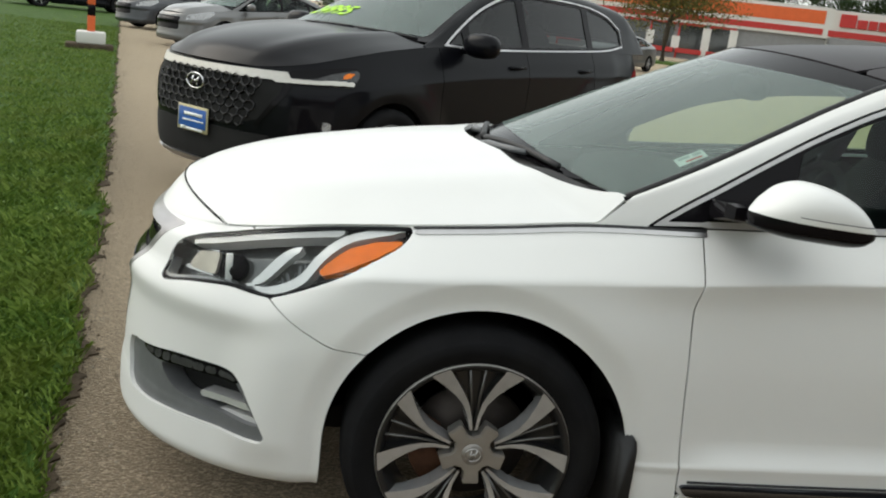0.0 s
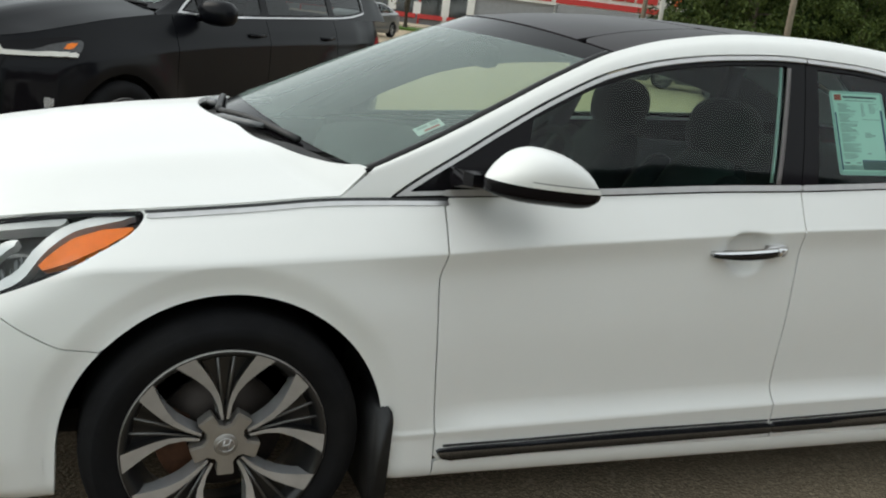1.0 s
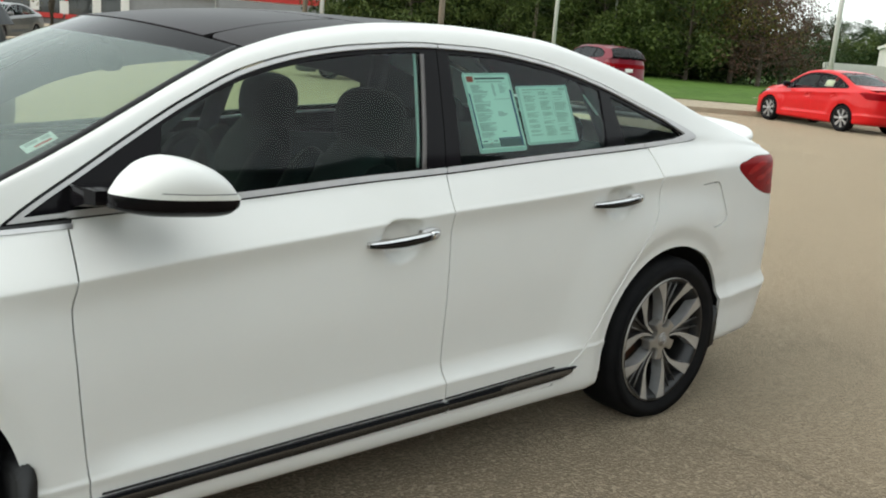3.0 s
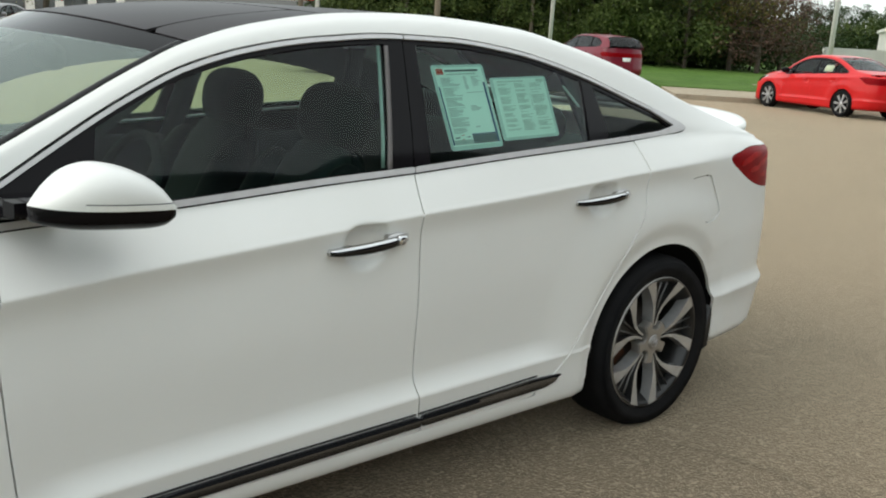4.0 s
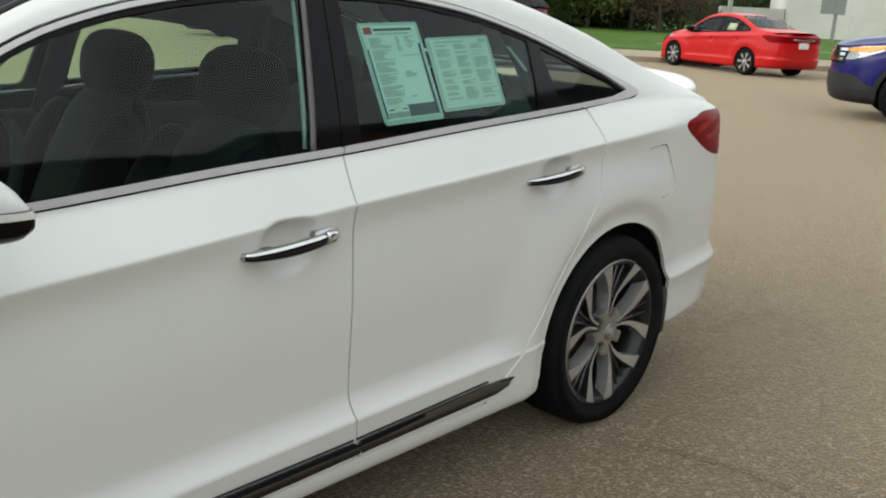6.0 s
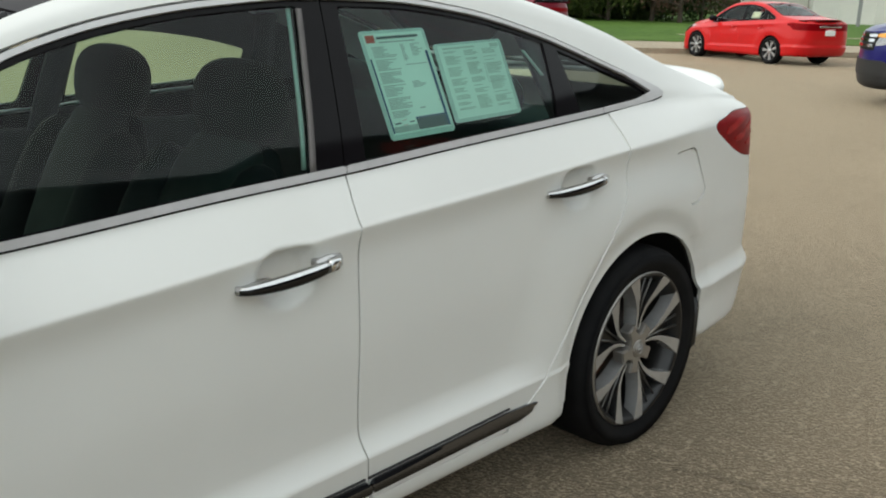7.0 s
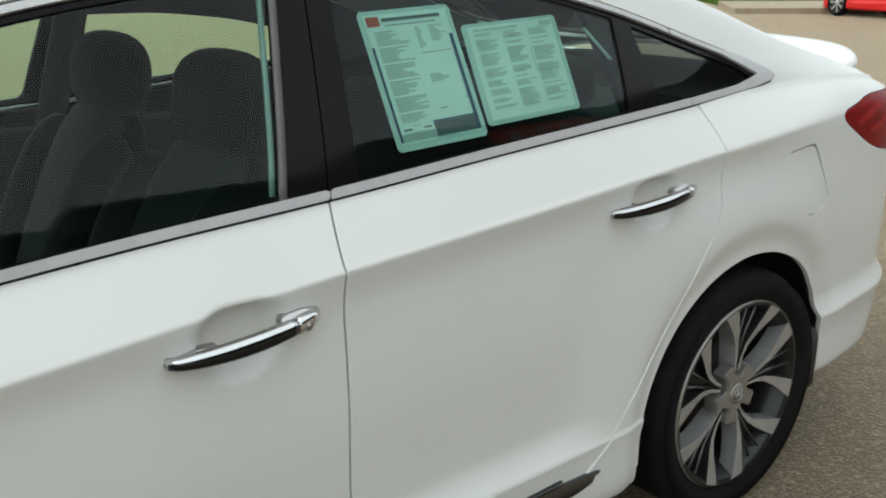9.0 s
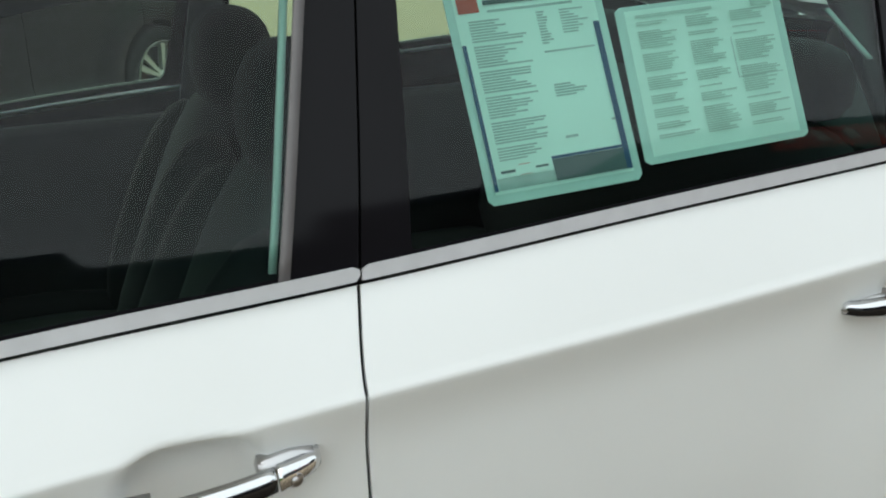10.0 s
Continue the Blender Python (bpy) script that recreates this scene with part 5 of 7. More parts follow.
def price_sheet(q):
    r = random.Random(4)
    q(0.07, 0.20, 0.885, 0.955, 2)
    q(0.23, 0.86, 0.915, 0.938, 4)
    q(0.25, 0.80, 0.88, 0.892, 0)
    for k in range(50):
        v = 0.84 - k * 0.0132
        if k % 9 != 8:
            q(0.12, 0.12 + r.uniform(0.14, 0.36), v, v + 0.0075, 0)
    for k in range(12):
        v = 0.85 - k * 0.0135
        q(0.55, 0.55 + r.uniform(0.04, 0.08), v, v + 0.008, 0)
        if k < 9:
            q(0.70, 0.70 + r.uniform(0.06, 0.18), v, v + 0.007, 0)
    q(0.55, 0.88, 0.66, 0.668, 0)
    for k in range(5):
        q(0.56, 0.56 + r.uniform(0.1, 0.24), 0.50 - k * 0.013, 0.508 - k * 0.013, 0)
    q(0.88, 0.94, 0.30, 0.312, 0), q(0.56, 0.64, 0.25, 0.262, 0)
    q(0.905, 0.945, 0.06, 0.78, 1), q(0.05, 0.075, 0.06, 0.74, 1), q(0.44, 0.905, 0.165, 0.178, 1)
    # footer: pale box with a red mark, dark panel with white lines
    q(0.08, 0.44, 0.062, 0.115, 0), q(0.44, 0.905, 0.062, 0.163, 4)
    q(0.08, 0.44, 0.120, 0.165, 3), q(0.23, 0.30, 0.118, 0.168, 2), q(0.11, 0.20, 0.135, 0.148, 4), q(0.33, 0.41, 0.138, 0.148, 4)
    for k in range(3):
        q(0.55, 0.88 - 0.03 * k, 0.140 - k * 0.018, 0.146 - k * 0.018, 0)
    q(0.60, 0.86, 0.076, 0.090, 3)


def warranty_sheet(q):
    r = random.Random(9)
    for c0, w in ((0.10, 0.24), (0.39, 0.22), (0.66, 0.26)):
        v = 0.88
        while v > 0.12:
            q(c0, c0 + w * r.uniform(0.55, 1.0), v, v + 0.010, 5)
            v -= 0.0145 if r.random() < 0.86 else 0.045
    q(0.10, 0.56, 0.915, 0.935, 5), q(0.80, 0.93, 0.90, 0.95, 5)
    q(0.64, 0.645, 0.45, 0.72, 0), q(0.64, 0.92, 0.45, 0.455, 0)


sheet_behind_glass("price_sheet", "printed price sheet in a clear sleeve behind the rear door glass", ((1.862, 1.074), (2.077, 1.083), (1.850, 1.322)), price_sheet)
sheet_behind_glass("warranty_sheet", "printed form in a clear sleeve behind the rear door glass", ((2.084, 1.098), (2.343, 1.109), (2.082, 1.289)), warranty_sheet)


# ---- other cars ----
def plain_car(name, label, paint, shape, spec, m, group="", step=0.05, rows=26, category="car", style="ten", scale=1.0):
    """A parked car from its body lines, with panes, lamps, wheels, mirrors and handles as parts."""
    top = thing(name, label, category, m @ Matrix.Scale(scale, 4), group)
    R, hub, wb, zr, yr = spec["arch"], shape.hub, shape.wheels[1], shape.zr, shape.yr
    for side in (-1, 1):
        P, inn = shape.flank(step, rows, side)
        X, Y, Z = P[..., 0], abs(P[..., 1]), P[..., 2]
        C = X + Y
        arch = np.minimum(np.hypot(X, Z - hub), np.hypot(X - wb, Z - hub)) - R
        arch = np.minimum(arch, np.minimum(np.where(Z < hub, abs(X) - R, 1.0), np.where(Z < hub, abs(X - wb) - R, 1.0)))
        lamp = np.where(X < 0.4, inside(spec["lamp"], C, Z), -1.0)
        tail = inside(spec["tail_lamp"], X, Z)
        clad = spec["cladding"]
        body = np.minimum.reduce([arch, -lamp, -tail, Z - clad if clad else np.ones(X.shape)])
        for k, (x0, x1) in enumerate(zip([-9] + spec["gaps"], spec["gaps"] + [9])):
            nm = ("front_fender", "front_door", "rear_door", "rear_quarter")[min(k, 3)]
            panel(nm, P, inn, np.minimum.reduce([body, X - x0 - 0.003, x1 - X - 0.003]), paint, top, lip=0.02)
        if clad:
            panel("lower_cladding", P, inn, np.minimum(arch, clad - Z), black_plastic, top, lip=0.02, offset=0.004)
        panel("inner_shell", P, inn, np.minimum(arch, -lamp), void_black, top, lip=0.0, offset=-0.03)
        panel("headlamp", P, inn, lamp, spec["lamp_mat"], top, lip=0.02, offset=0.002, label=spec.get("lamp_label", ""))
        if "amber" in spec:
            panel("amber_reflector", P, inn, np.where(X < 0.4, inside(spec["amber"], C, Z), -1.0), spec.get("amber_mat", amber_lens), top, lip=0.01, offset=0.008, label="amber reflector")
        panel("tail_lamp", P, inn, tail, red_lens, top, lip=0.02, offset=0.004, label="red tail lamp")
        if "intake" in spec:
            a_, b_, c_ = spec["intake"]
            panel("grille", P, inn, np.where(X < -0.4, np.minimum.reduce([b_ - Z, Z - a_, c_ - Y]), -1.0), gloss_black, top, lip=0.01, offset=0.006)
        if "extra" in spec:
            spec["extra"](top, P, inn, X, Y, Z, C)
        xa, xb = spec["upper"]
        U, uin = shape.upper(step, max(14, rows - 6), side, xa, xb)
        X, Z = U[..., 0], U[..., 2]
        lo, hi = spec["dlo"]
        xs = np.linspace(spec["dlo_x"][0], spec["dlo_x"][1], 40)
        outline = [(x, float(lo(x))) for x in xs] + [(x, float(hi(x))) for x in xs[::-1]]
        dlo = inside(outline, X, Z)
        panel("roof_rail", U, uin, -dlo - 0.002, paint, top, lip=0.015)
        posts = np.minimum.reduce([abs(X - x) - 0.045 for x in spec["posts"]])
        glass_field = np.minimum(dlo - 0.03, posts)
        panel("window_frame", U, uin, np.minimum(dlo, -glass_field), gloss_black, top, lip=0.01, offset=-0.004)
        if spec["bright"]:
            panel("window_trim", U, uin, np.minimum(dlo + 0.002, spec.get("trim_width", 0.022) - dlo), satin_chrome if "trim_width" in spec else chrome, top, lip=0.01, offset=0.006)
        cuts = [-9] + spec["posts"] + [9]
        for x0, x1 in zip(cuts, cuts[1:]):
            ob = panel("side_glass", U, uin, np.minimum.reduce([glass_field + 0.004, X - x0, x1 - X]), spec["glass"], top, lip=0.0, offset=-0.01)
            if ob:
                ob.visible_shadow = False
        bm = bmesh.new()
        y = float(shape.yb(1.0)) * side
        size = spec.get("mirror_size", (0.075, 0.115, 0.075))
        ellipsoid(bm, (spec["mirror"][0], y + side * (size[1] + 0.015), spec["mirror"][1]), size, 16, power=2.8)
        tube(bm, [(spec["mirror"][0] - 0.02, y, spec["mirror"][1] - 0.05), (spec["mirror"][0], y + side * 0.1, spec["mirror"][1] - 0.04)], 0.025, 8)
        part("door_mirror", bm, spec.get("mirror_mat", paint), top)
        for gx in spec["handles"]:
            bm = bmesh.new()
            yy = side * (spec["handle_y"])
            tube(bm, [(gx - 0.11, yy, spec["handle_z"]), (gx, yy + side * 0.03, spec["handle_z"] + 0.005), (gx + 0.11, yy, spec["handle_z"] + 0.01)], 0.014, 8)
            part("door_handle", bm, spec.get("handle_mat", paint), top)
        for wx in shape.wheels:
            bm = revolve([(R + 0.02, -0.84), (R + 0.02, -0.5), (0.001, -0.5)], 24)
            bmesh.ops.delete(bm, geom=[v for v in bm.verts if v.co.z < -0.1], context="VERTS")
            for v in bm.verts:
                v.co = Vector((v.co.x + wx, -side * v.co.y, v.co.z + hub))
            part("wheel_arch_liner", bm, void_black, top)
            wheel(top, wx, side * (shape.flare - 0.005), hub, radius=hub, rim=spec["rim"], style=style, dark=spec.get("rim_mat"), n=40, turn=17)
    hx0, hx1 = spec["hood_x"]
    edge = lambda b: (hx0 + b * (hx1 - hx0), shape.ring_y(hx0 + b * (hx1 - hx0)) - 0.008, float(shape.zb(hx0 + b * (hx1 - hx0))) + 0.002)
    P, inn, A, B = crown(edge, spec["hood"], 31, 24, zp=2.6)
    P[..., 2] += 0.022 * np.exp(-((abs(A) - 0.62) / 0.13) ** 2) * smoothstep(0.0, 0.4, B)
    panel("hood", P, inn, np.ones(P.shape[:2]), paint, top, lip=0.02)
    for nm, (x0, x1), centre, kind in spec["bands"]:
        ed = lambda b, x0=x0, x1=x1: (x0 + b * (x1 - x0), float(yr(x0 + b * (x1 - x0))) - 0.004, float(zr(x0 + b * (x1 - x0))) - 0.002)
        P, inn, A, B = crown(ed, centre, 25, 18, zp=2.4)
        if kind == "glass":
            f = np.minimum(np.minimum(B - 0.07, 0.95 - B), 0.94 - abs(A))
            ob = panel(nm, P, inn, f, spec["glass"] if nm == "rear_window" else screen_glass, top, lip=0.0)
            ob.visible_shadow = False
            panel("screen_border", P, inn, -f, gloss_black, top, lip=0.004, offset=-0.001)
        else:
            panel(nm, P, inn, np.ones(P.shape[:2]), kind, top, lip=0.01)
    bm = bmesh.new()
    box(bm, -spec["ends"][0], -0.45, -0.6, 0.6, 0.3, 0.75, bevel=0.05)
    box(bm, 0.42, wb - 0.42, -0.78, 0.78, 0.2, 0.45, bevel=0.03)
    box(bm, -0.45, wb + 0.5, -0.5, 0.5, 0.25, 0.6, bevel=0.03)
    box(bm, 0.5, wb + 0.55, -0.66, 0.66, 0.55, float(shape.zb(1.2)) - 0.08, bevel=0.05)
    for x in (1.35, 2.3):
        for y in (-0.36, 0.36):
            ellipsoid(bm, (x, y, float(shape.zb(1.2)) - 0.02), (0.09, 0.22, 0.26), 12, power=3)
            ellipsoid(bm, (x + 0.1, y, float(shape.zb(1.2)) + 0.27), (0.05, 0.12, 0.09), 10, power=2.6)
    part("cabin_and_floor", bm, seat_dark, top)
    bm = bmesh.new()
    z0, z1 = spec["rear_face"]
    box(bm, spec["ends"][1] - 0.34, spec["ends"][1] - 0.14, -0.55, 0.55, 0.32, z1, bevel=0.06)
    part("rear_face", bm, paint, top)
    bm = bmesh.new()
    box(bm, spec["ends"][1] - 0.02, spec["ends"][1] + 0.012, -0.16, 0.16, z0, z0 + 0.13, bevel=0.006)
    part("rear_plate", bm, spec.get("plate_mat", paper), top)
    if "finish" in spec:
        spec["finish"](top)
    return top


# body lines of a tall five-door car
s_belt = line((-0.93, 0.935), (-0.6, 0.99), (-0.2, 1.04), (0.3, 1.10), (0.6, 1.135), (1.2, 1.165), (2.2, 1.205), (2.9, 1.235), (3.6, 1.245))
s_belt_y = line((-0.93, 0.70), (-0.3, 0.79), (0.3, 0.82), (1.2, 0.84), (2.2, 0.845), (3.0, 0.825), (3.8, 0.77))
s_crease = line((-0.5, 0.84), (0.3, 0.93), (1.2, 0.99), (2.8, 1.035), (3.8, 1.05))


def tall_shape(lift):
    """Body lines of the tall cars; lift raises the waist and the roof behind the nose."""
    belt = lambda x: s_belt(x) + lift * smoothstep(-0.9, 0.1, x) * (1 - smoothstep(0.35, 1.1, x))
    roof = line((0.36, 1.115), (0.50, 1.17), (0.9, 1.39), (1.25, 1.56), (1.5, 1.64), (1.95, 1.685), (2.6, 1.675), (3.1, 1.635), (3.4, 1.59), (3.6, 1.46), (3.72, 1.29))
    return Shape(
        x0=-0.05, nf=3.0, x1=3.1, nr=3.6, nose=(-0.3, -0.6), tail=(2.95, 3.3), hub=0.37, wheels=(0.0, 2.765), flare=0.93, flare_r=0.46, sharp=(6, 7), dishes=(),
        rows=[
            (0.24, 0.85, 0.24, 0.80, -0.86, 0.30, 0.82, 3.70),
            (0.29, 0.90, 0.27, 0.85, -0.91, 0.34, 0.87, 3.77),
            (0.40, 0.91, 0.36, 0.885, -0.935, 0.42, 0.90, 3.82),
            (0.50, 0.895, 0.47, 0.895, -0.94, 0.52, 0.905, 3.83),
            (0.64, 0.90, 0.60, 0.90, -0.94, 0.66, 0.90, 3.82),
            (0.80, 0.908, 0.72, 0.90, -0.935, 0.82, 0.89, 3.80),
            (lambda x: s_crease(x) - 0.01, 0.912, 0.80, 0.885, -0.93, lambda x: s_crease(x) - 0.01, 0.875, 3.78),
            (lambda x: s_crease(x) + 0.008, 0.906, 0.82, 0.88, -0.925, lambda x: s_crease(x) + 0.008, 0.87, 3.78),
            (lambda x: 0.5 * (s_crease(x) + belt(x)), lambda x: 0.5 * (0.906 + s_belt_y(x)) + 0.008, 0.88, 0.84, -0.915, lambda x: 0.5 * (s_crease(x) + belt(x)), 0.845, 3.77),
            (belt, s_belt_y, belt, 0.80, -0.90, belt, 0.81, 3.76),
        ],
        zb=belt, yb=s_belt_y,
        zr=lambda x: roof(x) + lift * (1 - 0.7 * smoothstep(0.4, 1.3, x)),
        yr=line((0.36, 0.80), (0.8, 0.70), (1.15, 0.63), (1.6, 0.60), (2.4, 0.60), (3.2, 0.61), (3.55, 0.64), (3.72, 0.72)),
        tumble=line((0, 0), (0.45, 0.36), (0.88, 0.72), (0.95, 0.83), (1, 1)),
    )


suv_shape, black_shape = tall_shape(0.0), tall_shape(0.055)
suv_spec = dict(
    arch=0.415, cladding=0.0, gaps=[0.52, 1.60, 2.62], rim=0.262, upper=(0.38, 3.70), dlo=(line((0.55, 1.145), (0.7, 1.15), (1.2, 1.177), (2.2, 1.217), (2.9, 1.25), (3.25, 1.30)), line((0.55, 1.15), (0.9, 1.355), (1.25, 1.515), (1.5, 1.59), (1.9, 1.628), (2.6, 1.61), (3.0, 1.55), (3.25, 1.43))),
    dlo_x=(0.57, 3.24), posts=[0.88, 1.62, 2.62], bright=True, glass=dark_glass, mirror=(0.74, 1.21), handles=(1.44, 2.46), handle_y=0.895, handle_z=1.07, hood_x=(-0.84, 0.43),
    hood=lerp_path((-0.915, 0.955), (-0.8, 1.02), (-0.55, 1.07), (-0.1, 1.125), (0.27, 1.165)),
    bands=(("windscreen", (0.45, 1.40), lerp_path((0.28, 1.16), (0.62, 1.35), (0.95, 1.52), (1.22, 1.645)), "glass"),
           ("roof", (1.41, 3.40), lerp_path((1.23, 1.65), (1.75, 1.71), (2.4, 1.715), (3.45, 1.66)), None),
           ("rear_window", (3.41, 3.71), lerp_path((3.46, 1.655), (3.6, 1.51), (3.74, 1.31)), "glass")),
    ends=(0.75, 3.80), rear_face=(0.80, 1.25), lamp=[(-0.20, 0.905), (-0.02, 0.955), (0.30, 0.985), (0.52, 1.0), (0.56, 0.985), (0.50, 0.95), (0.25, 0.918), (0.0, 0.89)], lamp_mat=gloss_black, tail_lamp=[(3.35, 1.02), (3.45, 1.10), (3.85, 1.08), (3.85, 0.95), (3.5, 0.94)],
)


def suv_spec_with(paint, **more):
    s = dict(suv_spec)
    s["bands"] = tuple((a, b, c, paint if d is None else d) for a, b, c, d in s["bands"])
    s.update(more)
    return s


def black_suv_front(top, P, inn, X, Y, Z, C):
    """Chrome brow, honeycomb grille, lower lamps in dark pockets."""
    nose = X < -0.35
    mesh_ = np.where(nose, np.minimum.reduce([0.875 + 0.02 * Y - Z, Z - 0.56 - 0.30 * np.maximum(Y - 0.33, 0), 0.66 - 0.62 * np.maximum(0.80 - Z, 0) - Y]), -1.0)
    panel("grille_back", P, inn, mesh_, void_black, top, lip=0.0, offset=0.006)
    brow = np.where(X < 0.2, np.minimum.reduce([0.027 - abs(Z - (0.899 + 0.018 * Y)), 0.90 - Y, 0.55 - C]), -1.0)
    strip = np.where(X < 0.2, np.minimum.reduce([0.015 - abs(Z - (0.884 + 0.03 * (Y - 0.62))), 0.90 - Y, 0.53 - C]), -1.0)
    brow = np.where(Y > 0.66, strip, np.where(Y > 0.60, np.maximum(brow, strip), brow))
    panel("grille_brow", P, inn, brow, champagne_trim, top, lip=0.02, offset=0.016, label="satin chrome grille brow")
    slot = np.where(X < 0.3, np.minimum.reduce([Y - 0.62, 0.56 - C, Z - 0.899 - 0.03 * (Y - 0.62), 0.905 + 0.075 * np.clip((C - 0.02) / 0.5, 0, 1) - Z]), -1.0)
    panel("upper_lamp", P, inn, slot, lamp_dark, top, lip=0.01, offset=0.006, label="slim dark upper lamp")
    side_bar = np.where(nose, np.minimum.reduce([0.018 - abs(Y - (0.675 - 0.62 * np.maximum(0.80 - Z, 0))), 0.88 - Z, Z - 0.58]), -1.0)
    panel("grille_side_bar", P, inn, side_bar, gloss_black, top, lip=0.02, offset=0.012)
    pocket = np.where(X < -0.1, np.minimum.reduce([0.79 - Z, Z - 0.52, Y - 0.72, 0.36 - C]), -1.0)
    panel("lamp_pocket", P, inn, pocket, gloss_black, top, lip=0.02, offset=0.004)
    cell = np.where(X < -0.1, np.minimum.reduce([0.645 - Z, Z - 0.585, C - 0.26, 0.335 - C]), -1.0)
    panel("lower_headlamp", P, inn, cell, lamp_clear, top, lip=0.02, offset=0.010, label="clear lower headlamp")
    lip_ = np.where(nose, np.minimum.reduce([0.285 - Z, Z - 0.245, 0.95 - Y]), -1.0)
    panel("skid_lip", P, inn, lip_, satin_chrome, top, lip=0.03, offset=0.012, label="silver lower bumper lip")
    low = np.where(nose, np.minimum.reduce([0.53 - Z, Z - 0.30, 0.62 - Y]), -1.0)
    panel("lower_intake", P, inn, low, void_black, top, lip=0.01, offset=0.005)


lamp_clear = mat("lamp_reflector", (0.33, 0.33, 0.33), 0.15, metal=0.7, coat=1.0, vary=0.25, scale=25)


def black_suv_badges(top):
    # honeycomb: rows of staggered arched cells across the grille
    y = -0.66
    row = 0
    for z in np.arange(0.60, 0.87, 0.052):
        half = 0.58 - 0.62 * max(0.80 - z, 0)
        for k in range(-9, 10):
            yy = (k + 0.5 * (row % 2)) * 0.082
            if abs(yy) > half - 0.02 or yy > 0.47 or (yy > 0.36 and z > 0.82):
                continue
            xf = -0.05 - 0.89 * (1 - min(1, (abs(yy) / 0.90)) ** 3.0) ** (1 / 3.0) - 0.006
            bm = bmesh.new()
            # six-sided cell, each ring touching the next
            ring = [(xf + 0.003 * math.sin(q), yy + 0.046 * math.cos(q), z + 0.034 * math.sin(q)) for q in (math.pi / 6 + k6 * math.pi / 3 for k6 in range(7))]
            tube(bm, ring, 0.0062, 5)
            part("grille_cell", bm, dark_chrome_cell, top)
        row += 1
    bm = bmesh.new()
    c = Vector((-0.965, 0, 0.80))
    tube(bm, [c + Vector((0, 0.092 * math.cos(a), 0.050 * math.sin(a))) for a in np.linspace(0, 2 * math.pi, 33)], 0.006, 8)
    for k in (-1, 1):
        tube(bm, [c + Vector((0, k * 0.030 + 0.012, -0.030)), c + Vector((-0.003, k * 0.026, 0)), c + Vector((0, k * 0.030 - 0.012, 0.030))], 0.008, 8)
    tube(bm, [c + Vector((0, -0.030, 0.006)), c + Vector((0, 0.030, -0.006))], 0.007, 8)
    part("emblem", bm, chrome, top, "chrome oval emblem")
    pl = new("front_plate")
    pl.parent = top
    tagged(pl, "blue dealer plate in a thin frame")
    bm = bmesh.new()
    box(bm, -0.975, -0.963, -0.165, 0.165, 0.460, 0.630, bevel=0.004)
    part("plate_frame", bm, plate_frame, pl)
    bm = bmesh.new()
    box(bm, -0.979, -0.970, -0.150, 0.150, 0.485, 0.615, bevel=0.002)
    part("plate_face", bm, plate_blue, pl)
    for y0, y1, z0, z1, mt in ((-0.115, 0.085, 0.563, 0.585, paper), (-0.13, 0.10, 0.527, 0.537, paper), (-0.12, 0.06, 0.467, 0.483, paper), (0.08, 0.12, 0.465, 0.487, paper)):
        bm = bmesh.new()
        box(bm, -0.982, -0.976, y0, y1, z0, z1)
        part("plate_print", bm, mt, pl)
    # wipers and price figures on the screen
    for k, (y0, y1) in enumerate(((0.45, -0.15), (-0.2, -0.68))):
        bm = bmesh.new()
        tube(bm, [(0.30 + 0.15 * (y / 0.7) ** 2, y, 1.250 - 0.03 * (y / 0.7) ** 2) for y in np.linspace(y0, y1, 8)], 0.009, 6)
        part("wiper", bm, black_plastic, top)


plate_frame = mat("plate_frame", (0.55, 0.50, 0.30), 0.4, metal=0.6, vary=0.1, scale=20)
plate_blue = mat("plate_blue", (0.03, 0.12, 0.42), 0.4, vary=0.15, scale=8)
dark_chrome_cell = mat("grille_cell_grey", (0.03, 0.03, 0.032), 0.4, metal=0.3, vary=0.1, scale=20)
black_suv_pose = pose(-0.734, 4.0, 0, 0, 0, 44.8)
black_spec = suv_spec_with(black_paint, extra=black_suv_front, finish=black_suv_badges, mirror=(0.80, 1.215), mirror_size=(0.085, 0.15, 0.09), handle_z=1.06, trim_width=0.012,
                           hood=lerp_path((-0.925, 0.955), (-0.82, 1.055), (-0.55, 1.145), (-0.1, 1.215), (0.27, 1.24)), amber=[(0.37, 0.928), (0.38, 0.945), (0.48, 0.964), (0.52, 0.965), (0.50, 0.935), (0.44, 0.922)])
black_spec["dlo"] = (lambda x: suv_spec["dlo"][0](x) + 0.045 * (1 - smoothstep(0.5, 1.1, x)), lambda x: suv_spec["dlo"][1](x) + 0.016)
black_spec["bands"] = tuple((nm, xs, (lambda b, f=f, k=nm == "windscreen": (f(b)[0], f(b)[1] + 0.016 + (0.039 * (1 - b) if k else 0))), kind) for nm, xs, f, kind in black_spec["bands"])
plain_car("suv", "glossy black five-door SUV with honeycomb grille and blue plate", black_paint, black_shape, black_spec, black_suv_pose, step=0.03, rows=44, style="ten")
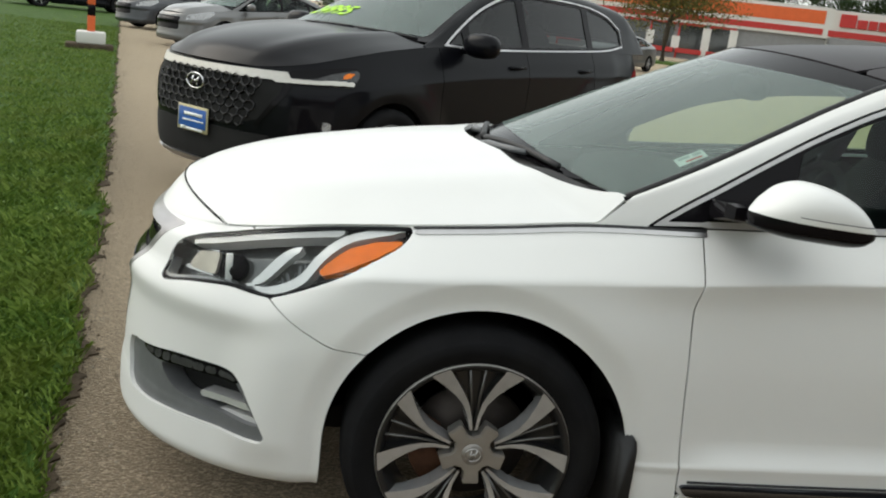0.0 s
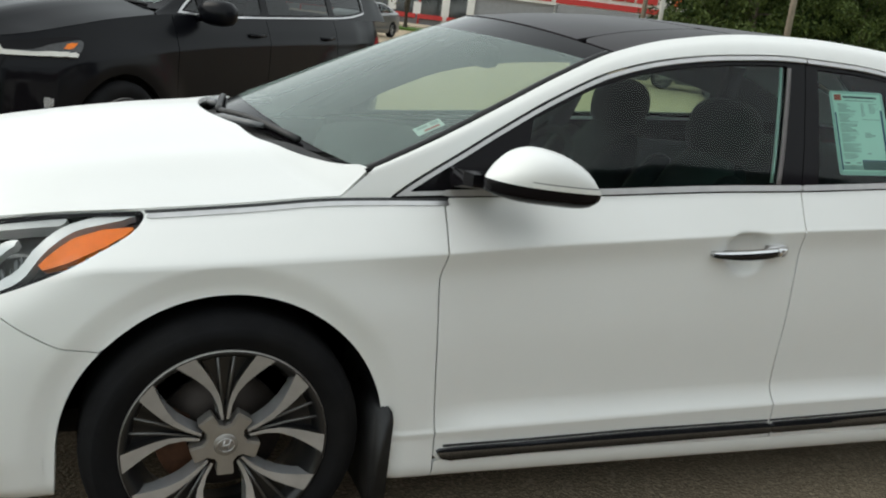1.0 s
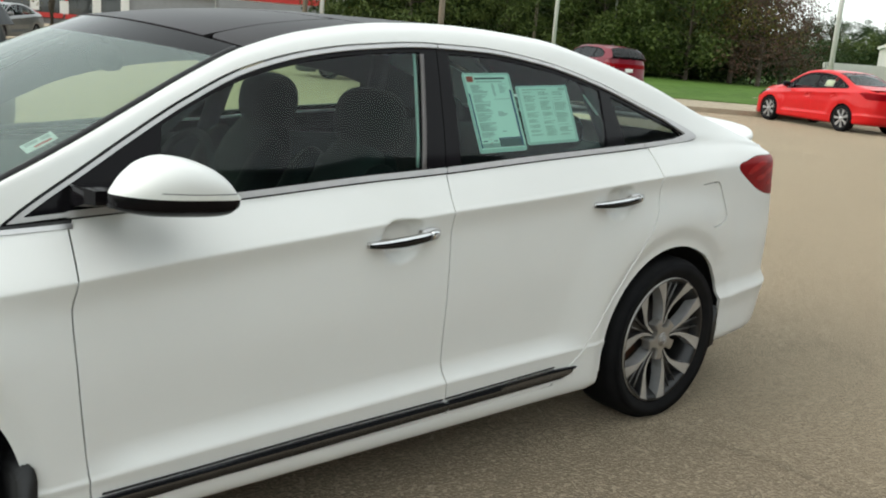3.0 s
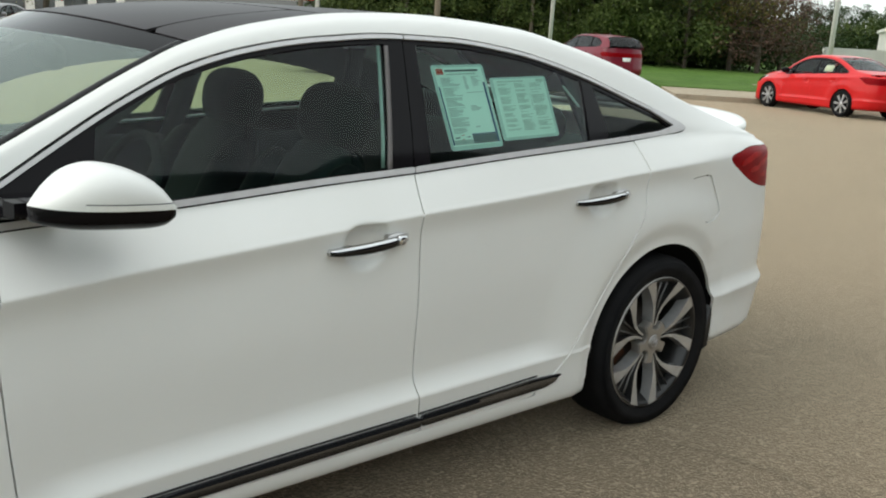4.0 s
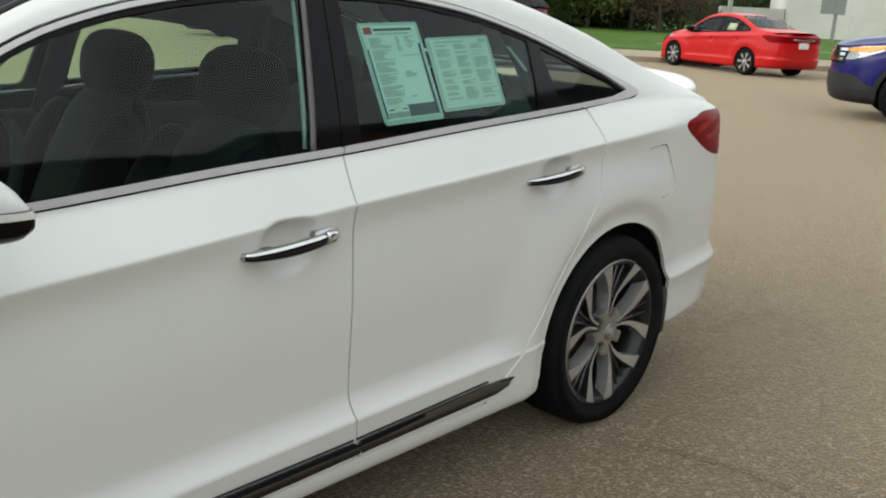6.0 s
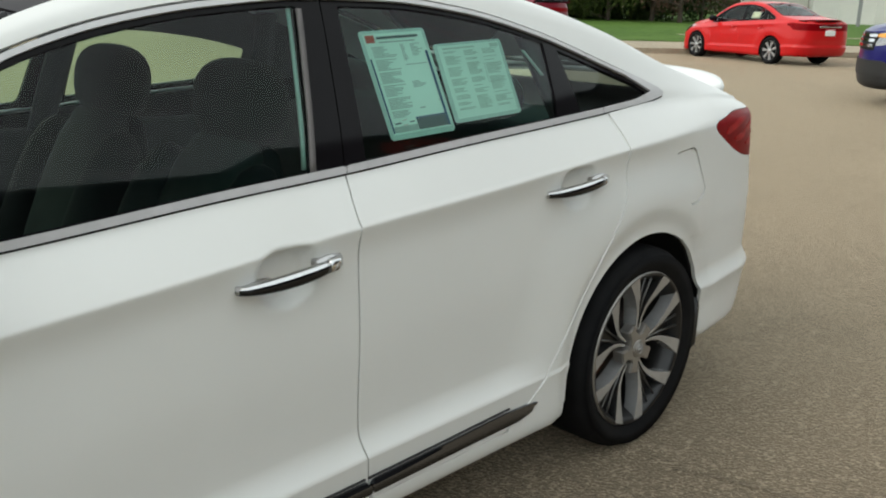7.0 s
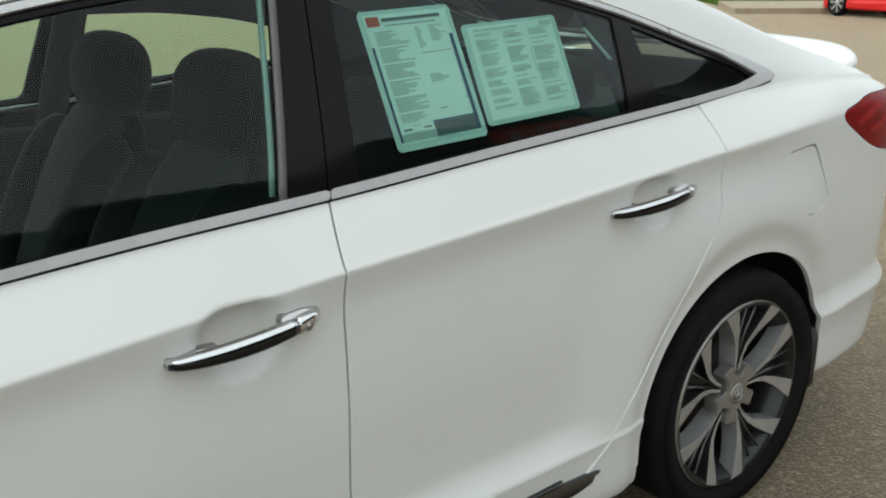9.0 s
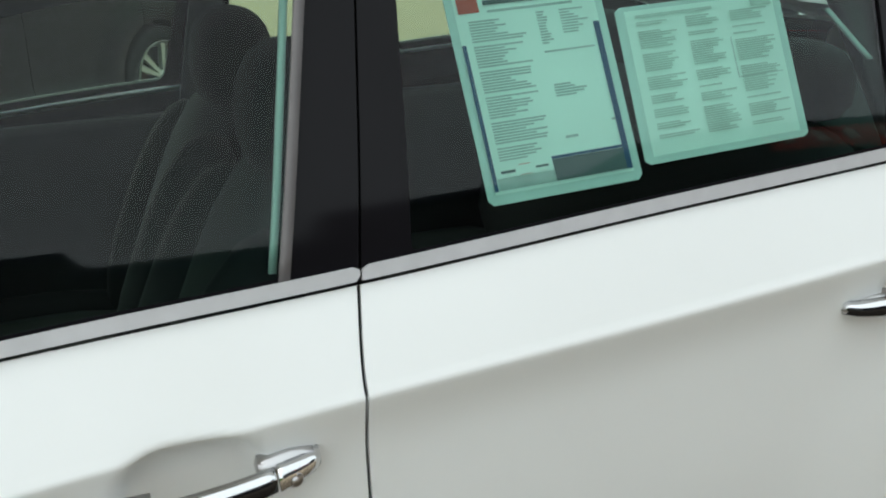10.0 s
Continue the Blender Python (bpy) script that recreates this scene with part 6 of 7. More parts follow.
# price painted on the black car's windscreen
fig = bpy.data.curves.new("price_figures", "FONT")
fig.body, fig.size, fig.extrude, fig.shear = "24995", 0.225, 0.0, 0.3
fig.align_x = "CENTER"
fig.offset = 0.006
dg = new("price_figures", fig)
bpy.context.view_layer.update()
me = bpy.data.meshes.new_from_object(dg.evaluated_get(bpy.context.evaluated_depsgraph_get()))
bpy.data.objects.remove(dg)
me.materials.clear()
me.materials.append(green_marker)
suv_screen = black_spec["bands"][0]
for v in me.vertices:
    # laid on the curved screen, 6 mm proud of it
    a, b = 0.545 - v.co.x / 0.76, 0.19 + v.co.y / 1.15
    xe = suv_screen[1][0] + b * (suv_screen[1][1] - suv_screen[1][0])
    xc, zc = suv_screen[2](b)
    v.co = (xc + (xe - xc) * a * a - 0.004, a * (float(black_shape.yr(xe)) - 0.004), zc + (float(black_shape.zr(xe)) - 0.002 - zc) * abs(a) ** 2.4 + 0.006)
fig_ob = tagged(new("price_figures", me), "bright green hand-painted price figures on the windscreen", "writing")
fig_ob.matrix_basis = black_suv_pose



def blue_suv_front(top, P, inn, X, Y, Z, C):
    """Chrome grille, tall lamp, black lower bumper and arch band."""
    nose = X < -0.35
    panel("grille", P, inn, np.where(nose, np.minimum.reduce([0.93 - Z, Z - 0.73, 0.60 - Y, 0.018 - abs((Z - 0.745) % 0.062 - 0.031)]), -1.0), chrome, top, lip=0.02, offset=0.02, label="chrome grille bars")
    panel("grille_back", P, inn, np.where(nose, np.minimum.reduce([0.94 - Z, Z - 0.72, 0.62 - Y]), -1.0), void_black, top, lip=0.02, offset=0.006)
    panel("lower_bumper", P, inn, np.where(X < -0.2, np.minimum(np.minimum(0.60 - 0.16 * smoothstep(-0.75, -0.42, X) - Z, Z - 0.40), np.hypot(X, Z - 0.37) - 0.42), -1.0), black_plastic, top, lip=0.03, offset=0.02, label="black lower bumper")
    r = np.hypot(X, Z - 0.37)
    panel("arch_band", P, inn, np.where(Z > 0.40, np.minimum(r - 0.412, 0.475 - r), -1.0), black_plastic, top, lip=0.02, offset=0.012, label="black wheel arch band")


blue_spec = suv_spec_with(blue_paint, cladding=0.47, bright=False, extra=blue_suv_front, lamp=[(-0.25, 0.775), (-0.27, 0.93), (0.0, 0.955), (0.30, 0.98), (0.62, 1.005), (0.60, 0.975), (0.45, 0.92), (0.22, 0.845), (0.0, 0.79)], lamp_mat=lamp_clear, amber=[(-0.20, 0.885), (-0.20, 0.925), (0.0, 0.945), (0.3, 0.97), (0.57, 0.992), (0.42, 0.935), (0.2, 0.885)], rim=0.285, rim_mat=wheel_silver, amber_mat=pale_amber)
plain_car("suv", "deep blue SUV with bright alloy wheels and black lower cladding", blue_paint, suv_shape, blue_spec, pose(15.08, 1.97, 0, 0, 0, -66), step=0.04, rows=40, style="ten", scale=1.10)
plain_car("suv", "dark red SUV parked beyond the lot", maroon_paint, suv_shape, suv_spec_with(maroon_paint, bright=False), pose(27.0, 20.9, 0, 0, 0, -107), step=0.09, rows=18, style="five", scale=0.97)

sedan_spec = dict(
    arch=0.378, cladding=0.0, gaps=[0.54, 1.655, 2.66], rim=0.225, upper=(0.14, 3.56), dlo=(dlo_low, dlo_top), dlo_x=(0.42, 3.0), posts=[0.76, 1.70, 2.55], bright=False, glass=side_glass, mirror=(0.66, 1.06), handles=(1.47, 2.46), handle_y=0.87, handle_z=0.875,
    hood_x=(-0.80, 0.32), hood=lerp_path((-0.93, 0.80), (-0.80, 0.885), (-0.65, 0.935), (-0.45, 0.977), (-0.25, 1.012), (0.0, 1.045)),
    bands=(("windscreen", (0.34, 1.08), ws_centre, "glass"), ("roof", (1.085, 2.50), roof_centre, None), ("rear_window", (2.51, 3.23), rw_centre, "glass"), ("boot_lid", (3.235, 3.58), lerp_path((3.305, 1.163), (3.6, 1.145), (3.86, 1.12)), None)),
    ends=(0.8, 3.90), rear_face=(0.74, 1.09), intake=(0.42, 0.70, 0.42), lamp=headlamp_outline, lamp_mat=lamp_clear, tail_lamp=tail_outline,
)


def sedan_spec_with(paint, **more):
    s = dict(sedan_spec)
    s["bands"] = tuple((a, b, c, paint if d is None else d) for a, b, c, d in s["bands"])
    s.update(more)
    return s


def red_tail(top):
    bm = bmesh.new()
    box(bm, 3.87, 3.90, -0.36, 0.36, 0.935, 0.975, bevel=0.008)
    part("boot_strip", bm, chrome, top, "chrome boot strip")
    bm = bmesh.new()
    box(bm, 3.88, 3.905, -0.15, 0.15, 0.79, 0.91, bevel=0.004)
    part("plate", bm, plate_red, top)
    bm = bmesh.new()
    for y in (-0.06, 0.0, 0.06):
        box(bm, 3.904, 3.908, y - 0.02, y + 0.02, 0.84, 0.885)
    part("plate_print", bm, paper, top)
    bm = bmesh.new()
    box(bm, 1.95, 2.25, -0.765, -0.755, 1.11, 1.29, m=Matrix.Translation((2.1, -0.76, 1.2)) @ Matrix.Rotation(radians(-26), 4, "X") @ Matrix.Translation((-2.1, 0.80, -1.2)))
    part("window_sheet", bm, paper, top)
    for x, y in ((2.35, 0.1), (2.45, -0.3)):
        bm = bmesh.new()
        tube(bm, [(x, y, 1.45), (x + 0.05, y, 1.51)], [0.02, 0.004], 6)
        part("roof_aerial", bm, black_plastic, top)


# a shorter, taller cabin with a high boot
r_zr = line((0.10, 0.93), (0.24, 0.965), (0.42, 1.065), (0.66, 1.215), (0.90, 1.355), (1.12, 1.445), (1.40, 1.495), (1.75, 1.510), (2.10, 1.485), (2.42, 1.405), (2.70, 1.285), (2.95, 1.190), (3.2, 1.150), (3.6, 1.105))
r_yr = line((0.10, 0.745), (0.335, 0.705), (0.66, 0.655), (1.12, 0.585), (1.6, 0.555), (2.1, 0.565), (2.6, 0.605), (3.0, 0.655), (3.6, 0.70))
compact = Shape(x0=sedan.x0, nf=sedan.nf, x1=sedan.x1, nr=sedan.nr, nose=sedan.nose, tail=sedan.tail, hub=sedan.hub, wheels=sedan.wheels, flare=sedan.flare, flare_r=sedan.flare_r, sharp=sedan.sharp, dishes=sedan.dishes,
                rows=sedan.rows, zb=sedan.zb, yb=sedan.yb, zr=r_zr, yr=r_yr, tumble=sedan.tumble)
r_top = line((0.45, 0.99), (0.66, 1.150), (0.90, 1.285), (1.12, 1.370), (1.40, 1.425), (1.75, 1.440), (2.10, 1.410), (2.42, 1.320), (2.70, 1.200), (2.84, 1.135))
r_bands = (("windscreen", (0.30, 1.12), lerp_path((0.05, 1.03), (0.30, 1.165), (0.55, 1.29), (0.78, 1.39), (0.98, 1.462)), "glass"), ("roof", (1.125, 2.20), lerp_path((0.985, 1.465), (1.4, 1.525), (1.8, 1.53), (2.25, 1.485)), None),
           ("rear_window", (2.21, 2.92), lerp_path((2.26, 1.482), (2.52, 1.395), (2.78, 1.285), (3.02, 1.195)), "glass"), ("boot_lid", (2.93, 3.58), lerp_path((3.03, 1.192), (3.45, 1.172), (3.86, 1.13)), None))
plate_red = mat("plate_red", (0.55, 0.10, 0.12), 0.4, vary=0.1, scale=12)
plain_car("sedan", "bright red four-door sedan parked across the lot", red_paint, compact, sedan_spec_with(red_paint, finish=red_tail, mirror_mat=gloss_black, rim_mat=wheel_silver, rim=0.245, glass=far_glass, dlo=(dlo_low, r_top), dlo_x=(0.47, 2.82), posts=[0.80, 1.68, 2.44], bands=tuple((a, b, c, red_paint if d is None else d) for a, b, c, d in r_bands), hood_x=(-0.80, 0.29)), pose(23.30, 9.72, 0, 0, 0, -111.5), step=0.05, rows=30, style="seven", scale=0.936)
plain_car("sedan", "silver grey sedan in the row beside the lawn", silver_paint, sedan, sedan_spec_with(silver_paint), pose(-3.98, 19.6, 0, 0, 0, 44), step=0.06, rows=26, style="five", group="cars along the lawn")
plain_car("sedan", "dark grey sedan in the row beside the lawn", grey_paint, sedan, sedan_spec_with(grey_paint), pose(-6.5, 26.0, 0, 0, 0, 42), step=0.1, rows=18, style="five", group="cars along the lawn")
plain_car("sedan", "black sedan in the row beside the lawn", black_paint, sedan, sedan_spec_with(black_paint), pose(-9.8, 35.0, 0, 0, 0, 205), step=0.1, rows=18, style="five", group="cars along the lawn")
plain_car("sedan", "grey sedan parked across the lot", silver_paint, sedan, sedan_spec_with(silver_paint), pose(10.0, 36.1, 0, 0, 0, 47), step=0.1, rows=18, style="five")
plain_car("sedan", "dark sedan parked across the lot", grey_paint, sedan, sedan_spec_with(grey_paint), pose(15.8, 20.8, 0, 0, 0, -35), step=0.1, rows=18, style="five")


plain_car("sedan", "white sedan parked beside the blue SUV", white_paint, sedan, sedan_spec_with(white_paint), pose(11.75, -0.33, 0, 0, 0, -66), step=0.08, rows=20, style="five")


# ---- ground ----
def leaf_mat(name, dark, light):
    m = bpy.data.materials.new(name)
    m.use_nodes = True
    n, l = m.node_tree.nodes, m.node_tree.links
    g, r = n.new("ShaderNodeNewGeometry"), n.new("ShaderNodeValToRGB")
    r.color_ramp.elements[0].color, r.color_ramp.elements[1].color = (*dark, 1), (*light, 1)
    l.new(g.outputs["Random Per Island"], r.inputs[0])
    l.new(r.outputs[0], n["Principled BSDF"].inputs["Base Color"])
    n["Principled BSDF"].inputs["Roughness"].default_value = 0.6
    n["Principled BSDF"].inputs["Specular IOR Level"].default_value = 0.2
    return m


def ground_mat(name, color, speck, patch, speck_scale=260.0, patch_scale=0.5, bump=0.6, cracks=0.0, sheen=0.0):
    """Stony ground: stones of light and dark, soft patches, fine relief, thin cracks."""
    m = bpy.data.materials.new(name)
    m.use_nodes = True
    n, l = m.node_tree.nodes, m.node_tree.links
    b = n["Principled BSDF"]
    b.inputs["Roughness"].default_value = 0.88
    b.inputs["Specular IOR Level"].default_value = 0.3
    b.inputs["Sheen Weight"].default_value, b.inputs["Sheen Roughness"].default_value = sheen, 0.45
    b.inputs["Sheen Tint"].default_value = (1.0, 0.82, 0.58, 1)
    co = n.new("ShaderNodeTexCoord")

    def tex(kind, scale, detail=4):
        t = n.new(kind)
        t.inputs["Scale"].default_value = scale
        if kind == "ShaderNodeTexNoise":
            t.inputs["Detail"].default_value = detail
        l.new(co.outputs["Object"], t.inputs["Vector"])
        return t

    def ramp(src, a, z, lo, hi):
        r = n.new("ShaderNodeMapRange")
        r.inputs[1].default_value, r.inputs[2].default_value, r.inputs[3].default_value, r.inputs[4].default_value = a, z, lo, hi
        l.new(src, r.inputs[0])
        return r.outputs[0]

    def mix(f, a, bcol):
        x = n.new("ShaderNodeMix")
        x.data_type = "RGBA"
        l.new(f, x.inputs[0])
        if isinstance(a, tuple):
            x.inputs[6].default_value = (*a, 1)
        else:
            l.new(a, x.inputs[6])
        x.inputs[7].default_value = (*bcol, 1)
        return x.outputs[2]
    v = tex("ShaderNodeTexVoronoi", speck_scale)
    chip = tex("ShaderNodeTexVoronoi", speck_scale * 0.42)
    grain = tex("ShaderNodeTexNoise", speck_scale * 0.45, 3)
    big = tex("ShaderNodeTexNoise", patch_scale, 6)
    mid = tex("ShaderNodeTexNoise", patch_scale * 14, 5)
    c = mix(ramp(big.outputs[0], 0.42, 0.66, 0.0, 0.7), color, patch)
    c = mix(ramp(mid.outputs[0], 0.5, 0.75, 0.0, 0.6), c, patch)
    sep, sep2 = n.new("ShaderNodeSeparateColor"), n.new("ShaderNodeSeparateColor")
    l.new(v.outputs["Color"], sep.inputs[0])
    l.new(chip.outputs["Color"], sep2.inputs[0])
    c = mix(ramp(sep.outputs[1], 0.62, 0.9, 0.0, 0.6), c, tuple(q * 0.40 for q in color))
    c = mix(ramp(sep.outputs[0], 0.78, 0.95, 0.0, 0.75), c, speck)
    # larger pale and dark stones that show in the worn surface
    c = mix(ramp(sep2.outputs[0], 0.86, 0.93, 0.0, 0.55), c, tuple(q * 1.1 for q in speck))
    c = mix(ramp(sep2.outputs[2], 0.84, 0.92, 0.0, 0.5), c, tuple(q * 0.5 for q in color))
    if cracks:
        cr = n.new("ShaderNodeTexVoronoi")
        cr.feature = "DISTANCE_TO_EDGE"
        cr.inputs["Scale"].default_value = 0.28
        w = n.new("ShaderNodeVectorMath")
        w.operation = "MULTIPLY_ADD"
        nz = tex("ShaderNodeTexNoise", 1.6, 5)
        l.new(nz.outputs["Color"], w.inputs[0])
        w.inputs[1].default_value = (1.5, 1.5, 0)
        l.new(co.outputs["Object"], w.inputs[2])
        l.new(w.outputs[0], cr.inputs["Vector"])
        c = mix(ramp(cr.outputs["Distance"], 0.001, 0.006, cracks, 0.0), c, tuple(q * 0.3 for q in color))
    l.new(c, b.inputs["Base Color"])
    p = n.new("ShaderNodeBump")
    p.inputs["Strength"].default_value, p.inputs["Distance"].default_value = bump, 0.008
    l.new(grain.outputs[0], p.inputs["Height"])
    l.new(p.outputs[0], b.inputs["Normal"])
    return m


asphalt = ground_mat("asphalt", (0.132, 0.0995, 0.065), (0.335, 0.272, 0.196), (0.082, 0.062, 0.041), cracks=0.35, speck_scale=190, bump=0.9, sheen=0.65)
concrete = ground_mat("concrete", (0.40, 0.33, 0.235), (0.5, 0.44, 0.34), (0.31, 0.26, 0.19), speck_scale=120, patch_scale=0.8)
lawn = mat("lawn", (0.062, 0.125, 0.016), 0.9, spec=0.2, vary=0.35, scale=3.0, stain=(0.105, 0.175, 0.032), stain_scale=0.5, stain_amount=0.7, bump=0.8, bump_scale=40)
near_lawn = mat("near_lawn", (0.042, 0.090, 0.012), 0.9, spec=0.2, vary=0.35, scale=6.0, stain=(0.072, 0.122, 0.022), stain_scale=1.2, stain_amount=0.7, bump=0.8, bump_scale=40)
soil = mat("soil", (0.085, 0.066, 0.046), 0.95, spec=0.1, vary=0.3, scale=20, bump=0.6, bump_scale=60)


def sheet(name, outline, z, material, label, category, kind="structure"):
    bm = bmesh.new()
    bm.faces.new([bm.verts.new((x, y, z)) for x, y in outline])
    return tagged(link(name, bm, material, smooth=False), label, category, kind=kind)


def slab(name, outline, z0, z1, material, label, category, kind="structure"):
    bm = bmesh.new()
    prism(bm, outline, z0, z1, plane="xy")
    return tagged(link(name, bm, material, smooth=False), label, category, kind=kind)


def edge_x(y):
    """The lot's edge against the lawn, slightly ragged."""
    return float(np.interp(y, [-8, -1.5, -0.37, 0.56, 2.34, 5.94, 9.87, 21.7, 45], [-0.3, -0.98, -1.17, -1.35, -1.76, -2.61, -3.54, -6.42, -12]))


sheet("ground", [(-1500, -1500), (1500, -1500), (1500, 1500), (-1500, 1500)], 0.0, asphalt, "worn brownish grey asphalt of a car lot", "ground")
ys = np.concatenate([np.linspace(-8, -3, 60, endpoint=False), np.linspace(-3, 6, 700, endpoint=False), np.linspace(6, 45, 200)])


def rag_x(y):
    """The torn border of the turf."""
    return edge_x(y) + 0.09 * noise.noise(Vector((y * 1.7, 3, 0))) + 0.05 * noise.noise(Vector((y * 6.1, 9, 0))) - 0.03


rag = [(rag_x(y), float(y)) for y in ys]
slab("lawn", rag + [(-14, 60), (-90, 60), (-90, -40), (-0.3, -40)], 0.0, 0.025, near_lawn, "mown green lawn beside the lot", "grass")
slab("soil_edge", [(x + 0.04 + 0.05 * noise.noise(Vector((y * 5.3, 1, 0))) + 0.035 * noise.noise(Vector((y * 23.0, 5, 0))), y) for x, y in rag] + [(x - 0.2, y) for x, y in rag[::-1]], -0.01, 0.008, soil, "dark crumbling soil edge of the lawn", "soil")

# blades of the lawn near the lot
rng = np.random.default_rng(5)
verts, faces = [], []
count = 0
while count < 230000:
    near = count % 4 > 0
    y = float(-2.4 + rng.exponential(4.0) if near else rng.uniform(-8.0, 24.0))
    d = float(rng.uniform(0, 2.4 + 0.30 * max(0.0, y + 2.4)) if near else rng.exponential(2.5))
    if d > 8.5:
        continue
    count += 1
    # tufts: thin and bare places, and thick ones
    thick = noise.noise(Vector((y * 2.2, d * 2.2, 4))) + 0.6 * noise.noise(Vector((y * 7.0, d * 7.0, 8)))
    if thick < -0.45 and rng.random() < 0.75 or d < 0.10 and rng.random() < 0.55:
        continue
    x = rag_x(y) - d + 0.03
    h = (0.020 + 0.036 * rng.random()) * (1.0 + 0.5 * max(0.0, thick))
    a, ln = rng.uniform(0, 2 * math.pi), rng.uniform(0.3, 1.5) * h
    w = 0.0022 + 0.0026 * rng.random()
    c, s_ = math.cos(a), math.sin(a)
    k = len(verts)
    verts += [(x - w * s_, y + w * c, 0.02), (x + w * s_, y - w * c, 0.02), (x + 0.4 * ln * c + 0.7 * w * s_, y + 0.4 * ln * s_ - 0.7 * w * c, 0.02 + 0.7 * h), (x + ln * c, y + ln * s_, 0.02 + h)]
    faces += [(k, k + 1, k + 2), (k, k + 2, k + 3)]
# small broad leaves of weeds among the grass
for k_ in range(5000):
    y, d = float(rng.uniform(-2.4, 5.0)), float(rng.uniform(0.05, 2.6))
    if noise.noise(Vector((y * 1.3, d * 1.3, 20))) < 0.05:
        continue
    x, z, a, r_ = rag_x(y) - d, 0.03 + 0.02 * rng.random(), rng.uniform(0, 6.28), rng.uniform(0.006, 0.014)
    k = len(verts)
    verts += [(x + r_ * math.cos(a + q * 1.5708), y + r_ * math.sin(a + q * 1.5708), z + 0.004 * math.cos(q * 1.5708 + k_)) for q in range(4)]
    faces += [(k, k + 1, k + 2), (k, k + 2, k + 3)]
me = bpy.data.meshes.new("lawn_blades")
me.from_pydata(verts, [], faces)
blade = bpy.data.materials.new("grass_blade")
blade.use_nodes = True
bn, bl = blade.node_tree.nodes, blade.node_tree.links
gi, gr = bn.new("ShaderNodeNewGeometry"), bn.new("ShaderNodeValToRGB")
gr.color_ramp.elements[0].color, gr.color_ramp.elements[1].color = (0.050, 0.110, 0.010, 1), (0.195, 0.285, 0.048, 1)
bl.new(gi.outputs["Random Per Island"], gr.inputs[0])
# patches of yellower and deeper green
bc, bt, br, bx = bn.new("ShaderNodeTexCoord"), bn.new("ShaderNodeTexNoise"), bn.new("ShaderNodeMapRange"), bn.new("ShaderNodeMix")
bt.inputs["Scale"].default_value, bt.inputs["Detail"].default_value = 1.6, 5
br.inputs[1].default_value, br.inputs[2].default_value, br.inputs[4].default_value = 0.44, 0.68, 0.55
bx.data_type = "RGBA"
bx.inputs[7].default_value = (0.185, 0.228, 0.045, 1)
bl.new(bc.outputs["Object"], bt.inputs["Vector"])
bl.new(bt.outputs[0], br.inputs[0])
bl.new(br.outputs[0], bx.inputs[0])
bl.new(gr.outputs[0], bx.inputs[6])
bl.new(bx.outputs[2], bn["Principled BSDF"].inputs["Base Color"])
bn["Principled BSDF"].inputs["Roughness"].default_value = 0.6
bn["Principled BSDF"].inputs["Specular IOR Level"].default_value = 0.25
me.materials.append(blade)
tagged(new("lawn_blades", me), "short green grass blades of the mown lawn", "grass", kind="stuff")

# loose gravel and crumbs along the edge of the lawn
verts, faces = [], []
for k_ in range(5200):
    y = float(rng.uniform(-2.5, 12))
    x = edge_x(y) + abs(float(rng.normal(0, 0.16))) - 0.03
    s_ = float(rng.uniform(0.002, 0.006)) * (1.9 if k_ % 13 == 0 else 1)
    a = float(rng.uniform(0, 6.28))
    k = len(verts)
    verts += [(x + s_ * math.cos(a + q), y + s_ * math.sin(a + q), 0.001) for q in (0, 2.1, 4.2)] + [(x, y, s_ * 0.35 + 0.002)]
    faces += [(k, k + 1, k + 3), (k + 1, k + 2, k + 3), (k + 2, k, k + 3)]
# clods of soil crumbling off the turf
clods, clod_faces = [], []
for k_ in range(2000):
    y = float(rng.uniform(-2.6, 7.0))
    x = rag_x(y) + float(rng.normal(0.01, 0.03))
    s_ = float(rng.uniform(0.002, 0.006)) * (1.7 if k_ % 11 == 0 else 1)
    a = float(rng.uniform(0, 6.28))
    k = len(clods)
    clods += [(x + s_ * math.cos(a + q), y + s_ * math.sin(a + q), 0.004) for q in (0, 1.3, 2.5, 3.8, 5.1)] + [(x + 0.2 * s_, y, s_ * 0.8 + 0.008)]
    clod_faces += [(k + q, k + (q + 1) % 5, k + 5) for q in range(5)]
me = bpy.data.meshes.new("soil_clods")
me.from_pydata(clods, [], clod_faces)
me.materials.append(leaf_mat("clod_soil", (0.075, 0.058, 0.04), (0.21, 0.165, 0.12)))
tagged(new("soil_clods", me), "dark clods of soil crumbling off the turf", "soil", kind="stuff")
me = bpy.data.meshes.new("edge_gravel")
me.from_pydata(verts, [], faces)
me.materials.append(leaf_mat("gravel_bits", (0.15, 0.12, 0.085), (0.36, 0.31, 0.24)))
tagged(new("edge_gravel", me), "loose gravel and crumbs along the lawn", "gravel", kind="stuff")

# an old dark scuff on the asphalt beside the rear wheel
scuff, scuff_faces = [], []
scuff_x, rs = line((-1.85, 2.80), (-1.6, 2.86), (-1.4, 2.87), (-1.2, 2.82), (-1.0, 2.72)), random.Random(6)
for k, y in enumerate(np.linspace(-1.78, -1.04, 60)):
    w = 0.016 * math.sin(math.pi * (k + 0.5) / 60) ** 0.5 + rs.uniform(-0.004, 0.004)
    scuff += [(float(scuff_x(y)) - w, float(y), 0.002), (float(scuff_x(y)) + w, float(y), 0.002)]
    scuff_faces += [(2 * k, 2 * k + 1, 2 * k + 3, 2 * k + 2)] if k < 59 else []
me = bpy.data.meshes.new("ground_scuff")
me.from_pydata(scuff, [], scuff_faces)
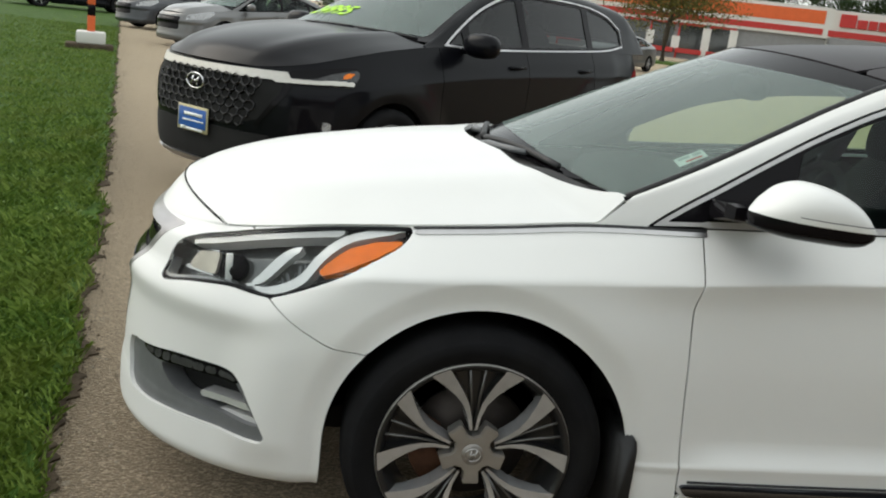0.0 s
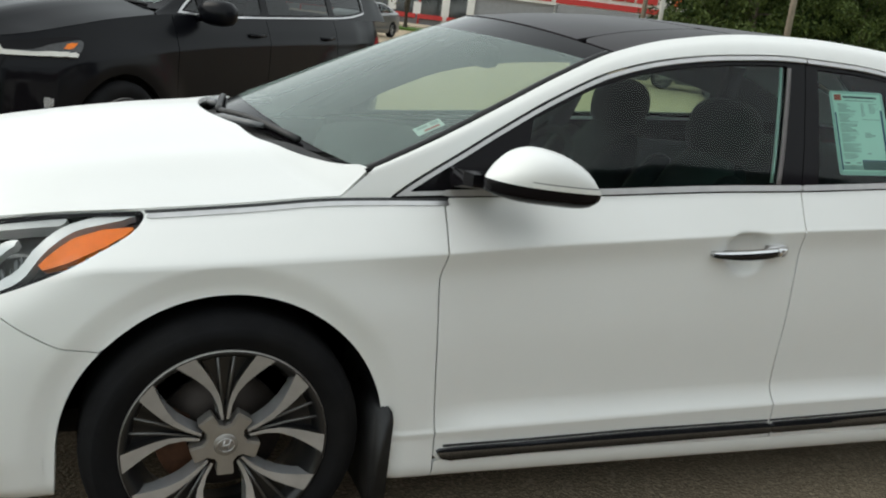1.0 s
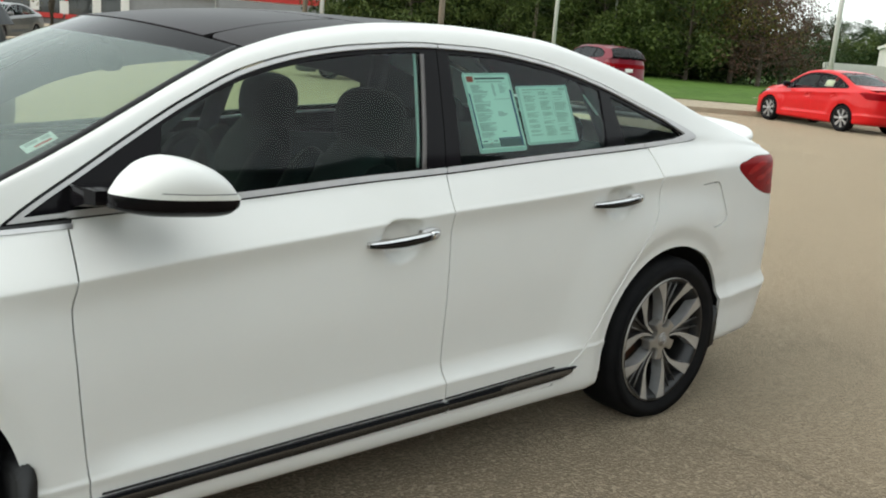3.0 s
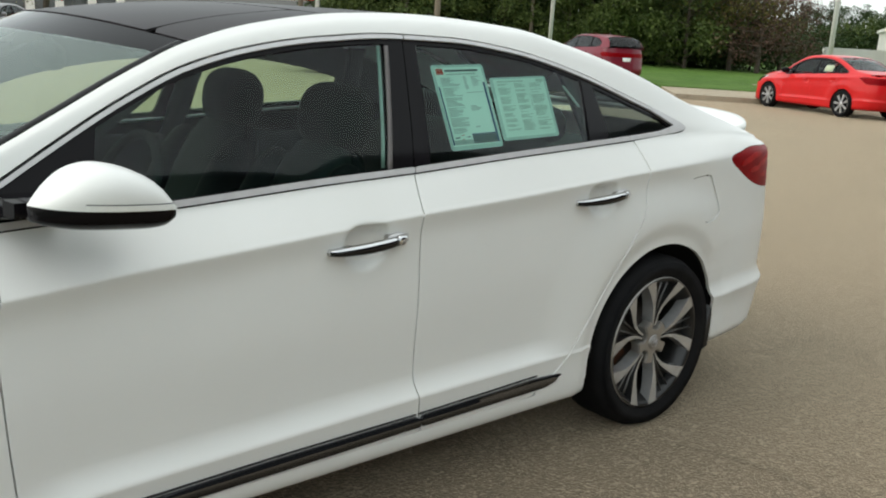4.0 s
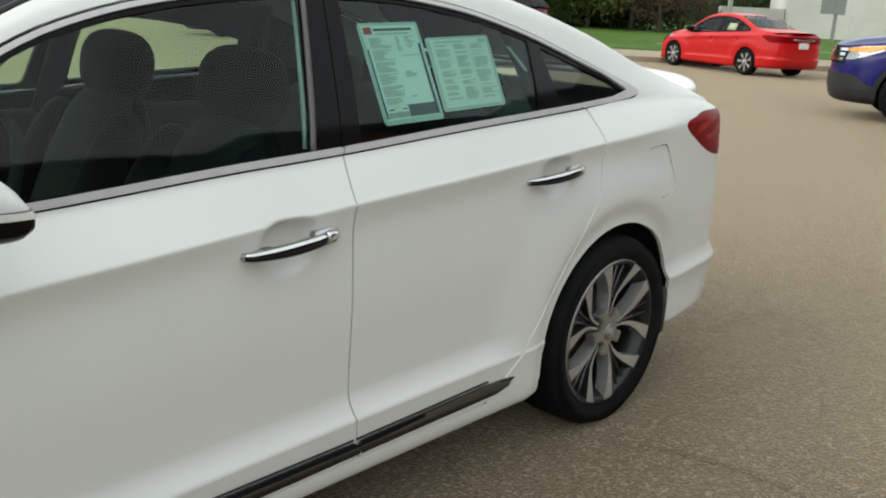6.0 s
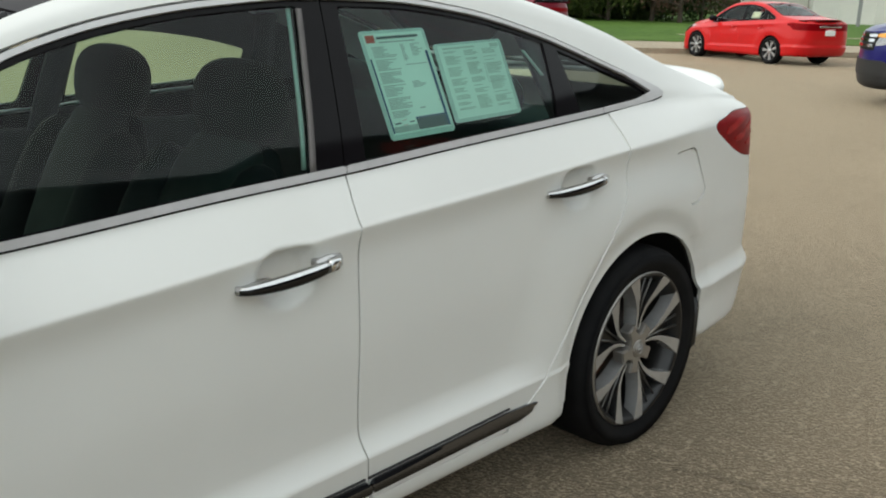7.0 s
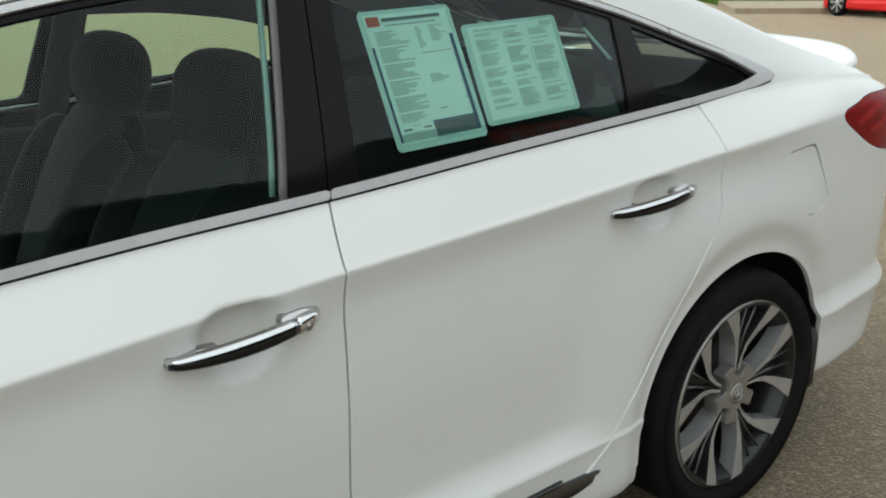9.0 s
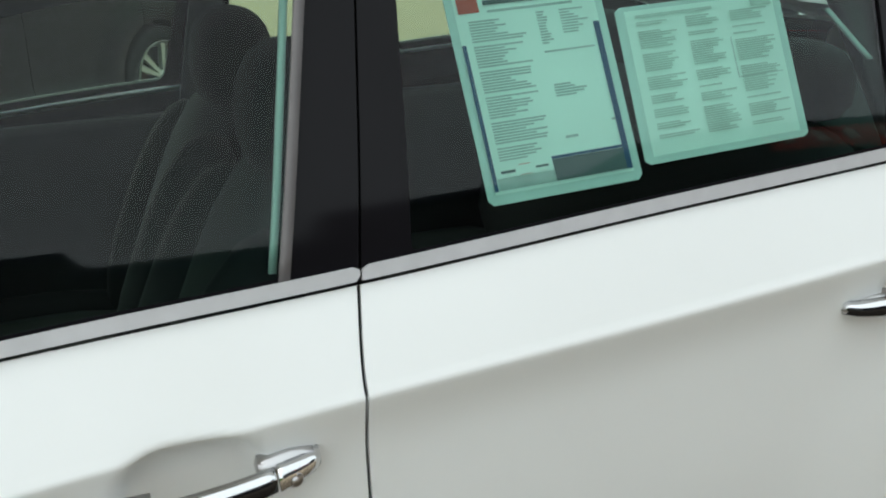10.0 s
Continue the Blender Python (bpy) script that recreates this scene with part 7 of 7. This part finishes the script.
me.materials.append(ground_mat("scuffed_asphalt", (0.116, 0.088, 0.058), (0.29, 0.236, 0.17), (0.074, 0.056, 0.037), speck_scale=190, bump=0.9, sheen=0.57))
tagged(new("ground_scuff", me), "faint dark scuff mark on the asphalt", "scuff", kind="structure")

# far side of the lot: kerb, pavement and the field behind, along a slanting line
far_n, far_t = Vector((0.69, 0.724, 0)).normalized(), Vector((0.724, -0.69, 0)).normalized()


def far_at(c, t):
    p = far_n * c + far_t * t
    return (p.x, p.y)


slab("kerb", [far_at(23.7, 7.2), far_at(23.7, 70), far_at(23.95, 70), far_at(23.95, 7.2)], 0, 0.14, concrete, "pale concrete kerb", "kerb")
slab("pavement", [far_at(23.955, 7.2), far_at(23.955, 70), far_at(28.0, 70), far_at(28.0, 7.6)], 0, 0.13, concrete, "sandy concrete pavement", "pavement")
slab("field", [far_at(28.0, 7.6), far_at(28.0, 90), far_at(120, 90), far_at(120, 15), far_at(38, 3.0), far_at(36, 7.4)], 0, 0.16, lawn, "green mown field behind the pavement", "grass")
slab("field_path", [far_at(33.2, 12), far_at(33.2, 60), far_at(33.6, 60), far_at(33.6, 12)], 0.0, 0.175, concrete, "thin pale path in the field", "path")
slab("forecourt", [(6, 74), (45, 58), (52, 70), (14.5, 84.9)], 0, 0.05, concrete, "pale concrete forecourt of the shop", "pavement")
slab("far_verge", [(14, 55), (30, 48), (34, 52), (16, 62)], 0, 0.12, lawn, "grass island by the shop", "grass")


# ---- buildings ----
orange_paint = mat("orange_paint", (0.72, 0.13, 0.03), 0.6, vary=0.05, scale=2)
red_wall = mat("red_wall_paint", (0.50, 0.035, 0.03), 0.6, vary=0.06, scale=2)
white_wall = mat("white_wall", (0.72, 0.71, 0.67), 0.7, vary=0.04, scale=1.0, stain=(0.6, 0.58, 0.52), stain_scale=0.3, stain_amount=0.4)
grey_wall = mat("grey_block_wall", (0.27, 0.275, 0.28), 0.8, vary=0.06, scale=3, bump=0.2, bump_scale=20)
shop_glass = mat("shop_glass", (0.03, 0.035, 0.035), 0.08, coat=1.0, vary=0.3, scale=1)


def wall_box(name, parent, u0, u1, v0, v1, z0, z1, material, label="", bevel=0.0):
    bm = bmesh.new()
    box(bm, u0, u1, v0, v1, z0, z1, bevel=bevel)
    return part(name, bm, material, parent, label, smooth=False)


# striped shop: u runs along its front
sa, sb = Vector((14.5, 85.0, 0)), Vector((39.6, 74.6, 0))
su = (sb - sa).normalized()
L = (sb - sa).length
sm = Matrix.Translation(sa) @ Matrix.Rotation(math.atan2(su.y, su.x), 4, "Z")
shop = thing("shop", "long low shop with orange, white and red striped parapet", "building", sm)
wall_box("wall", shop, 0, L, 0.3, 22, 0, 4.6, grey_wall)
wall_box("roof", shop, 0.2, L - 0.2, 0.5, 21.5, 4.6, 5.2, grey_wall)
wall_box("parapet", shop, 0, L, 0, 0.4, 3.2, 5.75, white_wall, "white parapet")
wall_box("orange_band", shop, 0, L - 0.4, -0.05, 0.05, 4.35, 5.45, orange_paint)
wall_box("red_band", shop, 0, L - 0.4, -0.05, 0.05, 3.45, 3.95, red_wall)
for u in (1.0, 4.0, 7.0, 9.9, 12.4, 14.9, 17.6):
    win = new("window")
    win.parent = shop
    wall_box("pane", win, u, u + 2.0, 0.2, 0.28, 0.5, 3.0, shop_glass)
    wall_box("frame", win, u - 0.15, u, 0.1, 0.3, 0.0, 3.2, red_wall)
    wall_box("frame", win, u - 0.15, u + 2.15, 0.1, 0.3, 3.0, 3.2, red_wall)
    wall_box("sill", win, u - 0.15, u + 2.15, -0.1, 0.3, 0.55, 0.95, red_wall)
for u, z0, z1 in ((3.2, 0.9, 2.4), (6.2, 1.2, 2.2), (12.0, 1.1, 2.3), (14.3, 0.9, 2.0), (16.9, 0.1, 2.9), (19.2, 1.2, 3.0)):
    wall_box("poster", shop, u, u + 0.7, 0.02, 0.09, z0, z1, white_wall)
wall_box("side_wall", shop, L, L + 0.3, 0, 22, 0, 5.7, white_wall)
wall_box("sign_wall", shop, L + 0.02, L + 17, 0.1, 0.5, 0, 5.6, white_wall)
wall_box("sign_wall_base", shop, L + 0.02, L + 17, 0.0, 0.12, 0, 3.3, grey_wall)
wall_box("red_band", shop, L + 0.02, L + 17, -0.02, 0.1, 3.4, 3.9, red_wall)
wall_box("orange_band", shop, L + 10.5, L + 17, -0.02, 0.1, 4.3, 5.4, orange_paint)
for k, (u, w) in enumerate(((0.8, 1.3), (2.2, 0.8), (3.1, 0.7), (3.9, 0.8), (5.0, 1.2), (6.3, 0.8), (7.3, 0.8), (8.3, 0.9))):
    wall_box("sign_shape", shop, L + u, L + u + w, -0.08, 0.1, 4.25, 5.35 if k in (0, 4) else 5.0, red_wall, bevel=0.05)

# white depot beyond the field, with a fence of white boards and a grey sign
depot = thing("depot", "low white depot hall behind a board fence", "building", Matrix.Translation((66, 25.5, 0)) @ Matrix.Rotation(radians(-62), 4, "Z"))
wall_box("wall", depot, 0, 46, 0, 20, 0, 3.5, white_wall)
wall_box("roof", depot, -0.2, 46.2, -0.2, 20.2, 3.5, 3.75, white_wall)
wall_box("annex", depot, -4.6, -0.05, 3, 12, 0, 1.95, white_wall)
fence = thing("board_fence", "white board fence before the depot", "fence", Matrix.Translation((62, 22, 0)) @ Matrix.Rotation(radians(-62), 4, "Z"))
for k in range(18):
    wall_box("fence_board", fence, k * 2.2, k * 2.2 + 2.12, 0, 0.06, 0.1, 1.35, white_wall)
    wall_box("fence_post", fence, k * 2.2 - 0.06, k * 2.2 + 0.04, -0.04, 0.1, 0, 1.5, white_wall)
sign = thing("road_sign", "grey sign board on a post", "sign", pose(56.3, 18.8, 0.15, 0, 0, -62))
wall_box("board", sign, -0.68, 0.68, -0.03, 0.03, 1.55, 2.6, grey_wall, bevel=0.01)
wall_box("post", sign, 0.10, 0.30, 0.03, 0.13, -0.05, 2.4, grey_wall)


# the dealer's hall behind the camera, which closes the place and shows in the panes only
dark_front = mat("dark_front", (0.035, 0.035, 0.038), 0.5, vary=0.2, scale=1.0)
navy_fascia = mat("navy_fascia", (0.012, 0.014, 0.035), 0.4, vary=0.1, scale=1.0)
hall = thing("dealer_hall", "dark dealer hall with navy fascia and a red sign", "building", pose(0.5, -11.5, 0))
# the tall last block is added out of view to darken the quarter glass reflection
for nm, u0, u1, v, top_z in (("wing", -3.0, -0.9, -0.3, 6.3), ("entrance", -0.9, 2.8, -0.1, 5.4), ("wall", 2.8, 8.2, 0.0, 6.3), ("showroom", 8.2, 24.0, -0.05, 7.5), ("unseen_tower", 24.0, 36.0, 5.5, 11.5)):
    wall_box(nm, hall, u0, u1, -12, v, 0, top_z - 0.3, dark_front)
    wall_box("fascia", hall, u0 - 0.05, u1 - 0.06, -12, v + 0.12, top_z - 0.3, top_z, navy_fascia)
wall_box("sign_board", hall, 10.8, 19.0, -0.04, 0.08, 6.05, 6.95, red_wall)
for k in range(9):
    wall_box("sign_shape", hall, 11.2 + k * 0.87, 11.45 + k * 0.87, 0.08, 0.14, 6.25, 6.75, white_wall)


# ---- poles, posts ----
pole_paint = mat("pole_paint", (0.62, 0.62, 0.59), 0.5, vary=0.06, scale=2)
pole_wood = mat("pole_wood", (0.26, 0.22, 0.17), 0.8, vary=0.15, scale=4, bump=0.3, bump_scale=30)


def pole(label, x, y, h, r, material, category="pole"):
    p = thing("lamp_pole" if material is pole_paint else "utility_pole", label, category, pose(x, y, 0.1), "poles along the road")
    bm = bmesh.new()
    tube(bm, [(0, 0, -0.1), (0, 0, h * 0.5), (0, 0, h)], [r, r * 0.92, r * 0.8], 12)
    part("shaft", bm, material, p)
    bm = bmesh.new()
    box(bm, -r * 1.7, r * 1.7, -r * 1.7, r * 1.7, -0.1, 0.06, bevel=0.02)
    part("foot", bm, concrete, p)
    bm = bmesh.new()
    tube(bm, [(0, 0, h - 0.15), (0.6, 0, h)], r * 0.4, 8)
    box(bm, 0.5, 1.2, -0.15, 0.15, h - 0.06, h + 0.08, bevel=0.03)
    part("head", bm, material, p)


def polar_place(az, d, cx=-0.2, cy=-2.9):
    return cx + d * math.cos(radians(az)), cy + d * math.sin(radians(az))


for az, d, h, r, mt, lb in ((26.6, 40, 9, 0.10, pole_paint, "tall white lamp pole at the field"), (42.5, 46, 10, 0.10, pole_paint, "pale lamp pole before the trees"), (49.4, 48, 10, 0.16, pole_wood, "weathered utility pole before the trees"),
                            (43.7, 56, 10, 0.11, pole_wood, "thin dark utility pole before the trees"), (39.0, 58, 10, 0.07, pole_paint, "thin pale lamp pole before the trees"), (48.2, 60, 10, 0.09, pole_wood, "thin utility pole before the trees"), (57.6, 60, 10, 0.16, pole_wood, "weathered utility pole beside the shop"), (56.6, 52, 9, 0.12, pole_paint, "pale lamp pole beside the shop")):
    pole(lb, *polar_place(az, d), h, r, mt)
marker = thing("marker_post", "black and orange striped post on a white block", "post", pose(-5.35, 15.3, 0.025, 0, 0, 15))
bm = bmesh.new()
box(bm, -0.45, 0.40, -0.28, 0.28, -0.02, 0.10, bevel=0.02)
part("footing", bm, soil, marker)
bm = bmesh.new()
box(bm, -0.26, 0.26, -0.2, 0.2, 0.10, 0.33, bevel=0.03)
part("block", bm, white_wall, marker)
for z0, z1, mt in ((0.33, 0.62, orange_paint), (0.62, 0.82, gloss_black), (0.82, 1.10, orange_paint), (1.10, 1.30, gloss_black), (1.30, 1.5, orange_paint)):
    bm = bmesh.new()
    box(bm, -0.07, 0.07, -0.05, 0.05, z0, z1, bevel=0.006)
    part("band", bm, mt, marker)


# ---- trees ----
bark = mat("bark", (0.07, 0.055, 0.04), 0.9, vary=0.25, scale=6, bump=0.5, bump_scale=25)


leaf_deep = leaf_mat("leaf_deep", (0.015, 0.034, 0.009), (0.048, 0.080, 0.020))
leaf_fresh = leaf_mat("leaf_fresh", (0.034, 0.058, 0.012), (0.090, 0.120, 0.028))
leaf_yellow = leaf_mat("leaf_yellow", (0.06, 0.07, 0.012), (0.19, 0.16, 0.04))
leaf_brown = leaf_mat("leaf_brown", (0.05, 0.03, 0.022), (0.15, 0.085, 0.06))


def tree_meshes(seed, height, spread, trunk, leaves, leaf, airy=0.0, low=0.25):
    """Trunk with limbs, and a crown of leaf clusters with gaps."""
    r = np.random.default_rng(seed)
    bm = bmesh.new()
    top = Vector((r.uniform(-0.3, 0.3), r.uniform(-0.3, 0.3), height * 0.8))
    tube(bm, [(0, 0, -0.2), (0.05, 0, height * 0.2), (top.x * 0.5, top.y * 0.5, height * 0.5), tuple(top)], [trunk, trunk * 0.8, trunk * 0.5, trunk * 0.12], 9)
    tips = []
    for k in range(16):
        a = k * 2.4 + r.uniform(-0.3, 0.3)
        z0 = height * (low + (0.78 - low) * k / 16)
        rr = spread * (0.55 + 0.5 * math.sin(math.pi * (0.2 + 0.75 * k / 16))) * r.uniform(0.75, 1.1)
        p0 = Vector((top.x * z0 / height, top.y * z0 / height, z0))
        p2 = p0 + Vector((rr * math.cos(a), rr * math.sin(a), height * r.uniform(0.06, 0.24)))
        p1 = p0.lerp(p2, 0.5) + Vector((0, 0, -height * 0.02))
        tube(bm, [p0, p1, p2], [trunk * 0.32, trunk * 0.2, trunk * 0.05], 5)
        tips += [p0.lerp(p2, f) for f in (0.5, 0.75, 1.0)]
        for j in range(2):
            q = p1 + Vector((r.normal(0, spread * 0.22), r.normal(0, spread * 0.22), r.uniform(0, height * 0.12)))
            tube(bm, [p1, q], [trunk * 0.12, trunk * 0.03], 4)
            tips.append(q)
    tips += [top + Vector((r.normal(0, spread * 0.2), r.normal(0, spread * 0.2), height * 0.2 * r.random())) for _ in range(8)]
    wood = bpy.data.meshes.new("trunk")
    bm.to_mesh(wood)
    bm.free()
    wood.materials.append(bark)
    vs, fs = [], []
    size = spread * 0.30
    n_ = len(tips)
    for i in range(leaves):
        c = tips[i % n_]
        d = r.normal(0, 1, 3)
        d = d / np.linalg.norm(d) * size * r.random() ** 0.45 * (1 + 0.5 * airy)
        p = np.array(c) + d * np.array([1, 1, 0.75])
        a, b = r.normal(0, 1, 3), r.normal(0, 1, 3)
        a /= np.linalg.norm(a)
        b -= a * (a @ b)
        b /= np.linalg.norm(b)
        s = leaf * r.uniform(0.6, 1.3)
        k = len(vs)
        vs += [tuple(p - a * s), tuple(p + b * s * 0.55), tuple(p + a * s), tuple(p - b * s * 0.55)]
        fs.append((k, k + 1, k + 2, k + 3))
    crown_ = bpy.data.meshes.new("crown")
    crown_.from_pydata(vs, [], fs)
    return wood, crown_


def plant(kind, label, wood, crown_mesh, material, x, y, turn, scale, group=""):
    t = thing(kind, label, "tree", pose(x, y, 0.1, 0, 0, turn) @ Matrix.Scale(scale, 4), group)
    tr = new("trunk", wood)
    tr.parent = t
    me = crown_mesh.copy() if not crown_mesh.materials else crown_mesh
    if not crown_mesh.materials:
        me.materials.append(material)
    c = new("crown", me)
    c.parent = t
    return t


deep = [tree_meshes(s, 12, 4.2, 0.17, 14000, 0.135, low=0.03) for s in (1, 2, 3)]
deep_fresh = [tree_meshes(s, 10, 3.8, 0.14, 11000, 0.125, low=0.02) for s in (7, 8)]
for w_, c_ in deep:
    c_.materials.append(leaf_deep)
for w_, c_ in deep_fresh:
    c_.materials.append(leaf_fresh)
r = random.Random(11)
for k, az in enumerate(np.linspace(32.6, 54.5, 15)):
    w_, c_ = deep[k % 3]
    x, y = polar_place(float(az) + r.uniform(-0.4, 0.4), 66 + r.uniform(-3, 6))
    plant("tree", "dense dark green deciduous tree", w_, c_, None, x, y, r.uniform(0, 360), r.uniform(0.85, 1.15), "trees behind the field")
for k, az in enumerate((34.5, 37.2, 39.6, 41.5, 45.6, 47.3, 51.2, 53.0)):
    w_, c_ = deep_fresh[k % 2]
    x, y = polar_place(az, 58 + r.uniform(-2, 3))
    plant("tree", "bushy green deciduous tree", w_, c_, None, x, y, r.uniform(0, 360), r.uniform(0.6, 0.95), "trees behind the field")
bush = [tree_meshes(s, 3.4, 2.6, 0.07, 4200, 0.11, low=0.0) for s in (31, 32)]
for (w_, c_), lm_ in zip(bush, (leaf_deep, leaf_fresh)):
    c_.materials.append(lm_)
for k, az in enumerate(np.linspace(31.0, 54.5, 24)):
    w_, c_ = bush[k % 3 == 1]
    x, y = polar_place(float(az) + r.uniform(-0.3, 0.3), 61 + r.uniform(-2, 3))
    plant("shrub", "dense green shrub under the trees", w_, c_, None, x, y, r.uniform(0, 360), r.uniform(0.8, 1.25), "shrubs behind the field")
for k, az in enumerate((28.2, 26.8, 25.2, 23.6, 22.0, 20.0, 17.5, 15.0, 12.0)):
    w_, c_ = deep[(k + 1) % 3]
    x, y = polar_place(az, 108 + r.uniform(-4, 6))
    plant("tree", "far green deciduous tree behind the depot", w_, c_, None, x, y, r.uniform(0, 360), r.uniform(0.48, 0.58), "far trees")
for k, az in enumerate(np.linspace(13, 29.5, 15)):
    w_, c_ = bush[k % 3 == 1]
    x, y = polar_place(float(az), 101 + r.uniform(-3, 3))
    plant("shrub", "dense green shrub at the edge of the far trees", w_, c_, None, x, y, r.uniform(0, 360), r.uniform(1.1, 1.5), "far shrubs")
for k, az in enumerate((55.6, 57.6, 59.6, 61.6, 64, 67, 70, 73.5, 77, 81, 86, 91, 96, 101, 106)):
    w_, c_ = deep[k % 3]
    x, y = polar_place(az, 128 + r.uniform(-5, 8))
    plant("tree", "tall green deciduous tree behind the shop", w_, c_, None, x, y, r.uniform(0, 360), r.uniform(0.9, 1.2), "far trees")
w_, c_ = tree_meshes(21, 6.5, 3.4, 0.16, 5200, 0.075, airy=0.7, low=0.12)
c_.materials.append(leaf_brown)
plant("tree", "half-bare reddish brown tree on the field", w_, c_, None, *polar_place(30.4, 56), 40, 0.95)
plant("tree", "half-bare reddish brown tree on the field", w_, c_, None, *polar_place(29.2, 60), 200, 0.8)
w_, c_ = tree_meshes(23, 6.0, 3.0, 0.15, 5200, 0.085, low=0.2)
c_.materials.append(leaf_yellow)
plant("tree", "yellowing young tree at the field's edge", w_, c_, None, *polar_place(32.0, 58), 10, 1.1)
w_, c_ = tree_meshes(25, 7.0, 4.2, 0.24, 17000, 0.085, airy=0.8, low=0.36)
c_.materials.append(leaf_yellow)
plant("tree", "airy yellow-brown tree before the shop", w_, c_, None, *polar_place(71.55, 62, -0.38, -2.98), 120, 0.95)
